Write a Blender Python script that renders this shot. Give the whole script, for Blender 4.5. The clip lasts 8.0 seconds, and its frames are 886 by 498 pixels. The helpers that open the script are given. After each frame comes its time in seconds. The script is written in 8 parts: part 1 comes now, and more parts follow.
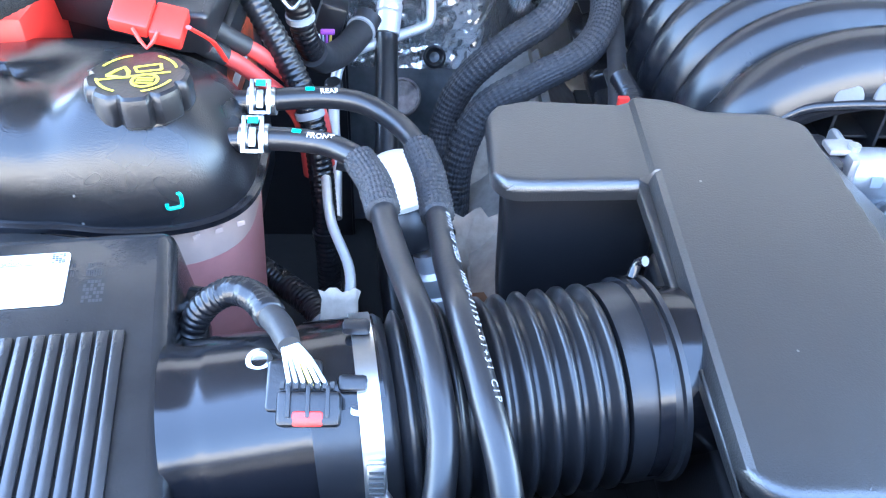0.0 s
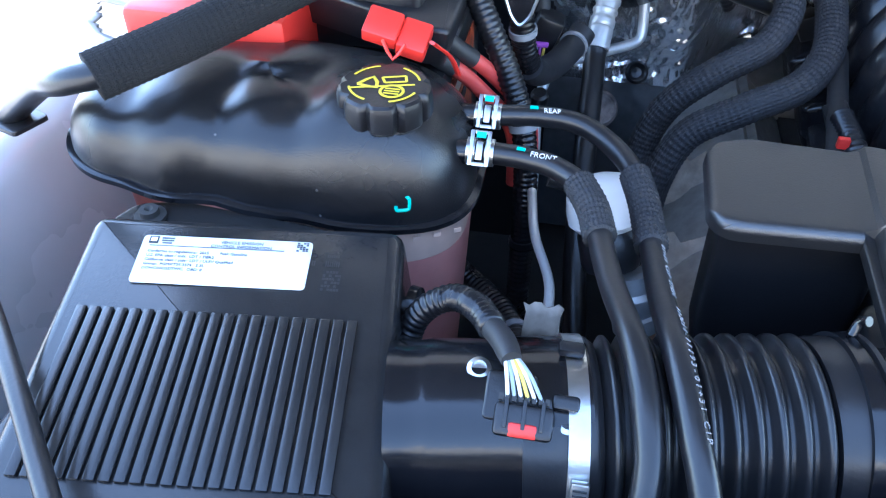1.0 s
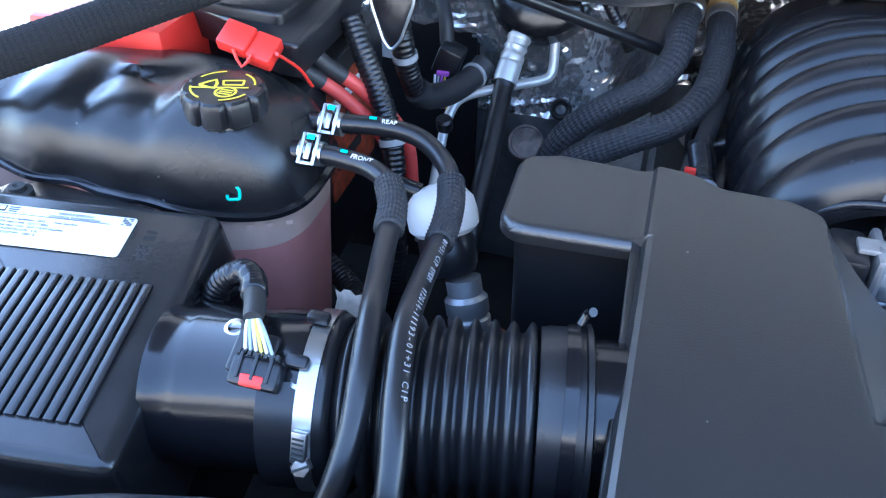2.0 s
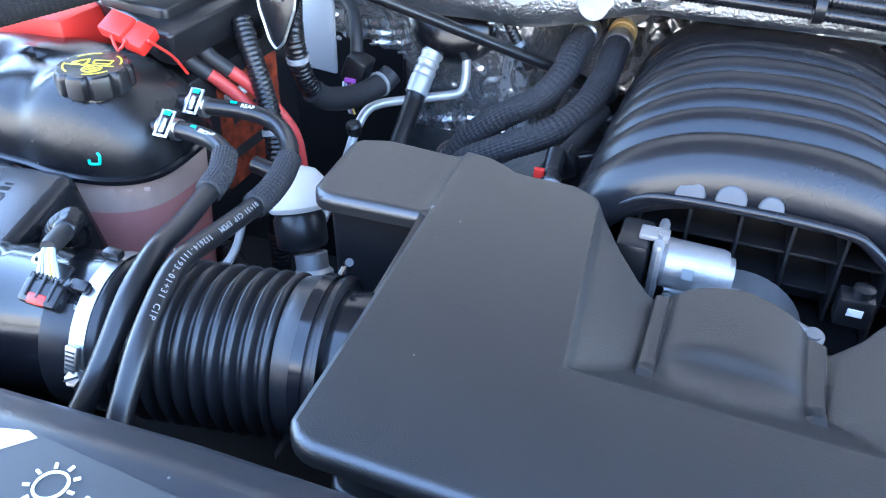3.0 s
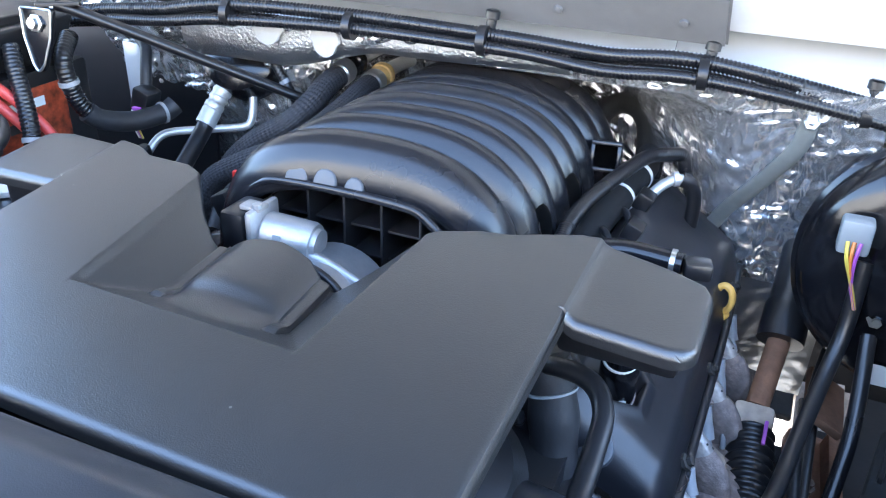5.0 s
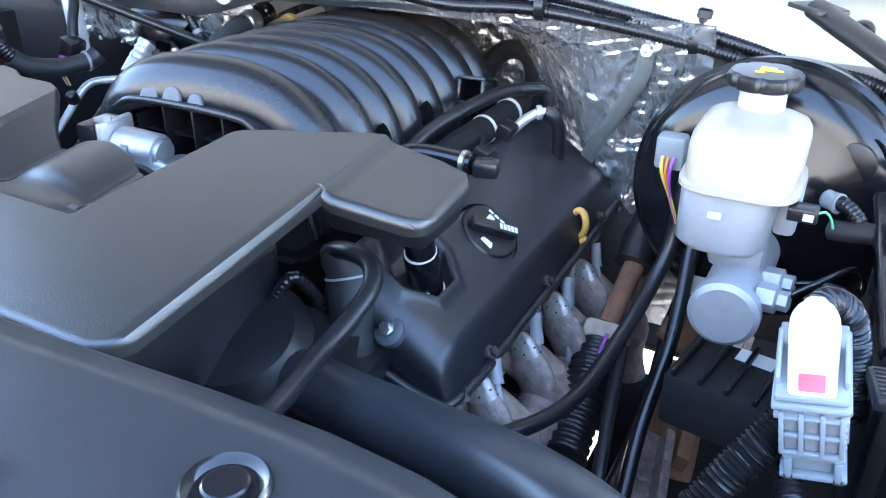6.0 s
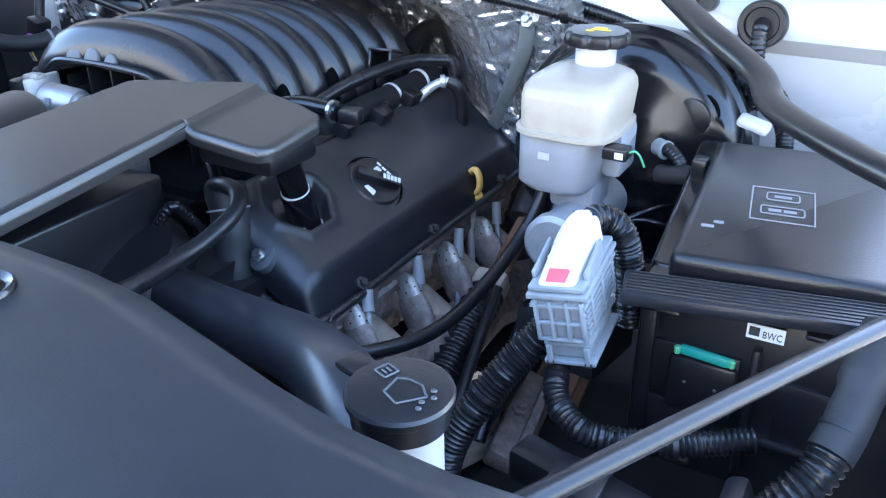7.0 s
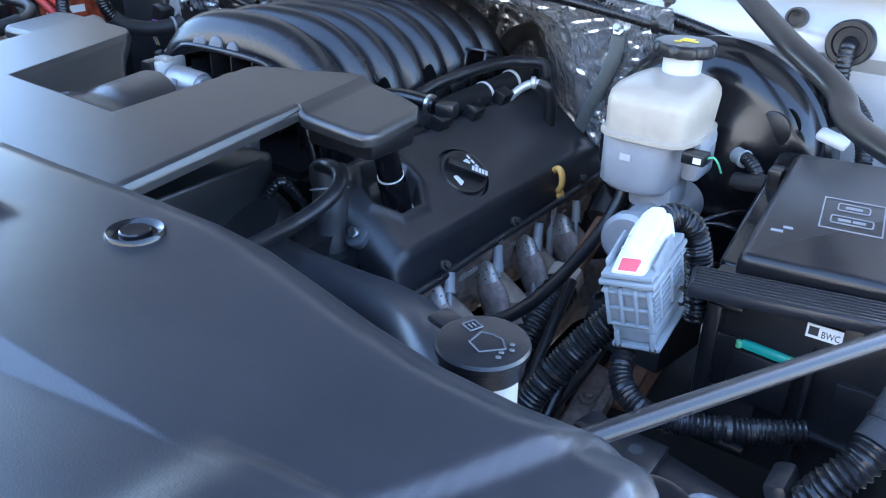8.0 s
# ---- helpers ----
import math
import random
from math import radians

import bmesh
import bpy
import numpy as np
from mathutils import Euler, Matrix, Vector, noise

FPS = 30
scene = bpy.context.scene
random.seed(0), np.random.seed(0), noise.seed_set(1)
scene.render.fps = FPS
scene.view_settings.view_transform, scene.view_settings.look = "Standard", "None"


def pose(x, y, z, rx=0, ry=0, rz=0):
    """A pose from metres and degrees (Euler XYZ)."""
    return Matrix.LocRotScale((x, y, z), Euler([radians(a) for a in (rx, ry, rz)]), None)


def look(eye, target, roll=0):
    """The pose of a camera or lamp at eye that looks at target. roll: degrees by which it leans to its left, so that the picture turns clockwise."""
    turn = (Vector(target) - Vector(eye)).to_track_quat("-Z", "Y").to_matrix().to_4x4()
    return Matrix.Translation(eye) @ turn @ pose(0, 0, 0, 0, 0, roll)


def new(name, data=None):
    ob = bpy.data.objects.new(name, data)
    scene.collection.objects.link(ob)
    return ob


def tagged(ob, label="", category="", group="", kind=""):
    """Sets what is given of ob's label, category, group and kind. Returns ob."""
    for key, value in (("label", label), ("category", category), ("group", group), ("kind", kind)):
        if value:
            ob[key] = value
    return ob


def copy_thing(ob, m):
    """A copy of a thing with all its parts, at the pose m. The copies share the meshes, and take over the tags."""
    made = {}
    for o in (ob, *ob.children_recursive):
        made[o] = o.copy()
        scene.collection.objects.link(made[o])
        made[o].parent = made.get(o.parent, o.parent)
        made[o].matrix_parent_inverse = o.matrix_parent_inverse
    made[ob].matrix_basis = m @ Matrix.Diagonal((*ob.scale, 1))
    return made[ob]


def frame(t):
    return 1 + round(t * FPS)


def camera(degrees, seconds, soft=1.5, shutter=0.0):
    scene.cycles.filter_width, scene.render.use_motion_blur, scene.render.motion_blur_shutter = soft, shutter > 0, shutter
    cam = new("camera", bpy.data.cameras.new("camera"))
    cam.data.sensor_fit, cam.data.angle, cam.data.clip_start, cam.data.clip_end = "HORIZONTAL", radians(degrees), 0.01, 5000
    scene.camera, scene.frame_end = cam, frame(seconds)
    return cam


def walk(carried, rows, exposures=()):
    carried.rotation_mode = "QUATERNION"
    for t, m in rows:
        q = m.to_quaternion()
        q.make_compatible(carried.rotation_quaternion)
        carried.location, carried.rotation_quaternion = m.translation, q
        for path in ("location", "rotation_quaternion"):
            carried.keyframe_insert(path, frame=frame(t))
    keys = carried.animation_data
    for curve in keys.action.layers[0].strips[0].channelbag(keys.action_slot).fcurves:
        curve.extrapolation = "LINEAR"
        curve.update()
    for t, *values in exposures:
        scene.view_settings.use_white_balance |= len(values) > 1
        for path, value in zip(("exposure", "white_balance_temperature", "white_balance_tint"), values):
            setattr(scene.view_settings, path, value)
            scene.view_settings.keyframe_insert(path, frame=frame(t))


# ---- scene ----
from mathutils.bvhtree import BVHTree

cam = camera(56.8, 8.0, soft=1.15)
PATH = [
    (0.0, (-0.3823, 0.3582, 1.3570), (-0.3413, 1.1193, 0.7097), 2.48),
    (0.5, (-0.4387, 0.3591, 1.3685), (-0.4788, 1.1137, 0.7136), 2.29),
    (1.0, (-0.4240, 0.3493, 1.3836), (-0.5597, 1.0890, 0.7245), 0.48),
    (1.5, (-0.3522, 0.3285, 1.3943), (-0.5212, 1.0724, 0.7477), 0.75),
    (2.0, (-0.2432, 0.3220, 1.3883), (-0.4517, 1.0850, 0.7764), 1.14),
    (2.2, (-0.1947, 0.3253, 1.3827), (-0.4214, 1.0935, 0.7840), 1.28),
    (3.3, (0.0085, 0.2818, 1.3773), (-0.2981, 1.0572, 0.8252), 1.49),
    (3.5, (0.0439, 0.2673, 1.3757), (-0.2787, 1.0433, 0.8337), 1.28),
    (4.0, (0.1462, 0.2511, 1.3721), (-0.1971, 1.0334, 0.8523), 1.38),
    (4.5, (0.2462, 0.2705, 1.3807), (-0.1063, 1.0735, 0.9001), 1.55),
    (5.0, (0.3585, 0.3012, 1.3547), (0.0027, 1.1117, 0.8895), 1.60),
    (5.2, (0.4037, 0.3130, 1.3396), (0.0440, 1.1214, 0.8737), 1.46),
    (6.3, (0.6616, 0.2967, 1.3050), (0.2300, 1.0731, 0.8456), -0.42),
    (6.5, (0.7027, 0.2952, 1.3029), (0.2581, 1.0669, 0.8483), -0.65),
    (7.0, (0.7984, 0.2761, 1.2882), (0.3555, 1.0492, 0.8342), -0.14),
    (7.5, (0.8137, 0.2449, 1.2812), (0.3368, 0.9956, 0.8240), -0.76),
    (8.0, (0.8258, 0.2192, 1.3019), (0.3053, 0.9430, 0.8487), 1.25),
]
STOPS = [(0.0, 5.15, 6150, 10), (0.5, 4.55, 6150, 10), (1.0, 3.75, 6000, 10), (1.5, 3.68, 6000, 10), (2.2, 3.95, 5900, 10), (3.3, 4.45, 6100, 10), (4.0, 4.40, 6150, 10), (5.2, 4.36, 6500, 10), (6.5, 4.22, 6300, 10), (7.0, 3.85, 6200, 10), (7.5, 3.62, 6000, 10), (8.0, 3.58, 5900, 10)]
walk(cam, [(t, look(e, g, r)) for t, e, g, r in PATH], STOPS)

# ---- light ----
world = bpy.data.worlds.new("sky")
scene.world = world
world.use_nodes = True
wn = world.node_tree
SUN_EL, SUN_AZ = 52.0, -6.0   # elevation; azimuth from +y towards +x
sky = wn.nodes.new("ShaderNodeTexSky")
sky.sky_type, sky.sun_disc = "NISHITA", False
sky.dust_density = 0.35
sky.sun_elevation, sky.sun_rotation = radians(SUN_EL), radians(SUN_AZ)
wn.nodes["Background"].inputs[1].default_value = 0.15
wn.links.new(sky.outputs[0], wn.nodes["Background"].inputs[0])
sun = new("sun", bpy.data.lights.new("sun", "SUN"))
sun.data.energy, sun.data.angle, sun.data.color = 3.0, radians(0.6), (1, 0.95, 0.88)
sd = Vector((math.sin(radians(SUN_AZ)) * math.cos(radians(SUN_EL)), math.cos(radians(SUN_AZ)) * math.cos(radians(SUN_EL)), math.sin(radians(SUN_EL))))
sun.matrix_world = look(sd * 10, (0, 0, 0))


# ---- materials ----
def material(name, color, rough=0.5, metal=0.0, var=0.25, grain=60.0, bump=0.15, bump_scale=400.0, blotch=6.0, transmission=0.0, coat=0.0, sub=0.0, dust=0.0, dist=0.001, specks=0.0):
    """A surface with blotches, grain, uneven gloss, fine relief and, if wanted, a film of pale dust on faces that look up."""
    m = bpy.data.materials.new(name)
    m.use_nodes = True
    nt = m.node_tree
    b = nt.nodes["Principled BSDF"]
    tc = nt.nodes.new("ShaderNodeTexCoord")

    def noise_tex(scale, detail=4.0, rough_=0.55):
        n = nt.nodes.new("ShaderNodeTexNoise")
        n.inputs["Scale"].default_value, n.inputs["Detail"].default_value, n.inputs["Roughness"].default_value = scale, detail, rough_
        nt.links.new(tc.outputs["Object"], n.inputs["Vector"])
        return n

    def math_node(op, a, c):
        k = nt.nodes.new("ShaderNodeMath")
        k.operation = op
        for i, v in enumerate((a, c)):
            if isinstance(v, (int, float)):
                k.inputs[i].default_value = v
            else:
                nt.links.new(v, k.inputs[i])
        return k.outputs[0]

    n1, n2 = noise_tex(blotch), noise_tex(grain)
    mix = math_node("ADD", math_node("MULTIPLY", n1.outputs[0], 0.6), math_node("MULTIPLY", n2.outputs[0], 0.4))
    ramp = nt.nodes.new("ShaderNodeMapRange")
    ramp.inputs["From Min"].default_value, ramp.inputs["From Max"].default_value = 0.3, 0.7
    ramp.inputs["To Min"].default_value, ramp.inputs["To Max"].default_value = 1 - var, 1 + var
    nt.links.new(mix, ramp.inputs["Value"])
    col = nt.nodes.new("ShaderNodeMix")
    col.data_type, col.blend_type = "RGBA", "MULTIPLY"
    col.inputs[0].default_value = 1.0
    col.inputs[6].default_value = (*color, 1)
    nt.links.new(ramp.outputs[0], col.inputs[7])
    out = col.outputs[2]
    if dust:
        geo = nt.nodes.new("ShaderNodeNewGeometry")
        sep = nt.nodes.new("ShaderNodeSeparateXYZ")
        nt.links.new(geo.outputs["Normal"], sep.inputs[0])
        up = math_node("MAXIMUM", sep.outputs[2], 0.0)
        n3 = noise_tex(25.0, 8.0, 0.7)
        amount = math_node("MULTIPLY", math_node("MULTIPLY", up, n3.outputs[0]), dust)
        dmix = nt.nodes.new("ShaderNodeMix")
        dmix.data_type = "RGBA"
        nt.links.new(amount, dmix.inputs[0])
        nt.links.new(out, dmix.inputs[6])
        dmix.inputs[7].default_value = (0.33, 0.29, 0.25, 1)
        out = dmix.outputs[2]
    if specks:
        # scattered pale grit and short scuffs
        vor = nt.nodes.new("ShaderNodeTexVoronoi")
        vor.inputs["Scale"].default_value, vor.inputs["Randomness"].default_value = 55.0, 1.0
        nt.links.new(tc.outputs["Object"], vor.inputs["Vector"])
        pick = nt.nodes.new("ShaderNodeSeparateColor")
        nt.links.new(vor.outputs["Color"], pick.inputs[0])
        near = math_node("LESS_THAN", vor.outputs["Distance"], math_node("MULTIPLY", math_node("POWER", pick.outputs[0], 3.0), 0.075))
        some = math_node("MULTIPLY", near, math_node("GREATER_THAN", pick.outputs[1], 0.55))
        n5 = noise_tex(7.0, 9.0, 0.75)
        haze = math_node("MULTIPLY", math_node("MAXIMUM", math_node("SUBTRACT", n5.outputs[0], 0.55), 0.0), 0.12)
        smix = nt.nodes.new("ShaderNodeMix")
        smix.data_type = "RGBA"
        nt.links.new(math_node("MULTIPLY", math_node("MAXIMUM", some, haze), specks), smix.inputs[0])
        nt.links.new(out, smix.inputs[6])
        smix.inputs[7].default_value = (0.4, 0.38, 0.35, 1)
        out = smix.outputs[2]
    nt.links.new(out, b.inputs["Base Color"])
    r = nt.nodes.new("ShaderNodeMapRange")
    r.inputs["To Min"].default_value, r.inputs["To Max"].default_value = max(0.03, rough - 0.1), min(1, rough + 0.1)
    nt.links.new(n1.outputs[0], r.inputs["Value"])
    nt.links.new(r.outputs[0], b.inputs["Roughness"])
    b.inputs["Metallic"].default_value = metal
    b.inputs["Transmission Weight"].default_value = transmission
    b.inputs["Coat Weight"].default_value = coat
    if sub:
        b.inputs["Subsurface Weight"].default_value = sub
        b.inputs["Subsurface Radius"].default_value = (0.02, 0.02, 0.02)
    if bump:
        bp = nt.nodes.new("ShaderNodeBump")
        bp.inputs["Strength"].default_value, bp.inputs["Distance"].default_value = bump, dist
        n4 = noise_tex(bump_scale, 3.0)
        nt.links.new(n4.outputs[0], bp.inputs["Height"])
        nt.links.new(bp.outputs[0], b.inputs["Normal"])
    return m


COVER = material("textured_black_plastic", (0.0140, 0.0134, 0.0136), 0.34, var=0.05, bump=0.30, bump_scale=900, dust=0.03, specks=0.35, blotch=1.5)
COVER.node_tree.nodes["Principled BSDF"].inputs["Specular IOR Level"].default_value = 0.95
SHIELD = material("satin_black_plastic", (0.015, 0.016, 0.020), 0.32, var=0.15, bump=0.12, bump_scale=900, dust=0.04, specks=0.4)
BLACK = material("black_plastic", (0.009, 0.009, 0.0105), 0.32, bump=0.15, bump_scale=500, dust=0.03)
AIRBOX = material("glossy_filter_plastic", (0.011, 0.011, 0.012), 0.22, bump=0.08, bump_scale=700, dust=0.07)
MATTBLACK = material("plain_matt_black", (0.008, 0.0075, 0.007), 0.85, var=0.6, bump=0.5, bump_scale=120)
TANKBLACK = material("pebbled_black_plastic", (0.008, 0.008, 0.009), 0.27, bump=0.22, bump_scale=700, dust=0.025, specks=0.25)
RADHOSE = material("smooth_black_rubber", (0.020, 0.021, 0.026), 0.30, bump=0.12, bump_scale=250, dust=0.05, specks=0.2)
# dust term raised to mimic sky sheen on the cover's upward faces
VALVE = material("satin_black_cover", (0.011, 0.0118, 0.0155), 0.34, bump=0.12, bump_scale=600, dust=0.085)
GLOSS = material("smooth_black_plastic", (0.006, 0.006, 0.0075), 0.17, bump=0.06, bump_scale=150, dust=0.012)
MANIF = material("manifold_plastic", (0.0105, 0.0105, 0.0125), 0.25, bump=0.06, bump_scale=700, dust=0.02)
RUBBER = material("black_rubber", (0.010, 0.010, 0.0115), 0.31, bump=0.12, bump_scale=300, dust=0.03)
BRAID = material("braided_sleeve", (0.018, 0.018, 0.021), 0.6, bump=0.8, bump_scale=900, dust=0.03)
LOOM = material("split_loom_plastic", (0.008, 0.008, 0.0095), 0.27, bump=0.05, dust=0.025)
FOAM = material("grey_black_foam", (0.006, 0.006, 0.0065), 0.95, bump=0.9, bump_scale=700)
TAPE = material("black_tape", (0.016, 0.016, 0.018), 0.55, bump=0.4, bump_scale=120)
FOIL = material("crinkled_foil", (0.92, 0.93, 0.95), 0.13, 0.86, var=0.08, bump=0.3, bump_scale=700, dist=0.001)


def add_creases(m, sizes):
    """Sharp long creases, as in crumpled foil, laid over the fine relief."""
    nt = m.node_tree
    b, tc = nt.nodes["Principled BSDF"], nt.nodes["Texture Coordinate"]
    last = b.inputs["Normal"].links[0].from_socket
    for k, (scale, deep, turn) in enumerate(sizes):
        mp = nt.nodes.new("ShaderNodeMapping")
        mp.inputs["Scale"].default_value = (1.0, 0.6, 0.45)
        mp.inputs["Rotation"].default_value = (0.3, turn, 0.2 * k)
        nt.links.new(tc.outputs["Object"], mp.inputs["Vector"])
        n = nt.nodes.new("ShaderNodeTexNoise")
        n.noise_type = "RIDGED_MULTIFRACTAL"
        n.inputs["Scale"].default_value, n.inputs["Detail"].default_value, n.inputs["Distortion"].default_value = scale, 2.0, 0.6
        nt.links.new(mp.outputs[0], n.inputs["Vector"])
        bp = nt.nodes.new("ShaderNodeBump")
        bp.inputs["Strength"].default_value, bp.inputs["Distance"].default_value = 0.8, deep
        nt.links.new(n.outputs[0], bp.inputs["Height"])
        nt.links.new(last, bp.inputs["Normal"])
        last = bp.outputs[0]
    nt.links.new(last, b.inputs["Normal"])


add_creases(FOIL, ((12.0, 0.020, 0.5), (30.0, 0.014, -0.6), (70.0, 0.006, 0.9)))
DULLFOIL = material("dark_grey_foil", (0.24, 0.25, 0.265), 0.38, 0.7, var=0.3, bump=0.3, bump_scale=700, dist=0.001)
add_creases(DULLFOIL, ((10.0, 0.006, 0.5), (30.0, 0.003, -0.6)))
# near black, hardly any gloss: stands in for shade in openings
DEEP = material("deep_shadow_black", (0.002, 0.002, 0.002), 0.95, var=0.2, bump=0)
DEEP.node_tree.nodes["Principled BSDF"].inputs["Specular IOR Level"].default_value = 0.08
GREYTAB = material("grey_moulded_tab", (0.07, 0.075, 0.085), 0.5, var=0.15)
FOILTEX = material("embossed_foil", (0.5, 0.51, 0.52), 0.33, 1.0, var=0.25, bump=1.0, bump_scale=260, dist=0.003)
SILVER = material("bare_steel", (0.62, 0.62, 0.61), 0.32, 1.0, var=0.2, bump=0.1)
ALU = material("cast_aluminium", (0.43, 0.43, 0.435), 0.5, 0.9, var=0.2, bump=0.35, bump_scale=300)
ALUDIRTY = material("dirty_aluminium", (0.34, 0.32, 0.3), 0.62, 0.6, var=0.4, bump=0.5, bump_scale=150)
GREYCAST = material("grey_cast_metal", (0.33, 0.335, 0.345), 0.5, 0.4, var=0.15, bump=0.3)
STEELPIPE = material("grey_steel_pipe", (0.58, 0.575, 0.56), 0.38, 0.5, var=0.15)
WHITEPAINT = material("white_car_paint", (0.46, 0.465, 0.47), 0.25, var=0.03, bump=0.0, coat=0.6)
GREYPAINT = material("grey_underside", (0.12, 0.115, 0.112), 0.55, var=0.12, bump=0.2, bump_scale=600)
# two unseen bonnet tones, set to lift and dim reflections on the cover
PALEUNDER = material("pale_underside_reflector", (0.50, 0.49, 0.48), 0.5, var=0.1, bump=0.15, bump_scale=600)
DARKUNDER = material("dark_underside_absorber", (0.030, 0.029, 0.028), 0.9, var=0.3, bump=0.5, bump_scale=300)
WHITEPLASTIC = material("milky_white_plastic", (0.404, 0.353, 0.28), 0.32, var=0.16, bump=0.08, sub=0.4, dust=0.75)
GREYWHITE = material("pale_grey_translucent_plastic", (0.315, 0.322, 0.335), 0.3, var=0.14, bump=0.08, sub=0.3)
WHITECAP = material("white_plastic_cap", (0.46, 0.455, 0.44), 0.38, var=0.06, bump=0.05, dust=0.15)
PALEGREY = material("pale_grey_plastic", (0.24, 0.265, 0.28), 0.42, var=0.1, bump=0.08, dust=0.1)
COOLANT = material("pink_coolant_plastic", (0.46, 0.19, 0.17), 0.35, var=0.15, bump=0.05, sub=0.3, blotch=12)
TANKCLEAR = material("cloudy_tank_plastic", (0.46, 0.33, 0.27), 0.35, var=0.12, bump=0.05, sub=0.3, blotch=12)
RED = material("red_plastic", (0.7, 0.035, 0.025), 0.38, var=0.1, bump=0.06)
# pale surface of the unseen wall added for bounced light
BOUNCEWALL = material("pale_bounce_wall", (0.42, 0.40, 0.37), 0.8, var=0.4, grain=20, blotch=1.5, bump=0.3, bump_scale=40)
FLAME = material("flame_sticker", (0.30, 0.05, 0.02), 0.4, var=0.9, grain=90, blotch=45, bump=0.03)
REDCABLE = material("red_cable", (0.55, 0.06, 0.05), 0.45, var=0.15)
STRAP = material("grey_woven_strap", (0.12, 0.13, 0.125), 0.7, var=0.3, bump=0.6, bump_scale=700)
LEADGREY = material("grey_lead_rubber", (0.25, 0.255, 0.265), 0.5, var=0.25)
RUSTRED = material("dull_red_gasket", (0.30, 0.045, 0.03), 0.6, var=0.3)
PINK = material("pink_tab", (0.7, 0.1, 0.12), 0.5, var=0.1)
YELLOW = material("yellow_print", (0.8, 0.62, 0.05), 0.5, var=0.08, bump=0)
DIPYEL = material("yellow_handle_plastic", (0.75, 0.43, 0.11), 0.4, var=0.15)
AMBER = material("amber_fitting", (0.6, 0.4, 0.16), 0.35, var=0.15)
TEAL = material("teal_paint_mark", (0.0, 0.45, 0.36), 0.5, var=0.1, bump=0)
GREENP = material("green_plastic", (0.02, 0.28, 0.22), 0.4, var=0.1)
PAPER = material("white_label_paper", (0.72, 0.72, 0.7), 0.45, var=0.05, bump=0.03)
INK = material("black_ink", (0.03, 0.03, 0.03), 0.6, var=0.1, bump=0)
WHITEINK = material("white_print", (0.75, 0.75, 0.75), 0.6, var=0.1, bump=0)
BRIGHTCAP = material("bright_white_cap", (0.70, 0.69, 0.67), 0.42, var=0.05, bump=0.05, dust=0.08)
GREYINK2 = material("faded_print", (0.26, 0.26, 0.27), 0.6, var=0.4, bump=0)
DARKINK = material("moulded_line", (0.075, 0.075, 0.08), 0.5, var=0.1, bump=0)
LABELINK = material("grey_label_print", (0.10, 0.10, 0.11), 0.6, var=0.1, bump=0)
DUSTMARK = material("dull_burnt_mark", (0.020, 0.018, 0.017), 0.75, var=0.3, bump=0.2)
GREYINK = material("grey_print", (0.22, 0.22, 0.23), 0.6, var=0.1, bump=0)
RUST = material("rusty_steel", (0.24, 0.12, 0.07), 0.8, 0.2, var=0.5, bump=0.6, bump_scale=200)
DIRTY = material("dirty_dark_metal", (0.022, 0.020, 0.019), 0.75, 0.2, var=0.6, bump=0.6, bump_scale=120, dust=0.2)
TAN = material("tan_dirty_steel", (0.37, 0.30, 0.24), 0.75, 0.1, var=0.6, bump=0.6, bump_scale=160)
GRIME = material("grimy_cast_metal", (0.24, 0.19, 0.17), 0.7, 0.1, var=0.8, grain=90, blotch=18, bump=0.9, bump_scale=120, dist=0.003)
GUARD = material("dulled_heat_guard", (0.42, 0.385, 0.355), 0.48, 0.55, var=0.45, grain=150, blotch=30, bump=0.4, bump_scale=180, dist=0.002)
CONCRETE = material("concrete", (0.42, 0.4, 0.37), 0.9, var=0.2, grain=300, blotch=2, bump=0.5, bump_scale=300)
WIRES = {k: material(k + "_wire", c, 0.4, var=0.05, bump=0) for k, c in dict(yellow=(0.7, 0.55, 0.1), white=(0.7, 0.7, 0.66), grey=(0.3, 0.36, 0.38), green=(0.1, 0.4, 0.2), purple=(0.35, 0.08, 0.4), orange=(0.6, 0.2, 0.04)).items()}


# ---- builders ----
def mesh_ob(name, verts, faces, mat, parent=None, label="", smooth=True, sharp=40):
    me = bpy.data.meshes.new(name)
    me.from_pydata([tuple(v) for v in verts], [], faces)
    bm = bmesh.new()
    bm.from_mesh(me)
    bmesh.ops.recalc_face_normals(bm, faces=bm.faces)
    bm.to_mesh(me)
    bm.free()
    return finish(name, me, mat, parent, label, smooth, sharp)


def finish(name, me, mat, parent=None, label="", smooth=True, sharp=40):
    if smooth:
        me.polygons.foreach_set("use_smooth", [True] * len(me.polygons))
        me.set_sharp_from_angle(angle=radians(sharp))
    me.materials.append(mat)
    ob = new(name, me)
    if parent:
        ob.parent = parent
    if label:
        ob["label"] = label
    return ob


def part(name, bm, mat, parent=None, label="", sharp=40):
    """Links a bmesh as one mesh object."""
    me = bpy.data.meshes.new(name)
    bmesh.ops.recalc_face_normals(bm, faces=bm.faces)
    bm.to_mesh(me)
    bm.free()
    return finish(name, me, mat, parent, label, True, sharp)


def thing(name, label, category, group="", kind="", at=(0, 0, 0)):
    ob = new(name)
    ob.location = at
    ob.empty_display_size = 0.02
    bpy.context.view_layer.update()
    return tagged(ob, label, category, group, kind)


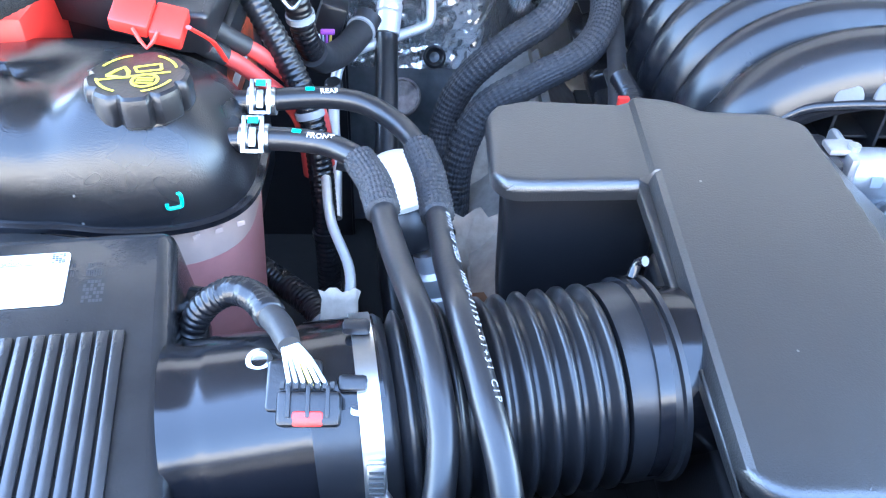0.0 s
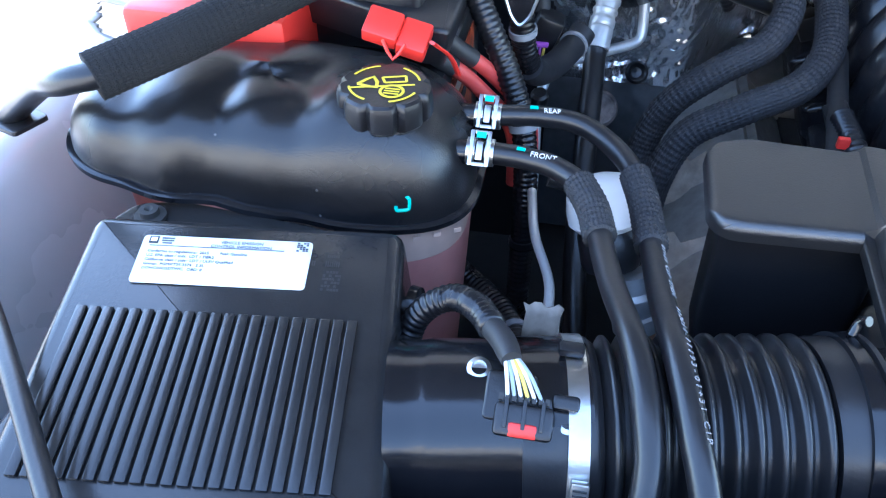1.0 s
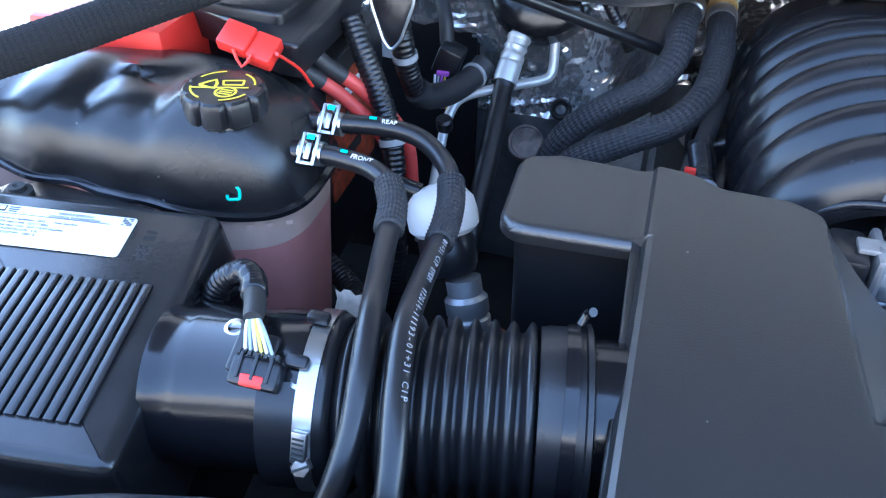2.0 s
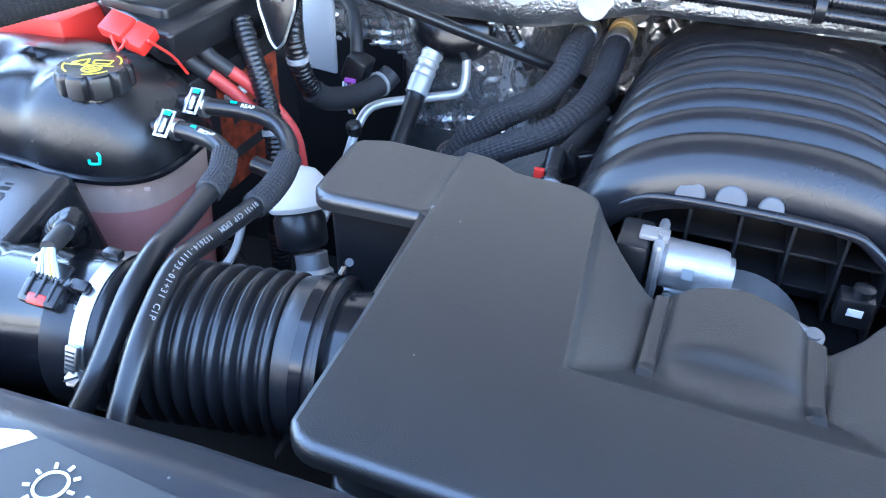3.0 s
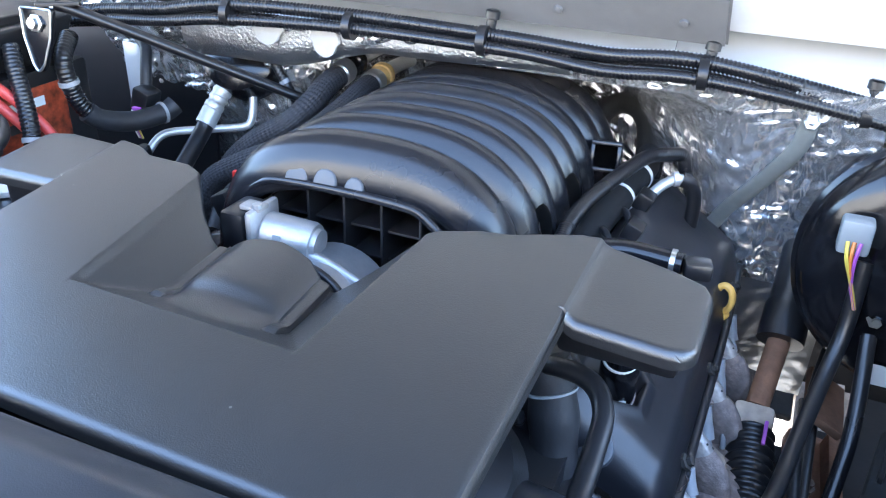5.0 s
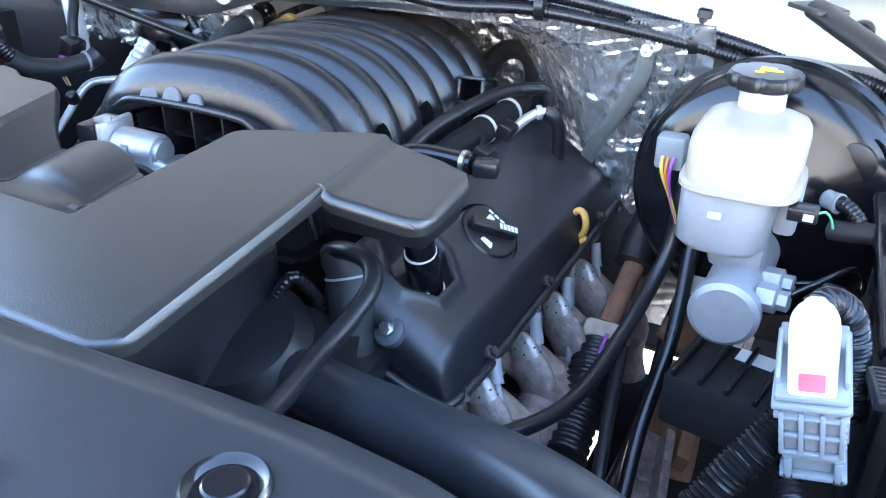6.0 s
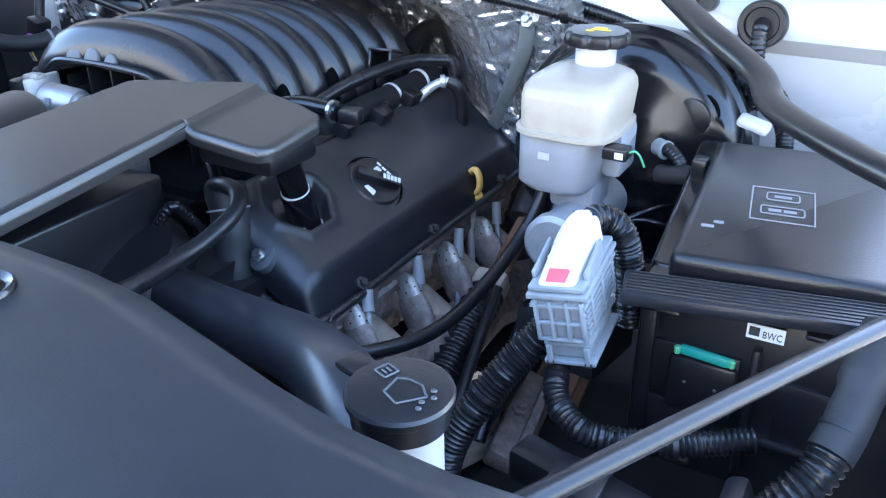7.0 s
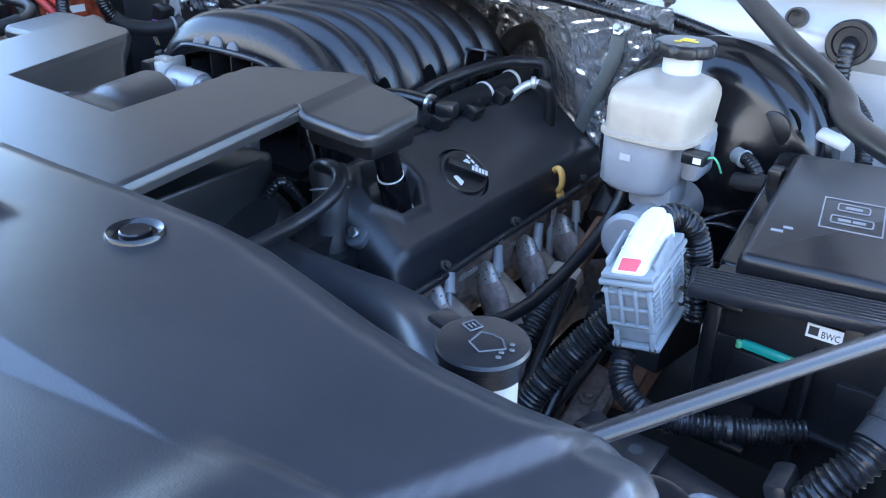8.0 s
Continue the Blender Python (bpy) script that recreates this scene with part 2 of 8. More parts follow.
def spline(points, step=0.006, closed=False):
    """Evenly spaced points on a smooth curve through the given ones."""
    P = [Vector(p) for p in points]
    if len(P) == 2:
        n = max(2, int((P[1] - P[0]).length / step))
        return [P[0].lerp(P[1], i / n) for i in range(n + 1)]
    ext = [P[-1]] + P + [P[0], P[1]] if closed else [2 * P[0] - P[1]] + P + [2 * P[-1] - P[-2]]
    out = []
    for i in range(1, len(ext) - 2):
        a, b, c, d = ext[i - 1], ext[i], ext[i + 1], ext[i + 2]
        n = max(2, int((c - b).length / step))
        for k in range(n):
            t = k / n
            out.append(0.5 * (2 * b + (c - a) * t + (2 * a - 5 * b + 4 * c - d) * t * t + (3 * b - a - 3 * c + d) * t ** 3))
    if not closed:
        out.append(P[-1])
    return out


def tube_data(points, radius, sides=14, step=0.006, profile=None, flat=1.0, caps=True):
    """A pipe along a smooth curve. profile(s) gives a factor for the radius at the length s; flat squashes it."""
    pts = spline(points, step)
    verts, faces, s = [], [], 0.0
    up = Vector((0, 0, 1))
    side = None
    for i, p in enumerate(pts):
        tan = (pts[min(i + 1, len(pts) - 1)] - pts[max(i - 1, 0)]).normalized()
        if side is None:
            side = tan.cross(up if abs(tan.z) < 0.9 else Vector((1, 0, 0))).normalized()
        side = (side - tan * side.dot(tan)).normalized()
        nor = side.cross(tan)
        if i:
            s += (p - pts[i - 1]).length
        r = radius * (profile(s) if profile else 1.0)
        for k in range(sides):
            a = 2 * math.pi * k / sides
            verts.append(p + side * math.cos(a) * r + nor * math.sin(a) * r * flat)
    n = len(pts)
    for i in range(n - 1):
        for k in range(sides):
            faces.append((i * sides + k, i * sides + (k + 1) % sides, (i + 1) * sides + (k + 1) % sides, (i + 1) * sides + k))
    if caps:
        faces.append(tuple(range(sides))[::-1])
        faces.append(tuple((n - 1) * sides + k for k in range(sides)))
    return verts, faces


def tube(name, points, radius, mat, parent=None, label="", sides=14, step=0.006, profile=None, flat=1.0, sharp=50):
    v, f = tube_data(points, radius, sides, step, profile, flat)
    return mesh_ob(name, v, f, mat, parent, label, True, sharp)


def ribbed(pitch, depth):
    """The profile of corrugated split loom."""
    return lambda s: 1.0 - depth * (0.5 + 0.5 * math.cos(2 * math.pi * s / pitch))


def loom(name, points, radius, parent=None, label="", mat=None, pitch=0.005, depth=0.16, sides=14):
    return tube(name, points, radius, mat or LOOM, parent, label, sides, pitch / 4, ribbed(pitch, depth), sharp=60)


def axis_matrix(origin, axis, spin=0.0):
    return Matrix.Translation(origin) @ Vector(axis).to_track_quat("Z", "Y").to_matrix().to_4x4() @ Matrix.Rotation(radians(spin), 4, "Z")


def lathe(name, profile, mat, parent=None, label="", at=(0, 0, 0), axis=(0, 0, 1), sides=36, lobes=0, lobe_depth=0.0, sharp=35, squash=(1, 1)):
    """Turns (radius, height) pairs round an axis; lobes scallop the radius."""
    m = axis_matrix(at, axis)
    verts, faces = [], []
    for r, h in profile:
        for k in range(sides):
            a = 2 * math.pi * k / sides
            rr = r * (1 - lobe_depth * max(0.0, math.cos(lobes * a)) ** 4) if lobes else r
            verts.append(m @ Vector((rr * math.cos(a) * squash[0], rr * math.sin(a) * squash[1], h)))
    n = len(profile)
    for i in range(n - 1):
        for k in range(sides):
            faces.append((i * sides + k, i * sides + (k + 1) % sides, (i + 1) * sides + (k + 1) % sides, (i + 1) * sides + k))
    faces.append(tuple(range(sides))[::-1])
    faces.append(tuple((n - 1) * sides + k for k in range(sides)))
    return mesh_ob(name, verts, faces, mat, parent, label, True, sharp)


def box(name, size, mat, parent=None, label="", m=Matrix(), bevel=0.003, segments=2, taper=None):
    """A bevelled block, centred on x and y, standing on z = 0 of the pose m. taper: top scale in x, y."""
    bm = bmesh.new()
    bmesh.ops.create_cube(bm, size=1.0)
    for v in bm.verts:
        v.co.z += 0.5
        k = (taper or (1, 1)) if v.co.z > 0.5 else (1, 1)
        v.co = Vector((v.co.x * size[0] * k[0], v.co.y * size[1] * k[1], v.co.z * size[2]))
    if bevel:
        bmesh.ops.bevel(bm, geom=list(bm.edges), offset=bevel, segments=segments, affect="EDGES", profile=0.5, clamp_overlap=True)
    bm.transform(m)
    return part(name, bm, mat, parent, label)


def rounded(poly, r, seg=5):
    """Rounds the corners of a 2D outline. r: one radius or one a corner."""
    out, n = [], len(poly)
    for i in range(n):
        p, a, b = Vector(poly[i]), Vector(poly[i - 1]), Vector(poly[(i + 1) % n])
        rr = r[i] if isinstance(r, (list, tuple)) else r
        da, db = (a - p), (b - p)
        k = min(rr, da.length * 0.45, db.length * 0.45)
        if k < 1e-5:
            out.append(p)
            continue
        s, e = p + da.normalized() * k, p + db.normalized() * k
        for j in range(seg + 1):
            t = j / seg
            out.append((1 - t) ** 2 * s + 2 * t * (1 - t) * p + t * t * e)
    return out


def slab(name, poly, height, mat, parent=None, label="", m=Matrix(), edge=0.002, shrink=1.0, seg=3):
    """An outline raised to a plate with rounded upper edges, in the pose m. shrink: scale of the foot."""
    pts = [Vector((p[0], p[1])) for p in poly]
    n = len(pts)
    area = sum(pts[i].x * pts[(i + 1) % n].y - pts[(i + 1) % n].x * pts[i].y for i in range(n))
    if area < 0:
        pts.reverse()
    cen = sum(pts, Vector((0, 0))) / n
    nor = []
    for i in range(n):
        d = (pts[(i + 1) % n] - pts[i - 1])
        nor.append(Vector((-d.y, d.x)).normalized() if d.length else Vector((0, 0)))
    rings = [(0.0, 0.0, shrink), (height - edge, 0.0, 1.0)]
    for j in range(1, seg + 1):
        a = math.pi / 2 * j / seg
        rings.append((height - edge + edge * math.sin(a), edge * (1 - math.cos(a)), 1.0))
    verts, faces = [], []
    for z, inset, k in rings:
        for i in range(n):
            q = cen + (pts[i] - cen) * k + nor[i] * inset
            verts.append(m @ Vector((q.x, q.y, z)))
    for j in range(len(rings) - 1):
        for i in range(n):
            faces.append((j * n + i, j * n + (i + 1) % n, (j + 1) * n + (i + 1) % n, (j + 1) * n + i))
    faces.append(tuple(range(n))[::-1])
    faces.append(tuple((len(rings) - 1) * n + i for i in range(n)))
    return mesh_ob(name, verts, faces, mat, parent, label, True, 35)


def merge(name, pieces, mat, parent=None, label="", sharp=40):
    """One mesh from several (verts, faces)."""
    V, F = [], []
    for v, f in pieces:
        o = len(V)
        V += [tuple(p) for p in v]
        F += [tuple(i + o for i in g) for g in f]
    return mesh_ob(name, V, F, mat, parent, label, True, sharp)


def sheet_solid(name, cols, thick, mat, parent=None, label="", sharp=40):
    """A closed skin from columns of points (all the same length), with its underside lowered by thick."""
    nc, nr = len(cols), len(cols[0])
    verts = [Vector(p) for c in cols for p in c]
    top = len(verts)
    verts += [v - Vector((0, 0, thick)) for v in verts]
    faces = []
    for i in range(nc - 1):
        for j in range(nr - 1):
            a, b, c, d = i * nr + j, (i + 1) * nr + j, (i + 1) * nr + j + 1, i * nr + j + 1
            faces.append((a, b, c, d))
            faces.append((top + d, top + c, top + b, top + a))
    rim = [i * nr for i in range(nc)] + [(nc - 1) * nr + j for j in range(1, nr)] + [i * nr + nr - 1 for i in range(nc - 2, -1, -1)] + [j for j in range(nr - 2, 0, -1)]
    for k in range(len(rim)):
        a, b = rim[k], rim[(k + 1) % len(rim)]
        faces.append((a, b, top + b, top + a))
    return mesh_ob(name, verts, faces, mat, parent, label, True, sharp)


def writing(name, text, size, mat, m, parent=None, depth=0.0002, align="LEFT", squeeze=1.0):
    """Letters of the built-in font as a thin mesh, in the pose m."""
    cu = bpy.data.curves.new(name, "FONT")
    cu.body, cu.size, cu.extrude, cu.align_x, cu.align_y = text, size, depth, align, "CENTER"
    cu.resolution_u = 2
    tmp = bpy.data.objects.new("letters", cu)
    me = bpy.data.meshes.new_from_object(tmp)
    me.transform(m @ Matrix.Diagonal((squeeze, 1, 1, 1)))
    bpy.data.objects.remove(tmp)
    bpy.data.curves.remove(cu)
    return finish(name, me, mat, parent, "", False)


def smooth_step(a, b, x):
    t = min(1.0, max(0.0, (x - a) / (b - a)))
    return t * t * (3 - 2 * t)


def interp(x, table):
    for (a, u), (b, v) in zip(table, table[1:]):
        if x <= b:
            t = min(1, max(0, (x - a) / (b - a)))
            return u + (v - u) * t
    return table[-1][1]



def print_along(name, text, size, mat, pts, start, hint, lift, parent):
    """Letters set one by one along a curve, on the side that the hint names."""
    out, s, i = bmesh.new(), start, 0
    run = [0.0]
    for a, b in zip(pts, pts[1:]):
        run.append(run[-1] + (b - a).length)
    for ch in text:
        while i < len(run) - 2 and run[i + 1] < s:
            i += 1
        if run[-1] <= s:
            break
        if ch != " ":
            d = (pts[min(i + 2, len(pts) - 1)] - pts[max(i - 1, 0)]).normalized()
            up = Vector(hint) - d * d.dot(Vector(hint))
            up.normalize()
            m = Matrix((d, up.cross(d), up)).transposed().to_4x4()
            m.translation = pts[i].lerp(pts[i + 1], (s - run[i]) / max(1e-6, run[i + 1] - run[i])) + up * lift
            cu = bpy.data.curves.new(name, "FONT")
            cu.body, cu.size, cu.extrude, cu.align_x, cu.align_y, cu.resolution_u = ch, size, 0.0002, "CENTER", "CENTER", 2
            tmp = bpy.data.objects.new("letters", cu)
            me = bpy.data.meshes.new_from_object(tmp)
            me.transform(m)
            out.from_mesh(me)
            bpy.data.objects.remove(tmp)
            bpy.data.curves.remove(cu)
        s += size * 0.66
    me = bpy.data.meshes.new(name)
    out.to_mesh(me)
    out.free()
    return finish(name, me, mat, parent, "", False)


def on_surface(ob, origin, direction):
    """Where a ray first meets a mesh, in its own space."""
    tree = BVHTree.FromPolygons([v.co for v in ob.data.vertices], [tuple(p.vertices) for p in ob.data.polygons])
    hit, nor, _, _ = tree.ray_cast(Vector(origin), Vector(direction))
    return hit, nor

# ---- setting ----
def ground():
    bm = bmesh.new()
    bmesh.ops.create_grid(bm, x_segments=2, y_segments=2, size=400)
    tagged(part("ground", bm, CONCRETE), "pale speckled concrete ground under the truck", "ground", kind="structure")


def sheet(name, rows, mat, label, category, wrinkle=0.0, scale=14.0, kind="structure", sharp=40, thick=0.0):
    """A skin through rows of points; wrinkle pushes it about like crumpled foil."""
    nr, nc = len(rows), len(rows[0])
    verts = []
    for r in rows:
        for p in r:
            v = Vector(p)
            if wrinkle:
                q = v * scale
                u, w = q.x + 0.5 * noise.noise(q * 0.25), q.z - 0.7 * q.y + 0.5 * noise.noise(q * 0.25 + Vector((5, 1, 8)))
                fold = 0.0
                for k, turn in enumerate((0.35, 1.35, -0.75)):
                    # long creases in three directions
                    c, s_ = math.cos(turn), math.sin(turn)
                    fold += (0.5, 0.5, 0.35)[k] * abs(noise.noise(Vector(((c * u + s_ * w) * 0.35, (c * w - s_ * u) * 1.5, 3.7 * k))))
                fold += 0.25 * abs(noise.noise(q * 1.1))
                v += Vector((0.2 * noise.noise(q + Vector((9, 9, 9))), -1.0, 0.35)) * wrinkle * fold
            verts.append(v)
    faces = [(i * nc + j, i * nc + j + 1, (i + 1) * nc + j + 1, (i + 1) * nc + j) for i in range(nr - 1) for j in range(nc - 1)]
    ob = mesh_ob(name, verts, faces, mat, None, "", True, sharp)
    if thick:
        mod = ob.modifiers.new("thickness", "SOLIDIFY")
        mod.thickness, mod.offset = thick, 0
    return tagged(ob, label, category, kind=kind)


def firewall():
    # crumpled foil heat shield over the firewall, from under the cowl down behind the engine
    prof_a = [(1.185, 1.125), (1.20, 1.09), (1.235, 1.055), (1.262, 1.02), (1.285, 0.95), (1.318, 0.87), (1.315, 0.79), (1.31, 0.70), (1.31, 0.60)]
    prof_b = [(1.185, 1.125), (1.20, 1.095), (1.30, 1.075), (1.41, 1.052), (1.445, 0.98), (1.465, 0.88), (1.48, 0.78), (1.50, 0.68), (1.5, 0.60)]
    prof_c = [(1.215, 1.115), (1.225, 1.09), (1.24, 1.06), (1.27, 1.0), (1.30, 0.93), (1.33, 0.85), (1.36, 0.75), (1.38, 0.68), (1.4, 0.62)]

    def along(prof, k, f):
        return [prof[k][i] + (prof[k + 1][i] - prof[k][i]) * f for i in (0, 1)]
    rows, n = [], 190
    for i in range(n + 1):
        s = i / n * 8
        k, f = min(7, int(s)), s - min(7, int(s))
        pa, pb, pc = (along(p, k, f) for p in (prof_a, prof_b, prof_c))
        row = []
        for j in range(361):
            x = -0.62 + 1.07 * j / 360
            u, w = smooth_step(-0.31, -0.20, x), smooth_step(0.10, 0.33, x)
            y, z = (pa[q] + (pb[q] - pa[q]) * u + (pc[q] - pb[q]) * w for q in (0, 1))
            row.append((x, y, z))
        rows.append(row)
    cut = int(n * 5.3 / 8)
    # rows below the cut take the darker, rougher foil
    sheet("lower_insulation", rows[cut:], DULLFOIL, "dull grey foil low on the firewall", "heat shield", 0.005, 34.0, sharp=35)
    sheet("heat_shield_foil", rows[:cut + 1], FOIL, "crumpled silver foil heat shield covering the firewall", "heat shield", 0.014, 34.0, sharp=35)
    # white body wall behind
    bm = bmesh.new()
    bmesh.ops.create_cube(bm, size=1.0, matrix=Matrix.Translation((0, 1.56, 0.86)) @ Matrix.Diagonal((2.0, 0.05, 0.68, 1)))
    tagged(part("wall_firewall", bm, DIRTY), "dark painted steel firewall behind the engine", "wall", kind="structure")
    # white painted cowl and inner corner
    rows = [[(x, y + 0.12 * smooth_step(0.52, 0.44, x) * (z < 1.07), z) for x in np.linspace(0.22, 1.15, 60)] for y, z in ((1.29, 0.78), (1.275, 0.95), (1.265, 1.065), (1.245, 1.085), (1.245, 1.11), (1.275, 1.15), (1.35, 1.20))]
    sheet("wall_cowl", rows, WHITEPAINT, "white painted steel cowl panel above the firewall", "wall", thick=0.004)
    rows = [[(x, y, z) for x in np.linspace(-1.15, -0.425, 30)] for y, z in ((1.40, 1.02), (1.30, 1.085), (1.24, 1.115), (1.26, 1.14), (1.35, 1.19))]
    sheet("wall_cowl_3", rows, DIRTY, "black plastic plenum panel beside the bonnet hinge", "wall", thick=0.004)
    rows = [[(x, y, z) for x in np.linspace(-0.42, 0.22, 30)] for y, z in ((1.38, 1.082), (1.30, 1.095), (1.24, 1.115), (1.26, 1.14), (1.35, 1.19))]
    sheet("wall_cowl_2", rows, WHITEPAINT, "white painted steel cowl panel above the foil", "wall", thick=0.004)


def hood():
    h = thing("hood", "open grey-lined bonnet raised over the engine bay", "bonnet")
    def panel(x0, x1, y0, z0, y1, z1, t, name, mat, label=""):
        n = Vector((0, z0 - z1, y1 - y0)).normalized() * t
        c = [Vector((x, y, z)) for y, z in ((y0, z0), (y1, z1)) for x in (x0, x1)]
        v = c + [p + n for p in c]
        f = [(0, 1, 3, 2), (4, 6, 7, 5), (0, 4, 5, 1), (2, 3, 7, 6), (0, 2, 6, 4), (1, 5, 7, 3)]
        bm = bmesh.new()
        vs = [bm.verts.new(p) for p in v]
        for q in f:
            bm.faces.new([vs[i] for i in q])
        bmesh.ops.bevel(bm, geom=list(bm.edges), offset=0.003, segments=2, affect="EDGES")
        return part(name, bm, mat, h, label)
    # unseen skin set pale to lift reflections, widened left to shade the wing
    panel(-0.93, 0.84, 1.215, 1.163, 1.048, 1.432, -0.03, "rear_skin", PALEUNDER, "unseen rear part of the bonnet underside, set pale to lift reflections")
    # unseen skin set dark so the cover's front reflects less
    panel(-0.90, 0.80, 1.058, 1.400, 0.50, 2.10, -0.03, "front_skin", DARKUNDER, "unseen front part of the bonnet underside, set dark to dim reflections")
    # unseen lip added to stop sun leaking past the bonnet's rear edge
    panel(-0.88, 0.88, 1.39, 1.235, 1.235, 1.172, -0.02, "rear_lip", GREYPAINT)
    panel(-0.80, 0.28, 1.205, 1.153, 1.170, 1.209, 0.006, "reinforcement", GREYPAINT, "grey pressed steel strip bolted to the rear edge")
    for x in (-0.35, 0.10, 0.235):
        lathe("bolt", [(0.008, 0), (0.008, 0.002), (0.005, 0.0022), (0.005, 0.006), (0.0, 0.007)], GREYPAINT, h, at=(x, 1.186, 1.176), axis=(0, -0.85, -0.53), sides=12)
    tube("seam_line", [(-0.85, 1.150, 1.253), (0.2, 1.150, 1.253), (0.85, 1.150, 1.253)], 0.003, RUBBER, h, "thin dark seal along the underside")


def side_walls():
    # inner wings: painted upper rim, dark lower liner
    for s, nm in ((-1, "wall_wing_a"), (1, "wall_wing_b")):
        prof = [(0.86, 0.45), (0.88, 0.80), (0.90, 0.93), (0.885, 0.985), (0.93, 1.0), (0.99, 1.03), (1.03, 1.075), (1.08, 1.08), (1.16, 1.03), (1.17, 0.6)]
        rows = [[(s * x, y, z) for y in np.linspace(0.0, 1.6, 12)] for x, z in prof]
        if s < 0:
            # sloping apron that rolls over into the wing edge
            prof = spline([Vector((x, 0, z)) for x, z in ((0.80, 0.45), (0.82, 0.76), (0.838, 0.88), (0.855, 0.965), (0.875, 1.003), (0.93, 1.015), (0.99, 1.03), (1.03, 1.07), (1.08, 1.08), (1.16, 1.03), (1.17, 0.6))], 0.007)
            rows = [[(-p.x, y, p.z) for y in np.linspace(0.0, 1.6, 230)] for p in prof]
        w = sheet(nm, rows, WHITEPAINT, "white painted inner wing and wing edge", "wing", thick=0.004)
        if s < 0:
            # slanted opening pressed into the wing
            bm = bmesh.new()
            bm.from_mesh(w.data)
            gone = []
            for q in bm.faces:
                c = q.calc_center_median()
                u, v = c.x + 0.887, c.y - 1.052
                if c.z > 0.99 and abs(u + 0.45 * v) < 0.024 and abs(v) < 0.032 and abs(u + 0.45 * v) + abs(v) < 0.048:
                    gone.append(q)
            bmesh.ops.delete(bm, geom=gone, context="FACES")
            bm.to_mesh(w.data)
            bm.free()
        rows = [[(s * (0.60 + 0.24 * k), y, 0.40 + 0.32 * k) for y in np.linspace(0.3, 1.45, 8)] for k in (0, 0.4, 0.7, 1.0)]
        sheet("liner_" + nm[-1], rows, DIRTY, "dark dirty plastic wheel arch liner", "liner", thick=0.006)
    bm = bmesh.new()
    bmesh.ops.create_cube(bm, size=1.0, matrix=Matrix.Translation((0, 0.36, 0.66)) @ Matrix.Diagonal((1.5, 0.10, 0.74, 1)))
    bmesh.ops.bevel(bm, geom=list(bm.edges), offset=0.01, segments=2, affect="EDGES")
    tagged(part("wall_radiator", bm, DIRTY), "dark radiator and support behind the grille", "radiator", kind="structure")
    # chassis rails and cross members low in the bay
    for s in (-1, 1):
        bm = bmesh.new()
        bmesh.ops.create_cube(bm, size=1.0, matrix=Matrix.Translation((s * 0.495, 0.95, 0.50)) @ Matrix.Diagonal((0.08, 1.4, 0.14, 1)))
        bmesh.ops.bevel(bm, geom=list(bm.edges), offset=0.012, segments=2, affect="EDGES")
        tagged(part("frame_rail", bm, TAN if s > 0 else DIRTY), "dusty steel chassis rail low in the engine bay", "chassis", kind="structure")
    bm = bmesh.new()
    bmesh.ops.create_cube(bm, size=1.0, matrix=Matrix.Translation((0, 0.62, 0.48)) @ Matrix.Diagonal((0.95, 0.22, 0.08, 1)))
    bmesh.ops.create_cube(bm, size=1.0, matrix=Matrix.Translation((-0.1, 1.12, 0.44)) @ Matrix.Diagonal((0.75, 0.5, 0.05, 1)))
    tagged(part("crossmember", bm, DIRTY), "dirty steel crossmember under the engine", "chassis", kind="structure")
    bm = bmesh.new()
    bmesh.ops.create_cube(bm, size=1.0, matrix=Matrix.Translation((-0.69, 1.275, 0.82)) @ Matrix.Diagonal((0.46, 0.008, 0.54, 1)))
    bmesh.ops.bevel(bm, geom=list(bm.edges), offset=0.003, segments=2, affect="EDGES")
    tagged(part("wall_battery_side", bm, BLACK), "black plastic wall behind the battery", "wall", kind="structure")


def low_sheets():
    # black sheets added to hide bright ground and darken the bay floor
    for name, c, sz in (("splash_pan", (0.20, 0.78, 0.585), (0.34, 0.62, 0.012)), ("splash_pan", (0.66, 0.80, 0.60), (0.40, 1.1, 0.012)), ("splash_pan", (0.41, 0.69, 0.592), (0.16, 0.75, 0.012)), ("splash_pan", (0.49, 1.28, 0.56), (0.06, 0.40, 0.012)), ("splash_pan", (0.427, 1.08, 0.575), (0.072, 0.42, 0.012)), ("splash_pan", (0.390, 1.245, 0.578), (0.12, 0.15, 0.012)), ("splash_pan", (0.385, 1.455, 0.57), (0.13, 0.10, 0.012)), ("splash_pan", (0.33, 1.36, 0.582), (0.10, 0.12, 0.012)), ("splash_pan", (-0.40, 0.85, 0.60), (0.86, 1.2, 0.012)), ("splash_pan", (0.115, 1.38, 0.58), (0.43, 0.40, 0.012)), ("splash_pan", (0.62, 1.47, 0.55), (0.30, 0.36, 0.012))):
        bm = bmesh.new()
        bmesh.ops.create_cube(bm, size=1.0, matrix=Matrix.Translation(c) @ Matrix.Diagonal((*sz, 1)))
        bmesh.ops.bevel(bm, geom=list(bm.edges), offset=0.003, segments=1, affect="EDGES")
        tagged(part(name, bm, MATTBLACK), "black sheet added low in the bay to hide the bright ground", "splash pan", kind="structure")


def wall_behind():
    # unseen plain wall added in front of the truck to bounce light back
    bm = bmesh.new()
    bmesh.ops.create_cube(bm, size=1.0, matrix=Matrix.Translation((0, -2.6, 1.3)) @ Matrix.Diagonal((12.0, 0.2, 2.6, 1)))
    tagged(part("wall_yard", bm, BOUNCEWALL), "unseen plain pale wall added to bounce light into the bay", "wall", kind="structure")


ground()
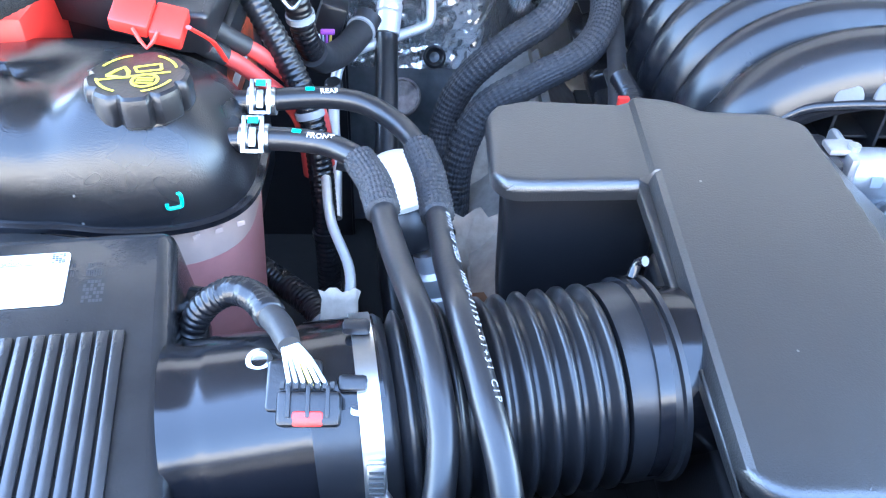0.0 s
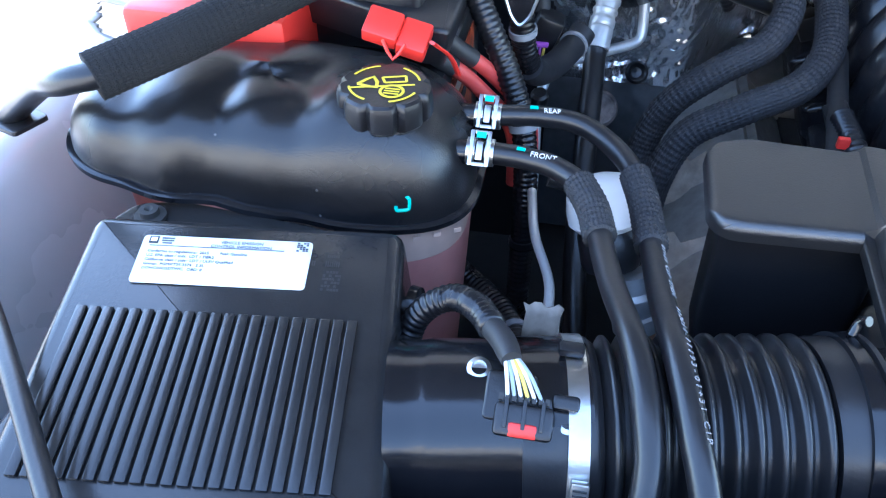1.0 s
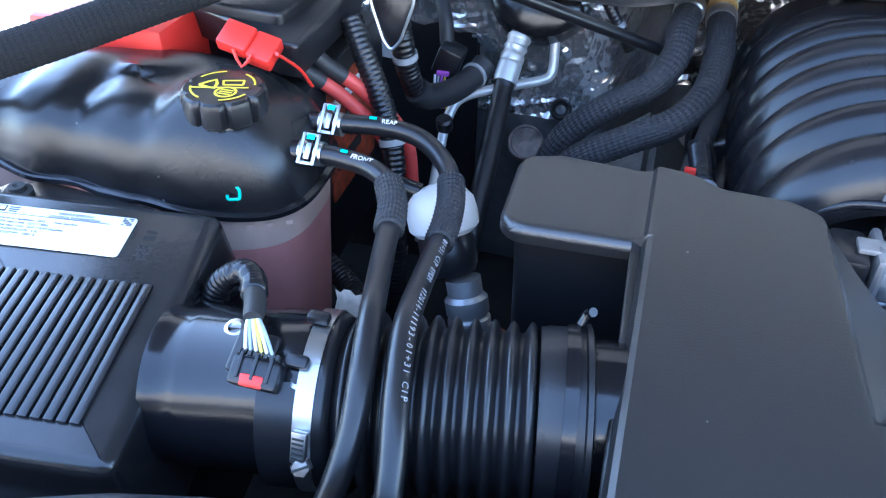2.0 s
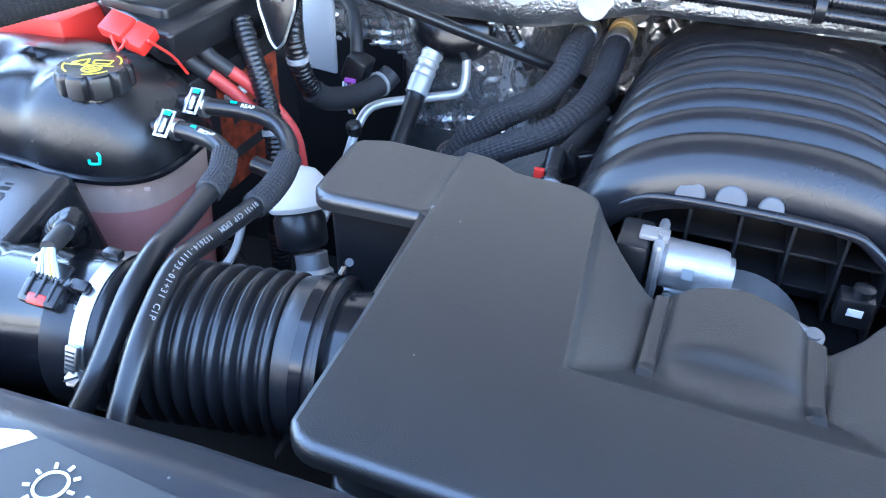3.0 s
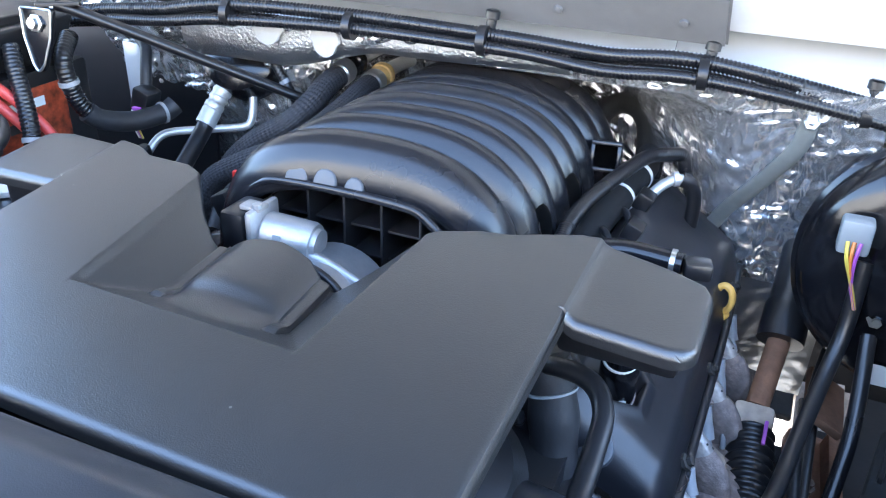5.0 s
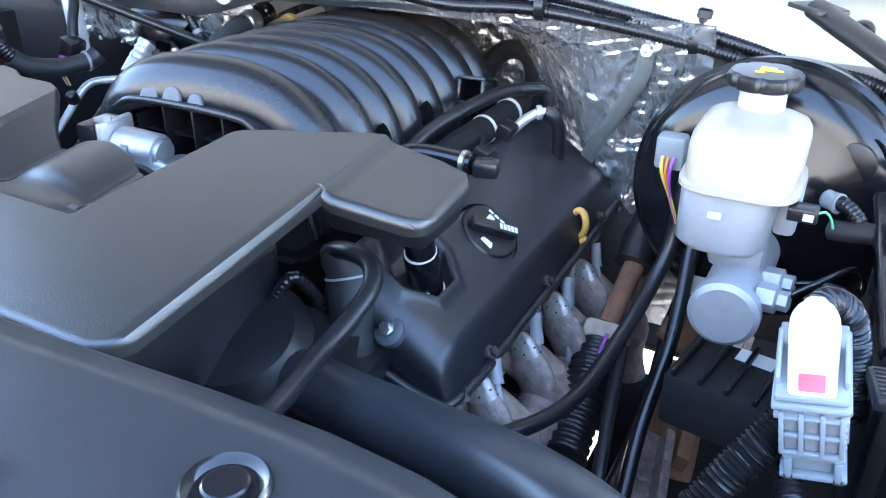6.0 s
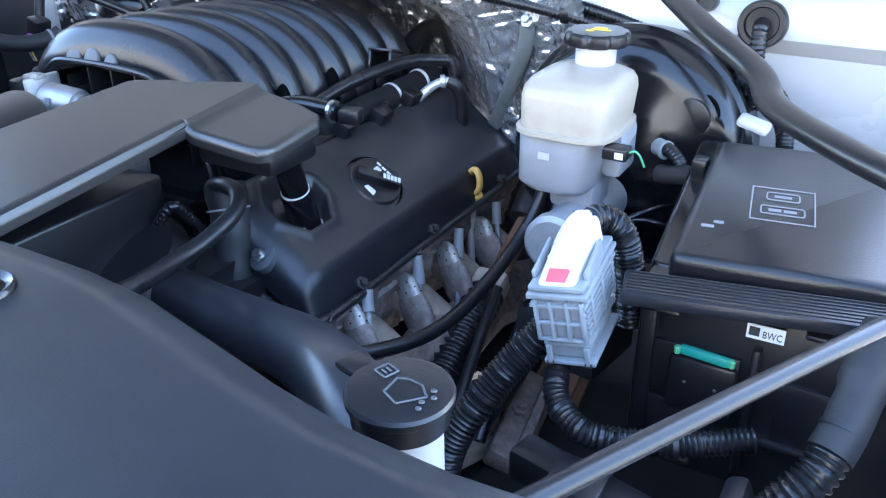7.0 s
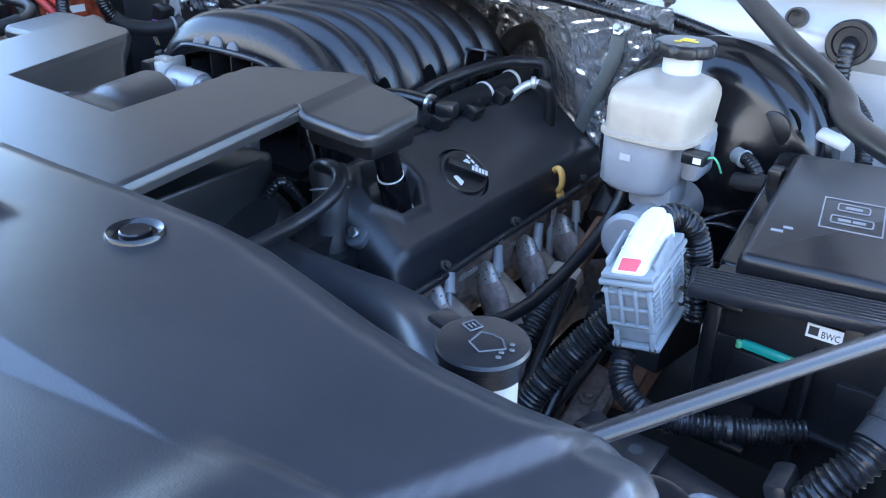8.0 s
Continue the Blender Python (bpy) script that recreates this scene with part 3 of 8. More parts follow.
wall_behind()
low_sheets()
firewall()
hood()
side_walls()


# ---- engine block, manifold, covers ----
def engine_block():
    e = thing("engine_block", "dirty cast aluminium engine block and cylinder heads", "engine", at=(0, 1.05, 0.5))
    inv = Matrix.Translation((0, -1.05, -0.5))
    def blk(name, c, s, mat, rot=0.0, bev=0.01, label=""):
        bm = bmesh.new()
        bmesh.ops.create_cube(bm, size=1.0, matrix=inv @ Matrix.Translation(c) @ Matrix.Rotation(radians(rot), 4, "Y") @ Matrix.Diagonal((*s, 1)))
        bmesh.ops.bevel(bm, geom=list(bm.edges), offset=bev, segments=2, affect="EDGES")
        return part(name, bm, mat, e, label)
    blk("block", (0, 1.08, 0.66), (0.36, 0.46, 0.34), DIRTY)
    blk("valley_cover", (0, 1.08, 0.86), (0.30, 0.44, 0.14), BLACK)
    for s in (-1, 1):
        blk("cylinder_head", (s * 0.235, 1.085, 0.80), (0.13, 0.45, 0.14), ALUDIRTY, s * 40)
    blk("timing_cover", (0, 0.82, 0.70), (0.30, 0.10, 0.34), DIRTY)
    blk("accessory_bracket", (0.16, 0.80, 0.84), (0.22, 0.10, 0.12), BLACK, 0, 0.02)


def intake_manifold():
    mnf = thing("intake_manifold", "black moulded plastic intake manifold with arched runners", "manifold", at=(0, 1.09, 0.93))
    off = Vector((0, 1.09, 0.93))
    y0, y1, runners = 0.895, 1.312, 8
    ends = [y0, y0 + 0.070] + [y0 + 0.070 + (y1 - y0 - 0.070) * (i + 1) / 7 for i in range(7)]

    def section(r, f):
        y = ends[r] + (ends[r + 1] - ends[r]) * f
        k = (y - y0) / (y1 - y0)
        bulge = math.sin(math.pi * f) ** 0.85   # one round arch a runner
        if r == 0 and f < 0.5:
            bulge = 1 - 1.75 * (1 - math.sqrt(max(0.0, 1 - (1 - 2 * f) ** 2)))   # round nose of the first
        top = 1.097 - 0.016 * k
        half = 0.161
        ring = []
        for i in range(61):
            a = math.pi * i / 60
            c, s_ = math.cos(a), math.sin(a)
            x = -half * math.copysign(abs(c) ** 0.8, c)
            z = 0.925 + (top - 0.925) * s_ ** 0.72
            nx, nz = -c * 0.8, s_
            d = 0.030 * (1 - bulge) * (0.35 + 0.65 * s_ ** 0.5)
            # runners curl forward towards one flank
            yy = y - 0.012 * math.cos(a)
            ring.append(Vector((x - nx * d, yy, z - nz * d)) - off)
        return ring

    nv = 61
    for r in range(runners):
        rings = [section(r, f) for f in (0.0001, 0.02, 0.05, 0.09, 0.14, 0.2, 0.28, 0.36, 0.44, 0.52, 0.6, 0.68, 0.76, 0.84, 0.9, 0.94, 0.97, 0.9999)]
        verts = [p for q in rings for p in q]
        faces = [(i * nv + j, i * nv + j + 1, (i + 1) * nv + j + 1, (i + 1) * nv + j) for i in range(len(rings) - 1) for j in range(nv - 1)]
        if r == runners - 1:
            # rear closed by a rounded end
            last = (len(rings) - 1) * nv
            verts.append(Vector((0, y1 + 0.012, 1.0)) - off)
            faces += [(last + j, last + j + 1, len(verts) - 1) for j in range(nv - 1)]
        body = mesh_ob("runner", verts, faces, MANIF, mnf, "", True, 75)
        body.modifiers.new("thickness", "SOLIDIFY").thickness = 0.004
    # front arch rim, inner bulkhead with ribs
    arch = [(-0.150, 0.935), (-0.135, 1.0), (-0.098, 1.038), (-0.06, 1.049), (0.05, 1.049), (0.085, 1.038), (0.128, 0.99), (0.146, 0.935)]
    tube("arch_rim", [Vector((x, 0.892, z)) - off for x, z in arch], 0.0045, MANIF, mnf, sides=8)
    # flat black sheet closes the arch and stands in for its shaded hollow
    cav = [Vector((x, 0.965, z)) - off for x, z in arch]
    mesh_ob("bulkhead", cav, [tuple(range(len(cav)))], BLACK, mnf, "black sheet standing in for the shaded hollow behind the front arch", False)
    for x in (-0.09, -0.05, -0.01, 0.03, 0.07, 0.105):
        box("rib", (0.003, 0.06, 0.085), BLACK, mnf, m=Matrix.Translation(Vector((x, 0.935, 0.955 if abs(x) < 0.08 else 0.94)) - off), bevel=0.001)
    for z in (0.975, 1.005):
        box("shelf", (0.23, 0.05, 0.003), BLACK, mnf, m=Matrix.Translation(Vector((0, 0.94, z)) - off), bevel=0.001)
    for x, z, w in ((-0.053, 1.052, 0.022), (-0.022, 1.053, 0.022), (0.008, 1.050, 0.018)):
        half = [(-w * 0.55, -0.006), (w * 0.55, -0.006), (w * 0.53, 0.004), (w * 0.44, 0.009), (w * 0.25, 0.0125), (0, 0.0135), (-w * 0.25, 0.0125), (-w * 0.44, 0.009), (-w * 0.53, 0.004)]
        slab("tab", half, 0.006, GREYTAB, mnf, "grey rounded tab", m=Matrix.Translation(Vector((x, 0.897, z)) - off) @ Matrix.Rotation(radians(68), 4, "X"), edge=0.002)
    # port feet along both flanks
    for s in (-1, 1):
        for r in range(4):
            y = y0 + 0.055 + r * 0.102
            box("port_foot", (0.05, 0.075, 0.06), MANIF, mnf, m=Matrix.Translation(Vector((s * 0.158, y, 0.90)) - off) @ Matrix.Rotation(radians(s * 18), 4, "Y"), bevel=0.008, segments=3)
    # square sensor housing at the rear flank
    # open square port at the rear flank, facing forward
    pm = Matrix.Translation(Vector((0.164, 1.222, 1.002)) - off) @ Matrix.Rotation(radians(8), 4, "Z") @ Matrix.Rotation(radians(-18), 4, "X")
    walls = [((0.036, 0.040, 0.005), (0, 0, 0.0155)), ((0.036, 0.040, 0.005), (0, 0, -0.0155)), ((0.005, 0.040, 0.027), (0.0155, 0, 0)), ((0.005, 0.040, 0.027), (-0.0155, 0, 0))]
    # near-black back plate stands in for the shade inside the port
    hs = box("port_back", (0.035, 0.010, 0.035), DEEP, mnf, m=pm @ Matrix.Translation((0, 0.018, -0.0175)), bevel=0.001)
    for size, at in walls:
        box("port_wall", size, MANIF, hs, m=pm @ Matrix.Translation(Vector(at) - Vector((0, 0, size[2] / 2))), bevel=0.0015)
    # pointed black slabs stand in for shaded openings between the runners
    ogive = [(-0.012, -0.03), (0.012, -0.03), (0.012, 0.0), (0.009, 0.013), (0.004, 0.021), (0.0, 0.024), (-0.004, 0.021), (-0.009, 0.013), (-0.012, 0.0)]
    for p in ((0.152, 1.115, 0.993), (0.150, 1.02, 0.994), (0.148, 0.945, 0.99)):
        slab("port_opening", ogive, 0.006, DEEP, mnf, "matt black slab standing in for a shaded pointed opening", m=Matrix.Translation(Vector(p) - off) @ Matrix.Rotation(radians(10), 4, "Z") @ Matrix.Rotation(radians(82), 4, "X"), edge=0.001)


def throttle_body():
    t = thing("throttle_body", "cast aluminium throttle body with a round electric motor housing", "throttle body", at=(-0.01, 0.86, 0.93))
    off = Vector((-0.01, 0.86, 0.93))
    lathe("bore", [(0.05, -0.03), (0.056, -0.03), (0.056, 0.03), (0.05, 0.032), (0.044, 0.03), (0.044, -0.03)], ALU, t, at=Vector((0.0, 0.855, 0.945)) - off, axis=(0, 1, 0))
    # motor drum, lying along x
    lathe("motor_housing", [(0.0, 0), (0.0175, 0), (0.0198, 0.003), (0.0198, 0.046), (0.0185, 0.050), (0.0150, 0.0505), (0.0145, 0.055), (0.0, 0.056)], ALU, t, at=Vector((-0.064, 0.856, 1.012)) - off, axis=(1, 0.10, -0.08), sides=32)
    box("flange", (0.008, 0.046, 0.056), ALU, t, m=Matrix.Translation(Vector((-0.066, 0.854, 0.984)) - off), bevel=0.004)
    box("plug", (0.026, 0.044, 0.05), BLACK, t, "black plastic connector", m=Matrix.Translation(Vector((-0.085, 0.853, 0.986)) - off), bevel=0.005)
    box("top_lug", (0.022, 0.016, 0.005), ALUDIRTY, t, m=Matrix.Translation(Vector((-0.071, 0.850, 1.036)) - off), bevel=0.0015)
    lathe("bolt", [(0.0045, 0), (0.0045, 0.004), (0, 0.005)], ALU, t, at=Vector((-0.064, 0.845, 1.040)) - off, axis=(0, 0, 1), sides=8)
    box("sticker", (0.0085, 0.0006, 0.0085), PALEGREY, t, "tiny pale code sticker", m=Matrix.Translation(Vector((-0.041, 0.8375, 1.012)) - off) @ Matrix.Rotation(radians(-10), 4, "X"), bevel=0)
    tube("lower_arm", [Vector(p) - off for p in ((-0.055, 0.848, 0.99), (-0.01, 0.85, 0.999), (0.03, 0.846, 0.99), (0.055, 0.842, 0.983))], 0.0055, ALU, t, flat=1.3)
    lathe("arm_boss", [(0.0, -0.008), (0.0085, -0.008), (0.0085, 0.004), (0.0055, 0.005), (0.0055, 0.008), (0, 0.0085)], ALU, t, at=Vector((0.056, 0.838, 0.985)) - off, axis=(0, -0.3, 1), sides=16)
    for x in (-0.052, -0.03):
        lathe("bolt", [(0.005, 0), (0.005, 0.005), (0, 0.006)], SILVER, t, at=Vector((x, 0.836, 0.994)) - off, axis=(0, -1, 0.3), sides=8)
    tube("duct_seal", [Vector((0.052 * math.cos(a), 0.812, 0.962 + 0.053 * math.sin(a))) - off for a in np.linspace(-0.2, 3.35, 14)], 0.0042, RUBBER, t, "black rubber duct seal")


def top_cover():
    c = thing("engine_cover", "matt black moulded air duct cover over the engine", "engine cover", at=(0, 0.7, 0.95))
    off = Vector((0, 0.7, 0.95))
    XL, XR, PL, PR = -0.230, 0.243, -0.330, 0.334
    body = lambda x: XL - 0.0001 <= x <= XR + 0.0001
    back_t = [(-0.332, 0.846), (-0.322, 0.862), (-0.30, 0.868), (-0.238, 0.862), (-0.205, 0.858), (-0.193, 0.853), (-0.182, 0.846), (-0.165, 0.846), (-0.135, 0.846), (-0.118, 0.838), (-0.105, 0.823), (-0.090, 0.806), (-0.072, 0.792), (-0.058, 0.786), (-0.05, 0.786), (-0.03, 0.792), (0, 0.794),
              (0.03, 0.788), (0.045, 0.780), (0.057, 0.776), (0.075, 0.785), (0.09, 0.80), (0.103, 0.820), (0.12, 0.838), (0.15, 0.852), (0.175, 0.857), (0.197, 0.868), (0.225, 0.880), (0.25, 0.884), (0.30, 0.876), (0.325, 0.868), (0.335, 0.852)]

    def height(x, y):
        z = 1.0605 - 0.02 * x - 0.098 * (0.778 - y)
        z -= 0.0075 * (smooth_step(-0.226, -0.233, x) + smooth_step(0.240, 0.248, x))      # the lower pads at both ends
        z -= 0.05 * (max(0.0, -0.233 - x) + max(0.0, x - 0.249))
        t = y - 0.664
        if t > 0 and abs(x) < 0.14:
            # recess for the throttle body: a sloping front wall, two slanting flanks
            edge = 0.097 + 0.10 * t
            u = max(0.0, edge - abs(x))
            d = max(0.0, min(min(1.1 * t, 0.007) + 0.62 * max(0.0, t - 0.0065), 0.036, min(1.3 * u, 0.007) + 0.68 * max(0.0, u - 0.0055)))
            xr = (x + 0.002) / 0.047
            if abs(xr) < 1:
                d -= 0.020 * math.sqrt(1 - xr * xr) * smooth_step(0.02, 0.07, t)
            for rx in (-0.053, 0.050):
                d -= 0.006 * smooth_step(0.0062, 0.0045, abs(x - rx)) * smooth_step(0.036, 0.042, t)
            z -= d
        return z

    def span(a, b, n):
        return [a + (b - a) * i / n for i in range(n)]
    xs = [PL + d for d in (0, 0.0005, 0.002, 0.0045, 0.009, 0.014)] + span(PL + 0.02, XL - 0.001, 14) + [XL - 0.0001, XL + 0.0001, XL + 0.0006, XL + 0.0025, XL + 0.006, XL + 0.011]
    xs += span(XL + 0.017, -0.13, 14) + span(-0.13, 0.13, 180) + span(0.13, XR - 0.017, 18) + [XR - d for d in (0.017, 0.011, 0.006, 0.0025, 0.0006, 0.0001)] + [XR + 0.0002, XR + 0.0015] + span(XR + 0.008, PR - 0.014, 14) + [PR - d for d in (0.014, 0.009, 0.0045, 0.002, 0.0005, 0)]
    cols = []
    for x in xs:
        f, b = (0.557 if body(x) else 0.776), interp(x, back_t)
        for cx, sgn, r0, big in ((XL, -1, 0.024, True), (XR, 1, 0.026, True), (PL, -1, 0.020, False), (PR, 1, 0.020, False)):
            if big == body(x):
                e = (cx - x) * sgn
                if 0 <= e < r0:
                    f += r0 - math.sqrt(max(0, r0 * r0 - (r0 - e) ** 2))
        n = 60
        ease = lambda k: 0.5 - 0.5 * math.cos(math.pi * k) * (0.85 + 0.15 * abs(math.cos(math.pi * k)))
        col = []
        for j in range(2 * n + 1):
            # rows in front of the pads, then rows that all columns share
            y = f + (max(f, 0.779) - f) * ease(j / n) if j <= n else max(f, 0.779) + (b - max(f, 0.779)) * ease((j - n) / n)
            side = min(x - XL, XR - x) if body(x) and y < 0.781 else 1
            e = max(0.0, min(y - f, (b - y) * 1.6, side, x - PL, PR - x))
            z = height(x, y) - (0.007 - math.sqrt(max(0, 0.007 ** 2 - (0.007 - e) ** 2)) if e < 0.007 else 0)
            col.append(Vector((x, y, z)) - off)
        cols.append(col)
    sheet_solid("top", cols, 0.006, COVER, c, sharp=28)
    low = [(XL + 0.014, 0.578), (XR - 0.055, 0.578), (XR - 0.06, 0.80), (0.12, 0.79), (0.06, 0.75), (-0.06, 0.75), (-0.12, 0.80), (XL + 0.014, 0.80)]
    slab("duct_body", [(x, y) for x, y in rounded(low, 0.02)], 0.100, BLACK, c, m=Matrix.Translation(Vector((0, 0, 0.885)) - off), edge=0.004)
    slab("resonator_box", rounded([(PL + 0.010, 0.788), (XL + 0.02, 0.788), (XL + 0.02, 0.846), (PL + 0.012, 0.848)], 0.014), 0.12, BLACK, c, m=Matrix.Translation(Vector((0, 0, 0.924)) - off), edge=0.004, shrink=0.94)
    box("side_arm", (0.09, 0.07, 0.024), BLACK, c, m=Matrix.Translation(Vector((0.278, 0.830, 1.008)) - off), bevel=0.006)
    lathe("inlet_spigot", [(0.046, 0), (0.0485, 0.004), (0.0485, 0.06), (0.046, 0.064)], GLOSS, c, at=Vector((-0.262, 0.664, 1.002)) - off, axis=(1, 0.16, 0.03), sides=48)


def sight_shield():
    s = thing("sight_shield", "satin black plastic panel over the radiator support", "radiator cover", at=(0, 0.4, 1.0))
    off = Vector((0, 0.4, 1.0))
    cols = []
    back = [(-0.75, 0.28), (-0.66, 0.37), (-0.56, 0.455), (-0.50, 0.487), (-0.45, 0.506), (-0.40, 0.518), (-0.25, 0.526), (0.0, 0.528), (0.25, 0.532), (0.36, 0.536), (0.42, 0.536), (0.47, 0.531), (0.53, 0.517), (0.58, 0.505), (0.63, 0.496), (0.68, 0.494), (0.72, 0.497), (0.738, 0.497), (0.752, 0.488), (0.762, 0.47), (0.77, 0.43)]
    for x in [-0.75 + 1.52 * i / 290 for i in range(291)]:
        b = interp(x, back)
        f = -0.05
        col = []
        ya, yb = min(0.392, b - 0.03), min(0.342, b - 0.05)
        # close rows at the rolled rear edge and along the creases
        ys = [b + (ya - b) * (j / 50) ** 1.4 for j in range(50)] + [ya + (yb - ya) * j / 36 for j in range(36)] + [yb + (f - yb) * (j / 50) ** 1.2 for j in range(51)]
        for y in ys:
            e = b - y
            z = 1.067 + 0.014 * smooth_step(0.0, 0.035, e) + 0.008 * smooth_step(0.06, 0.20, e)
            if e < 0.010:
                z -= 0.010 - math.sqrt(max(0, 0.010 ** 2 - (0.010 - e) ** 2))
            z -= 0.10 * smooth_step(0.26, 0.5, e) ** 2          # falls towards the grille
            # raised mouldings: a broad front step and a low pad in the middle
            ledge = 0.3595 + 0.0035 * smooth_step(0.46, 0.59, x)
            wide = 0.0125 * max(0.0, min(1.0, (0.597 - x) / 0.12)) + 0.0005
            z -= 0.45 * max(0.0, min(wide, ledge - y)) * smooth_step(0.30, 0.44, x) * smooth_step(ledge - 0.14, ledge - wide, y)
            edge = 0.376 + 0.10 * (x - 0.592)
            u = max(0.0, min(1.0, (edge - y) / 0.014))
            z += 0.008 * (1 - (1 - u) ** 2) * smooth_step(0.594, 0.640, x) * smooth_step(0.76, 0.70, x) * smooth_step(edge - 0.15, edge - 0.014, y)
            z += 0.010 * smooth_step(0.447, 0.436, y) * smooth_step(-0.108, -0.096, x) * smooth_step(0.34, 0.30, x) * smooth_step(0.30, 0.33, y)
            z -= 0.006 * smooth_step(0.0, 0.014, x - 0.683 - 0.45 * (y - 0.42)) * smooth_step(0.60, 0.68, x) + 0.02 * smooth_step(0.74, 0.77, x) + 0.02 * smooth_step(0.70, 0.74, -x)
            col.append(Vector((x, y, z)) - off)
        cols.append(col)
    sheet_solid("panel", cols, 0.004, SHIELD, s, sharp=60)
    for x, y, z in ((-0.031, 0.479, 1.0808), (0.178, 0.477, 1.0808), (0.414, 0.472, 1.0808)):
        lathe("push_pin", [(0.0185, 0.0), (0.0182, 0.002), (0.0168, 0.0036), (0.0150, 0.0028), (0.0130, 0.0006), (0.0098, 0.0004), (0.0096, 0.0028), (0.0085, 0.0036), (0.0, 0.0032)], GLOSS, s, at=Vector((x, y, z)) - off, axis=(0, 0.0, 1), sides=40)


engine_block()
intake_manifold()
throttle_body()
top_cover()
sight_shield()


# ---- air filter, duct and coolant tank ----
def air_filter_box():
    ang = 7.5
    base = Matrix.Translation((-0.524, 0.740, 0)) @ Matrix.Rotation(radians(ang), 4, "Z")
    # local x runs to the right, y to the rear; the lid's rear right corner is the origin
    b = thing("air_filter_box", "black plastic air filter housing with a ribbed lid", "air filter", at=(-0.62, 0.62, 0.72))
    inv = Matrix.Translation((0.62, -0.62, -0.72))
    W, L = 0.197, 0.208
    tilt = Matrix.Translation((0, 0, 1.049)) @ Matrix.Rotation(radians(1.0), 4, "Y") @ Matrix.Rotation(radians(8.0), 4, "X")
    lid_m = inv @ base @ tilt
    slab("lid", rounded([(-W, -L), (0.012, -L), (0.004, 0.0), (-W, 0.0)], 0.012), 0.10, AIRBOX, b, m=lid_m @ Matrix.Translation((0, 0, -0.10)), edge=0.010, shrink=1.07, seg=4)
    slab("lower_body", rounded([(-W - 0.06, -L - 0.015), (0.010, -L - 0.015), (0.010, 0.02), (-W - 0.03, 0.045)], 0.02), 0.19, BLACK, b, m=inv @ base @ Matrix.Translation((0, 0, 0.775)), edge=0.004, shrink=0.9)
    slab("flange_plate", rounded([(-W - 0.006, -0.03), (-0.03, -0.02), (-0.035, 0.010), (-0.06, 0.024), (-W + 0.04, 0.046), (-W + 0.008, 0.042), (-W - 0.006, 0.020)], 0.010), 0.012, AIRBOX, b, m=inv @ base @ Matrix.Translation((0, 0, 1.016)), edge=0.003)
    # raised frame and ribs on the lid
    n, x0, x1, y0, y1 = 21, -0.178, -0.020, -0.182, -0.076
    rib_me = None
    for i in range(n):
        x = x0 + (x1 - x0) * i / (n - 1)
        mm = lid_m @ Matrix.Translation((x, (y0 + y1) / 2, -0.0005))
        if rib_me is None:
            r = box("rib", (0.0062, y1 - y0, 0.0032), AIRBOX, b, bevel=0.0008, segments=2)
            rib_me = r.data
        else:
            r = new("rib", rib_me)
            r.parent = b
        r.matrix_local = mm
    # emission label
    lab = tagged(slab("emission_label", rounded([(-0.053, -0.0188), (0.053, -0.0188), (0.053, 0.0188), (-0.053, 0.0188)], 0.003), 0.0006, PAPER, None, m=Matrix(), edge=0.0001), "white paper emission information label on the filter lid", "label")
    lab.matrix_world = base @ tilt @ Matrix.Translation((-0.105, -0.037, 0.0006)) @ Matrix.Rotation(radians(0.5), 4, "Z")
    def line(t, x, y, size, align="LEFT", mat=LABELINK):
        writing("print", t, size, mat, Matrix.Translation((x, y, 0.0009)), lab, 0.0001, align)
    line("VEHICLE EMISSION", 0.009, 0.0150, 0.0032, "CENTER")
    line("CONTROL INFORMATION", 0.009, 0.0118, 0.0032, "CENTER")
    rows = ["Conforms to regulations:  2015        Fuel: Gasoline", "U.S. EPA class / stds:  LDT / TIER2", "California class / stds:  LDT / ULEV Qualified", "Group:  FGMXT05.3374   5.3L", "DOHC/HO2S/TWC,  OBD: II"]
    for i, t in enumerate(rows):
        line(t, -0.0480, 0.0058 - 0.0034 * i, 0.0030)
    box("print_rule", (0.084, 0.0005, 0.0002), LABELINK, lab, m=Matrix.Translation((-0.006, 0.0103, 0.0008)), bevel=0)
    box("emblem", (0.0058, 0.0058, 0.0002), INK, lab, m=Matrix.Translation((-0.0462, 0.0148, 0.0008)), bevel=0)
    box("emblem_field", (0.0040, 0.0034, 0.0002), PAPER, lab, m=Matrix.Translation((-0.0462, 0.0151, 0.0010)), bevel=0)
    for k in range(3):
        box("print_bar", (0.008 - 0.002 * (k == 2), 0.0010, 0.0002), LABELINK, lab, m=Matrix.Translation((-0.0375, 0.0165 - 0.0020 * k, 0.0008)), bevel=0)
    for k in range(5):
        for q in range(4):
            if (k * 3 + q * 5) % 4 != 1:
                box("code_patch", (0.0016, 0.0011, 0.0002), LABELINK, lab, m=Matrix.Translation((0.0442 + 0.0019 * q, 0.0172 - 0.0015 * k, 0.0008)), bevel=0)
    # marks burnt into the lid beside the label
    marks = tagged(new("burnt_mark"), "faint dull code marks burnt into the filter lid", "marking")
    marks.matrix_world = base @ tilt @ Matrix.Translation((-0.037, -0.037, 0.0001))
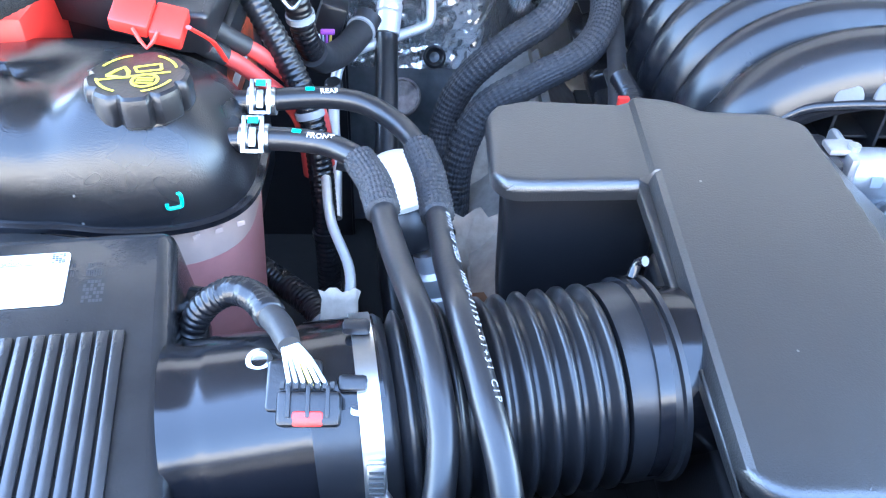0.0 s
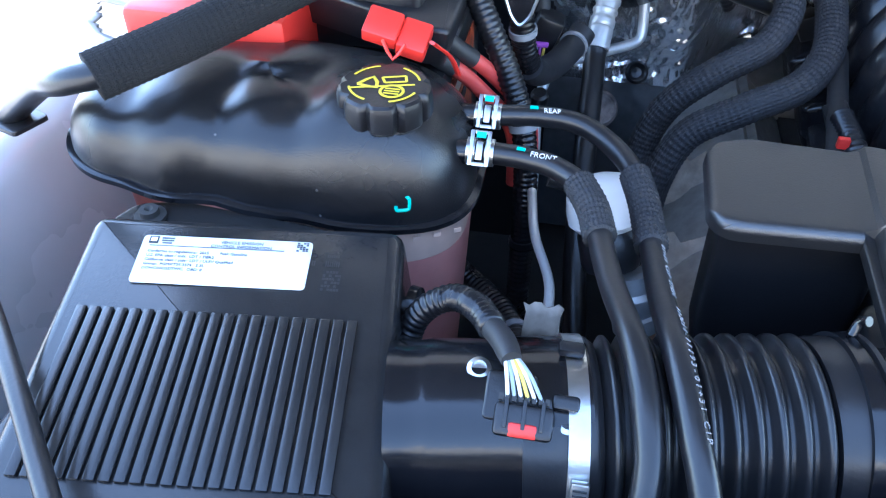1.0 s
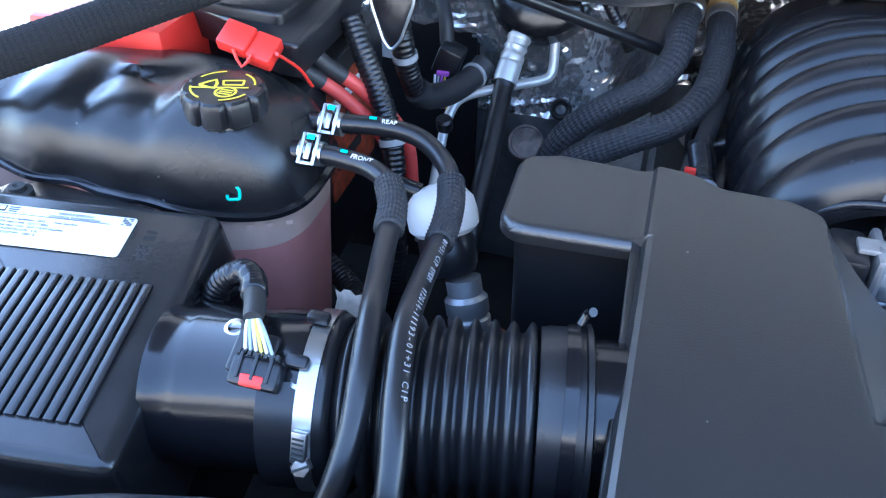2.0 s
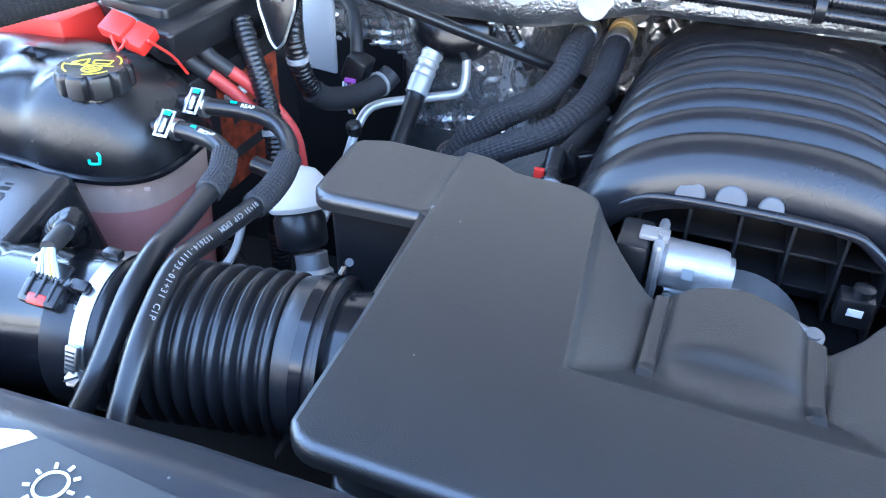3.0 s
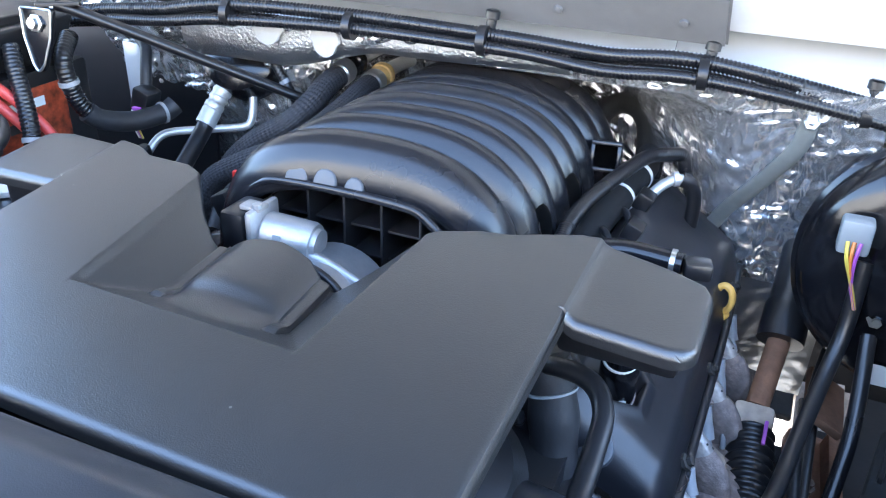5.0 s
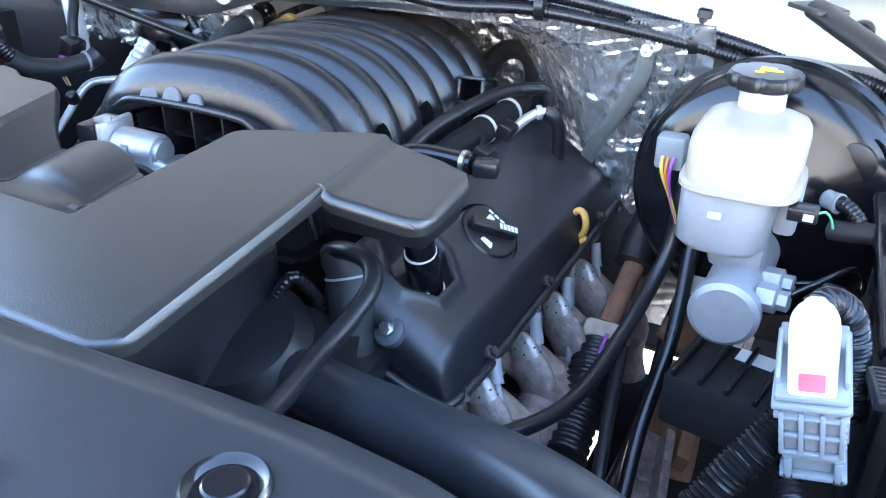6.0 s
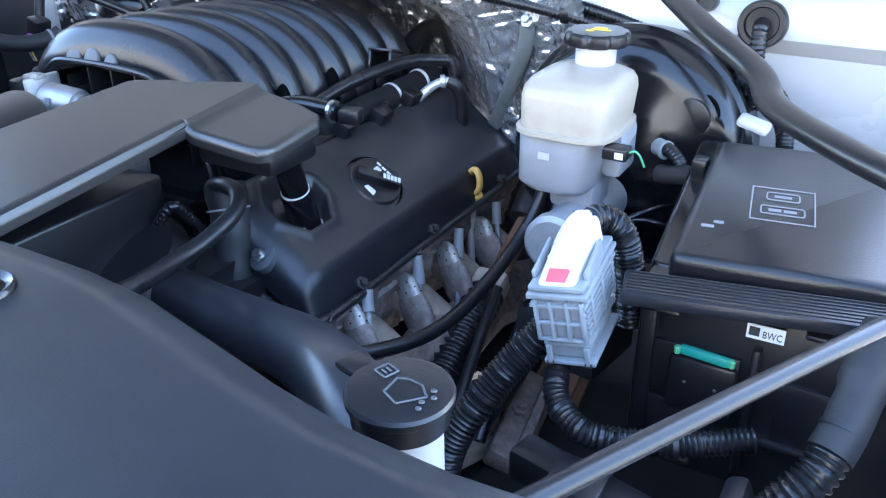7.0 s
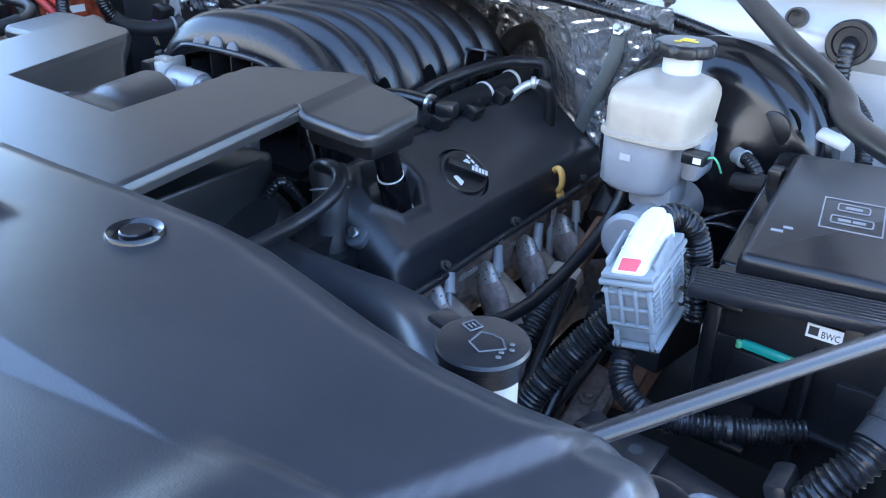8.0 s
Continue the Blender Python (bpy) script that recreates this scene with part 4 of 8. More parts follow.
    for x, y, w, d in ((0.0, 0.0095, 0.009, 0.0024), (0.0, 0.0035, 0.010, 0.0045), (-0.012, 0.0095, 0.003, 0.0026), (-0.012, 0.0035, 0.003, 0.0040)):
        for q in range(max(2, int(w / 0.0013))):
            box("stroke", (0.0008, d, 0.0002), DUSTMARK, marks, m=Matrix.Translation((x - w / 2 + 0.0013 * q, y, 0)), bevel=0)
    for k in range(6):
        for q in range(6):
            if (k * 5 + q * 3) % 7 > 1:
                box("cell", (0.0015, 0.0020, 0.0002), DUSTMARK, marks, m=Matrix.Translation((-0.005 + 0.0019 * q, -0.0030 - 0.0027 * k, 0)), bevel=0)
    # corner screws
    for x, y, z in ((-0.700, 0.742, 1.0275),):
        lathe("screw", [(0.011, 0), (0.011, 0.003), (0.007, 0.004), (0.0065, 0.008), (0.003, 0.0085), (0.0, 0.006)], DIRTY, b, at=inv @ Vector((x, y, z)), sides=20)
    lathe("side_boss", [(0.0, 0), (0.014, 0), (0.013, 0.006), (0.009, 0.007), (0.008, 0.004), (0, 0.003)], GLOSS, b, at=inv @ Vector((-0.512, 0.715, 1.005)), axis=(1, -0.1, 0.1), sides=20)


def mass_air_tube():
    c0 = Vector((-0.52, 0.623, 0.996))
    t = thing("airflow_sensor_tube", "glossy black plastic air tube with a mass airflow sensor", "air duct", at=c0)
    ax = Vector((1, 0.16, 0.025)).normalized()
    lathe("pipe", [(0.044, 0.016), (0.0500, 0.016), (0.0500, 0.022), (0.0490, 0.026), (0.0505, 0.036), (0.0515, 0.040), (0.0515, 0.085), (0.0525, 0.087), (0.0525, 0.125)], GLOSS, t, at=(0, 0, 0), axis=ax, sides=72)
    # flat sensor pad
    pm = Matrix.Translation(Vector((-0.441, 0.625, 1.034)) - c0) @ Matrix.Rotation(radians(22), 4, "X") @ Matrix.Scale(0.84, 4)
    slab("sensor_pad", rounded([(-0.022, -0.024), (0.026, -0.024), (0.026, 0.026), (-0.022, 0.026)], 0.01), 0.010, GLOSS, t, m=pm, edge=0.003)
    slab("sensor", rounded([(-0.014, -0.016), (0.018, -0.016), (0.018, 0.016), (-0.014, 0.016)], 0.004), 0.009, BLACK, t, m=pm @ Matrix.Translation((0.002, 0.0, 0.009)), edge=0.002)
    for x, y in ((-0.018, 0.016), (0.041, -0.010)):
        e = lathe("screw_eye", [(0.0066, 0), (0.0066, 0.004), (0.0042, 0.005), (0.004, 0.003), (0, 0.003)], SILVER, t, "bright ring of the sensor screw", at=pm @ Vector((x, y, 0.009)), axis=(0, -0.3, 1), sides=20)
    con = box("connector", (0.036, 0.020, 0.014), BLACK, t, m=pm @ Matrix.Translation((0.014, -0.014, 0.014)) @ Matrix.Rotation(radians(12), 4, "X"), bevel=0.003)
    box("lock_tab", (0.018, 0.009, 0.006), RED, con, "red locking tab", m=pm @ Matrix.Translation((0.014, -0.0205, 0.0215)) @ Matrix.Rotation(radians(25), 4, "X"), bevel=0.002)
    for k in (-0.011, 0.0, 0.011):
        box("rib", (0.0025, 0.018, 0.003), BLACK, con, m=pm @ Matrix.Translation((0.014 + k, -0.013, 0.027)) @ Matrix.Rotation(radians(12), 4, "X"), bevel=0.0006)
    # ink-black blocks stand in for the shaded terminal slots
    for i in range(8):
        box("slot", (0.0025, 0.004, 0.003), INK, con, m=pm @ Matrix.Translation((-0.001 + i * 0.004, -0.004, 0.0265)), bevel=0)
    # wires from the connector into the taped loom
    cols = [WIRES[k] for k in ("white", "grey", "white", "yellow", "white", "grey")]
    for i in range(6):
        x = 0.003 + i * 0.0042
        a = pm @ Vector((x, -0.004, 0.0275))
        e = Vector((-0.440, 0.630, 1.067)) - c0 + Vector((i - 2.5, 0, 0)) * 0.0012
        tube("wire", [a, a.lerp(e, 0.5) + Vector((0, 0, 0.004)), e], 0.0011, cols[i], con, sides=6, step=0.004)
    h = thing("sensor_harness", "looped black corrugated wiring harness of the airflow sensor", "wiring", at=(-0.44, 0.66, 1.05))
    o = Vector((-0.44, 0.66, 1.05))
    tube("taped_end", [Vector(p) - o for p in ((-0.439, 0.627, 1.067), (-0.445, 0.642, 1.064), (-0.455, 0.659, 1.058))], 0.0068, TAPE, h, "end wound in black tape", profile=lambda s: 0.8 + 0.2 * min(1, s / 0.01))
    loom("conduit", [Vector(p) - o for p in ((-0.452, 0.654, 1.060), (-0.464, 0.674, 1.054), (-0.480, 0.688, 1.045), (-0.497, 0.688, 1.032), (-0.506, 0.684, 1.012), (-0.506, 0.68, 0.985))], 0.0085, h, pitch=0.0042)


def duct_clamp(name, x, y, z, r, label, width=0.014):
    c = thing(name, label, "hose clamp", at=(x, y, z))
    lathe("band", [(r - 0.0015, -width / 2), (r, -width / 2), (r, width / 2), (r - 0.0015, width / 2)], SILVER, c, axis=(1, 0.14, 0.0), sides=72)
    return c


def intake_bellows():
    o = Vector((-0.413, 0.640, 0.995))
    b = thing("intake_bellows", "black rubber corrugated air intake hose", "air hose", at=o)
    prof = [(0.0530, -0.02), (0.0555, -0.02), (0.0555, 0.018), (0.0525, 0.022)]
    x = 0.022
    n = 10
    for i in range(n):
        p = 0.0118
        for f, r in ((0.0, 0.0500), (0.2, 0.0510), (0.38, 0.0555), (0.5, 0.0577), (0.62, 0.0577), (0.78, 0.0555), (0.92, 0.0510)):
            prof.append((r - 0.0015 * (i == 0), x + p * f))
        x += p
    prof += [(0.0555, x), (0.0560, x + 0.004), (0.0565, x + 0.005), (0.0565, x + 0.026), (0.0590, x + 0.027), (0.0590, x + 0.030), (0.0565, x + 0.031)]
    lathe("cuff", prof[:4], RUBBER, b, axis=(1, 0.16, 0.03), sides=80, sharp=60)
    lathe("corrugated_hose", prof[4:-7], RUBBER, b, axis=(1, 0.16, 0.03), sides=80, sharp=80)
    lathe("cuff", prof[-8:], RUBBER, b, axis=(1, 0.16, 0.03), sides=80, sharp=60)
    c = duct_clamp("hose_clamp", -0.405, 0.6415, 0.9955, 0.0568, "wide bright steel band clamp round the air hose", 0.011)
    wh = box("worm_housing", (0.0095, 0.020, 0.0045), SILVER, c, m=Matrix.Translation((0.008, -0.0535, 0.0205)) @ Matrix.Rotation(radians(68), 4, "X"), bevel=0.0012)
    # ink strips on the worm housing and screw replace the shade in slots
    for k in range(5):
        box("thread_slot", (0.007, 0.0012, 0.0006), INK, wh, m=Matrix.Translation((0.008, -0.0535, 0.0205)) @ Matrix.Rotation(radians(68), 4, "X") @ Matrix.Translation((0, -0.006 + 0.003 * k, 0.0043)), bevel=0)
    sc = lathe("screw", [(0.0062, 0), (0.0062, 0.005), (0.0052, 0.0065), (0.0, 0.007)], SILVER, c, at=(0.010, -0.0575, 0.008), axis=(0.1, -0.72, 0.55), sides=6)
    box("slot", (0.010, 0.0014, 0.001), INK, sc, m=axis_matrix((0.010, -0.0575, 0.008), (0.1, -0.72, 0.55), 25) @ Matrix.Translation((0, 0, 0.0065)), bevel=0)
    for y, z in ((0.010, 0.0565), (-0.022, 0.0525)):
        box("lug", (0.014, 0.008, 0.006), BLACK, c, "small black rubber lug", m=Matrix.Translation((-0.004, y, z)) @ Matrix.Rotation(radians(-y * 900 + 10), 4, "X"), bevel=0.002)
    c2 = duct_clamp("hose_clamp", -0.258, 0.6645, 1.0025, 0.0572, "black-coated clamp at the end of the air hose", 0.008)
    c2.children[0].data.materials[0] = GLOSS
    tube("tail", [(0, 0.03, 0.049), (0.003, 0.034, 0.056), (0.006, 0.031, 0.060)], 0.003, GLOSS, c2, sides=8)


def coolant_tank():
    o = Vector((-0.638, 0.838, 0.88))
    t = thing("coolant_tank", "black and translucent coolant expansion tank with pink coolant", "coolant tank", at=o)
    waists = ((-0.088, 0.006), (-0.024, 0.007), (0.036, 0.004))

    def outline(k, grow=0.0):
        """Plan outline; k is how far the lobes show."""
        pts = []
        n = 160
        for i in range(n):
            a = 2 * math.pi * i / n
            c, s_ = math.cos(a), math.sin(a)
            x = 0.152 * math.copysign(abs(c) ** 0.6, c)
            y = 0.080 * math.copysign(abs(s_) ** 0.66, s_)
            if s_ < 0:
                for wx, dep in waists:
                    y += k * dep * math.exp(-((x - wx) / 0.019) ** 2) * abs(s_)
                y -= 0.006 * smooth_step(0.0, -0.10, x) * abs(s_)
            else:
                y -= 0.02 * smooth_step(0.02, -0.15, x)
            v = Vector((x, y))
            pts.append(v * (1 + grow / max(v.length, 0.05)))
        return pts

    def loft(name, rings, mat, label="", sharp=45, cut=0.0):
        verts, faces = [], []
        n = 160
        for z, grow, k, dz in rings:
            for v in outline(k, grow):
                if v.y < 0:
                    v = Vector((v.x, v.y + cut * smooth_step(0.03, -0.05, v.x)))
                verts.append((v.x, v.y, z + dz * (v.y * 0.06 - v.x * 0.08)))
        for j in range(len(rings) - 1):
            for i in range(n):
                faces.append((j * n + i, j * n + (i + 1) % n, (j + 1) * n + (i + 1) % n, (j + 1) * n + i))
        faces.append(tuple(range(n))[::-1])
        faces.append(tuple((len(rings) - 1) * n + i for i in range(n)))
        return mesh_ob(name, verts, faces, mat, t, label, True, sharp)

    Z = lambda z: z - o.z
    loft("lower_shell", [(Z(0.80), -0.026, 0.6, 0), (Z(0.83), -0.016, 0.6, 0), (Z(0.988), -0.0070, 0.6, 0)], COOLANT, "translucent wall with pink coolant behind it", 60, 0.085)
    loft("clear_band", [(Z(0.9882), -0.0070, 0.6, 0), (Z(1.037), -0.005, 0.6, 1)], TANKCLEAR, "cloudy translucent wall above the coolant", 60, 0.08)
    loft("seam_flange", [(Z(1.034), -0.004, 0.7, 1), (Z(1.034), 0.003, 0.7, 1), (Z(1.038), 0.003, 0.7, 1), (Z(1.040), -0.002, 0.7, 1)], GLOSS)
    # crown: a flat dome with soft lobes
    verts, faces, n, steps = [], [], 160, 26
    for j in range(steps + 1):
        r = 1.0 - (j / steps) ** 1.6 * 0.985
        for v in outline(0.8, -0.0015):
            x, y = v.x * r, v.y * r
            dome = (1 - r ** 4.6) ** 0.5
            dip = sum(dep * 1.0 * math.exp(-((x - wx) / 0.013) ** 2) for wx, dep in waists) * smooth_step(0.055, -0.035, y)
            rear = 0.010 * smooth_step(0.0, 0.07, y) * smooth_step(0.03, -0.08, x)
            seat = 0.014 * math.exp(-(((x - 0.089) / 0.052) ** 2 + ((y + 0.026) / 0.045) ** 2) ** 1.5)
            z = Z(1.039) + (v.y * 0.06 - v.x * 0.08) * (1 - dome * 0.6) + (0.058 + seat) * dome - (dip + rear) * dome
            verts.append((x, y, z))
    faces = [(j * n + i, j * n + (i + 1) % n, (j + 1) * n + (i + 1) % n, (j + 1) * n + i) for j in range(steps) for i in range(n)]
    faces.append(tuple(steps * n + i for i in range(n)))
    shell = mesh_ob("upper_shell", verts, faces, TANKBLACK, t, "", True, 70)
    # neck, cap
    cp = Vector((-0.549, 0.812, 1.0690)) - o
    lathe("neck", [(0.031, -0.02), (0.030, 0.004), (0.0285, 0.012), (0.026, 0.020)], GLOSS, t, at=cp, sides=40)
    cap = lathe("cap", [(0.025, 0.0185), (0.030, 0.0190), (0.0322, 0.0215), (0.0320, 0.0345), (0.0308, 0.0385), (0.0288, 0.0400), (0.0, 0.0405)], BLACK, t, "ribbed black screw cap", at=cp, sides=96, lobes=9, lobe_depth=0.12)
    # printed signs on the cap
    top = cp + Vector((0, 0, 0.0408))
    pieces = []
    for a0, a1 in ((20, 70), (110, 160), (200, 250), (290, 340)):
        pts = [top + Vector((0.0235 * math.cos(radians(a)), 0.0235 * math.sin(radians(a)), 0)) for a in np.linspace(a0, a1, 9)]
        pieces.append(tube_data(pts, 0.0009, 5, 0.004, flat=0.3))
    tri = [(-0.017, -0.004), (-0.004, -0.006), (-0.009, 0.007)]
    pieces.append(tube_data([top + Vector((*p, 0)) for p in tri + tri[:1]], 0.0014, 5, 0.02, flat=0.3))
    book = [(-0.003, 0.007), (0.012, 0.012), (0.014, 0.005), (0.0, 0.001), (-0.003, 0.007)]
    for p, q_ in zip(book, book[1:]):
        pieces.append(tube_data([top + Vector((*p, 0)), top + Vector((*q_, 0))], 0.0010, 5, 0.02, flat=0.3))
    pieces.append(tube_data([top + Vector((0.007 + 0.0075 * math.cos(a), -0.009 + 0.0075 * math.sin(a), 0)) for a in np.linspace(0, 2 * math.pi, 15)], 0.0011, 5, 0.004, flat=0.3))
    for d in (-0.003, 0.0, 0.003):
        pieces.append(tube_data([top + Vector((0.002, -0.009 + d, 0)), top + Vector((0.012, -0.009 + d, 0))], 0.0008, 5, 0.01, flat=0.3))
    pieces.append(tube_data([top + Vector((-0.022, -0.010, 0)), top + Vector((0.020, 0.002, 0))], 0.0009, 5, 0.02, flat=0.3))
    for piece in pieces:
        merge("printed_sign", [piece], YELLOW, cap, "yellow printed warning sign")
    # teal inspection mark on the front
    hook = []
    for dx, z in ((0.0025, 1.0505), (0.0030, 1.0510), (0.0042, 1.0490), (0.0042, 1.0435), (0.0030, 1.0420), (-0.0030, 1.0420), (-0.0042, 1.0435), (-0.0042, 1.0455)):
        hit, nor = on_surface(shell, (-0.529 - o.x + dx, -0.2, z - o.z - 0.003), (0, 1, 0))
        if hit:
            hook.append(hit + Vector((0, -0.0004, 0.0002)))
    tube("paint_mark", hook, 0.0013, TEAL, t, "teal hook-shaped paint mark", sides=6, step=0.003)
    # moulded marks on the clear wall
    for z, w in ((1.012, 0.020),):
        for k in range(3):
            a = -0.9 + 0.16 * k
            box("moulded_bar", (w / 4, 0.0008, 0.0036), TANKCLEAR, t, m=Matrix.Translation((0.118 + 0.013 * k, -0.0665 + 0.0075 * k, z - o.z)) @ Matrix.Rotation(radians(30), 4, "Z"), bevel=0)
    # outlet nipples
    for y, z in ((0.861, 1.061), (0.818, 1.058)):
        lathe("outlet", [(0.011, -0.03), (0.0085, 0.0), (0.0085, 0.02)], GLOSS, t, at=Vector((-0.506, y, z)) - o, axis=(1, 0, 0), sides=20)


def woven_sleeve(name, pts, r, parent, label, n, amp, step_rows, mat=BRAID):
    """A fabric sleeve whose threads run round and along it."""
    v, f = tube_data(pts, r, n * 4, 0.0010, None)
    m = n * 4
    for i in range(len(v)):
        ring, k = divmod(i, m)
        cen = sum((v[ring * m + q] for q in range(0, m, n)), Vector()) / 4
        a, s = math.pi * k / 2, 2 * math.pi * ring / step_rows
        weave = 0.75 * math.cos(a) + 0.25 * math.cos(a) * math.cos(s) if step_rows > 20 else math.cos(a / 2 + s / 2) * math.cos(a / 2 - s / 2)
        v[i] = cen + (v[i] - cen) * (1.0 + amp * weave)
    return mesh_ob(name, v, f, mat, parent, label, True, 180)


def tank_hose(points, label, text, sleeve_range, teal_at, clamp_at):
    o = Vector(points[0])
    h = thing("coolant_hose", label, "hose", "coolant hoses", at=o)
    P = [Vector(p) - o for p in points]
    tube("hose", P, 0.0078, RUBBER, h, sides=20, step=0.005)
    pts = spline(P, 0.004)
    a, b = (int(len(pts) * k) for k in sleeve_range)
    sp = pts[a:b:6]
    woven_sleeve("braided_sleeve", sp, 0.0104, h, "braided black fabric sleeve", 24, 0.07, 5)
    if text == "REAR":
        print_along("hose_print", "01+31 C1P EPDM   112614-11193-01+31 C1P", 0.0060, GREYINK2, pts, b * 0.004 * 1.0, (0.75, -0.25, 0.8), 0.0079, h)
    # print along the hose
    k = int(len(pts) * teal_at)
    d = (pts[k + 3] - pts[k]).normalized()
    up = (Vector((0, -0.45, 0.9)) - d * d.dot(Vector((0, -0.45, 0.9)))).normalized()
    m = Matrix((d, up.cross(d), up)).transposed().to_4x4()
    m.translation = pts[k] + up * 0.0079
    writing("print", text, 0.0056, WHITEINK, m @ Matrix.Translation((0.011, 0, 0)), h, 0.0002)
    box("paint_dash", (0.006, 0.0025, 0.0006), TEAL, h, "teal paint dash", m=m @ Matrix.Translation((0.004, 0.002, 0)), bevel=0)
    # spring clamp on the stub
    cl = thing("spring_clamp", "flat bright spring clamp with green paint on the hose end", "hose clamp", "spring clamps", at=clamp_at)
    for dx in (-0.0065, 0.0065):
        lathe("ring", [(0.0078, -0.003), (0.0096, -0.003), (0.0096, 0.003), (0.0078, 0.003)], SILVER, cl, at=(dx, 0, 0), axis=(1, 0, 0), sides=28)
    # flat window frame of the clamp, facing up and forward
    fm = Matrix.Rotation(radians(42), 4, "X") @ Matrix.Translation((0, 0, 0.0092))
    for dx in (-0.0058, 0.0058):
        box("frame_side", (0.0030, 0.025, 0.0016), SILVER, cl, m=fm @ Matrix.Translation((dx, 0, 0)), bevel=0.0006)
    for dy in (-0.0112, 0.0112):
        box("frame_end", (0.0086, 0.0028, 0.0016), SILVER, cl, m=fm @ Matrix.Translation((0, dy, 0)), bevel=0.0006)
    box("tongue", (0.0046, 0.013, 0.0022), SILVER, cl, m=fm @ Matrix.Translation((0, -0.002, 0.0004)), bevel=0.0006)
    box("paint_dab", (0.0066, 0.0042, 0.0006), TEAL, cl, "green paint dab", m=fm @ Matrix.Translation((0.0004, 0.0090, 0.0022)), bevel=0)
    return h


air_filter_box()
mass_air_tube()
intake_bellows()
coolant_tank()
tank_hose([(-0.505, 0.861, 1.062), (-0.483, 0.862, 1.063), (-0.445, 0.872, 1.060), (-0.415, 0.871, 1.056), (-0.390, 0.853, 1.050), (-0.375, 0.826, 1.046), (-0.368, 0.79, 1.043), (-0.365, 0.757, 1.0445), (-0.361, 0.702, 1.053), (-0.355, 0.652, 1.062), (-0.347, 0.612, 1.054), (-0.338, 0.575, 1.036), (-0.333, 0.54, 1.0), (-0.33, 0.51, 0.95)],
          "thick black rubber coolant hose with a braided sleeve, marked rear", "REAR", (0.28, 0.47), 0.09, (-0.485, 0.8615, 1.0625))
tank_hose([(-0.505, 0.818, 1.059), (-0.482, 0.818, 1.060), (-0.455, 0.815, 1.061), (-0.432, 0.808, 1.061), (-0.412, 0.792, 1.059), (-0.402, 0.765, 1.056), (-0.395, 0.73, 1.0545), (-0.388, 0.699, 1.056), (-0.377, 0.654, 1.062), (-0.369, 0.615, 1.053), (-0.366, 0.587, 1.034), (-0.374, 0.558, 1.0), (-0.40, 0.54, 0.95), (-0.43, 0.53, 0.91)],
          "thick black rubber coolant hose with a braided sleeve, marked front", "FRONT", (0.20, 0.36), 0.09, (-0.484, 0.818, 1.060))


# ---- left rear corner: battery, looms, pipes ----
def local(o, pts):
    return [Vector(p) - Vector(o) for p in pts]


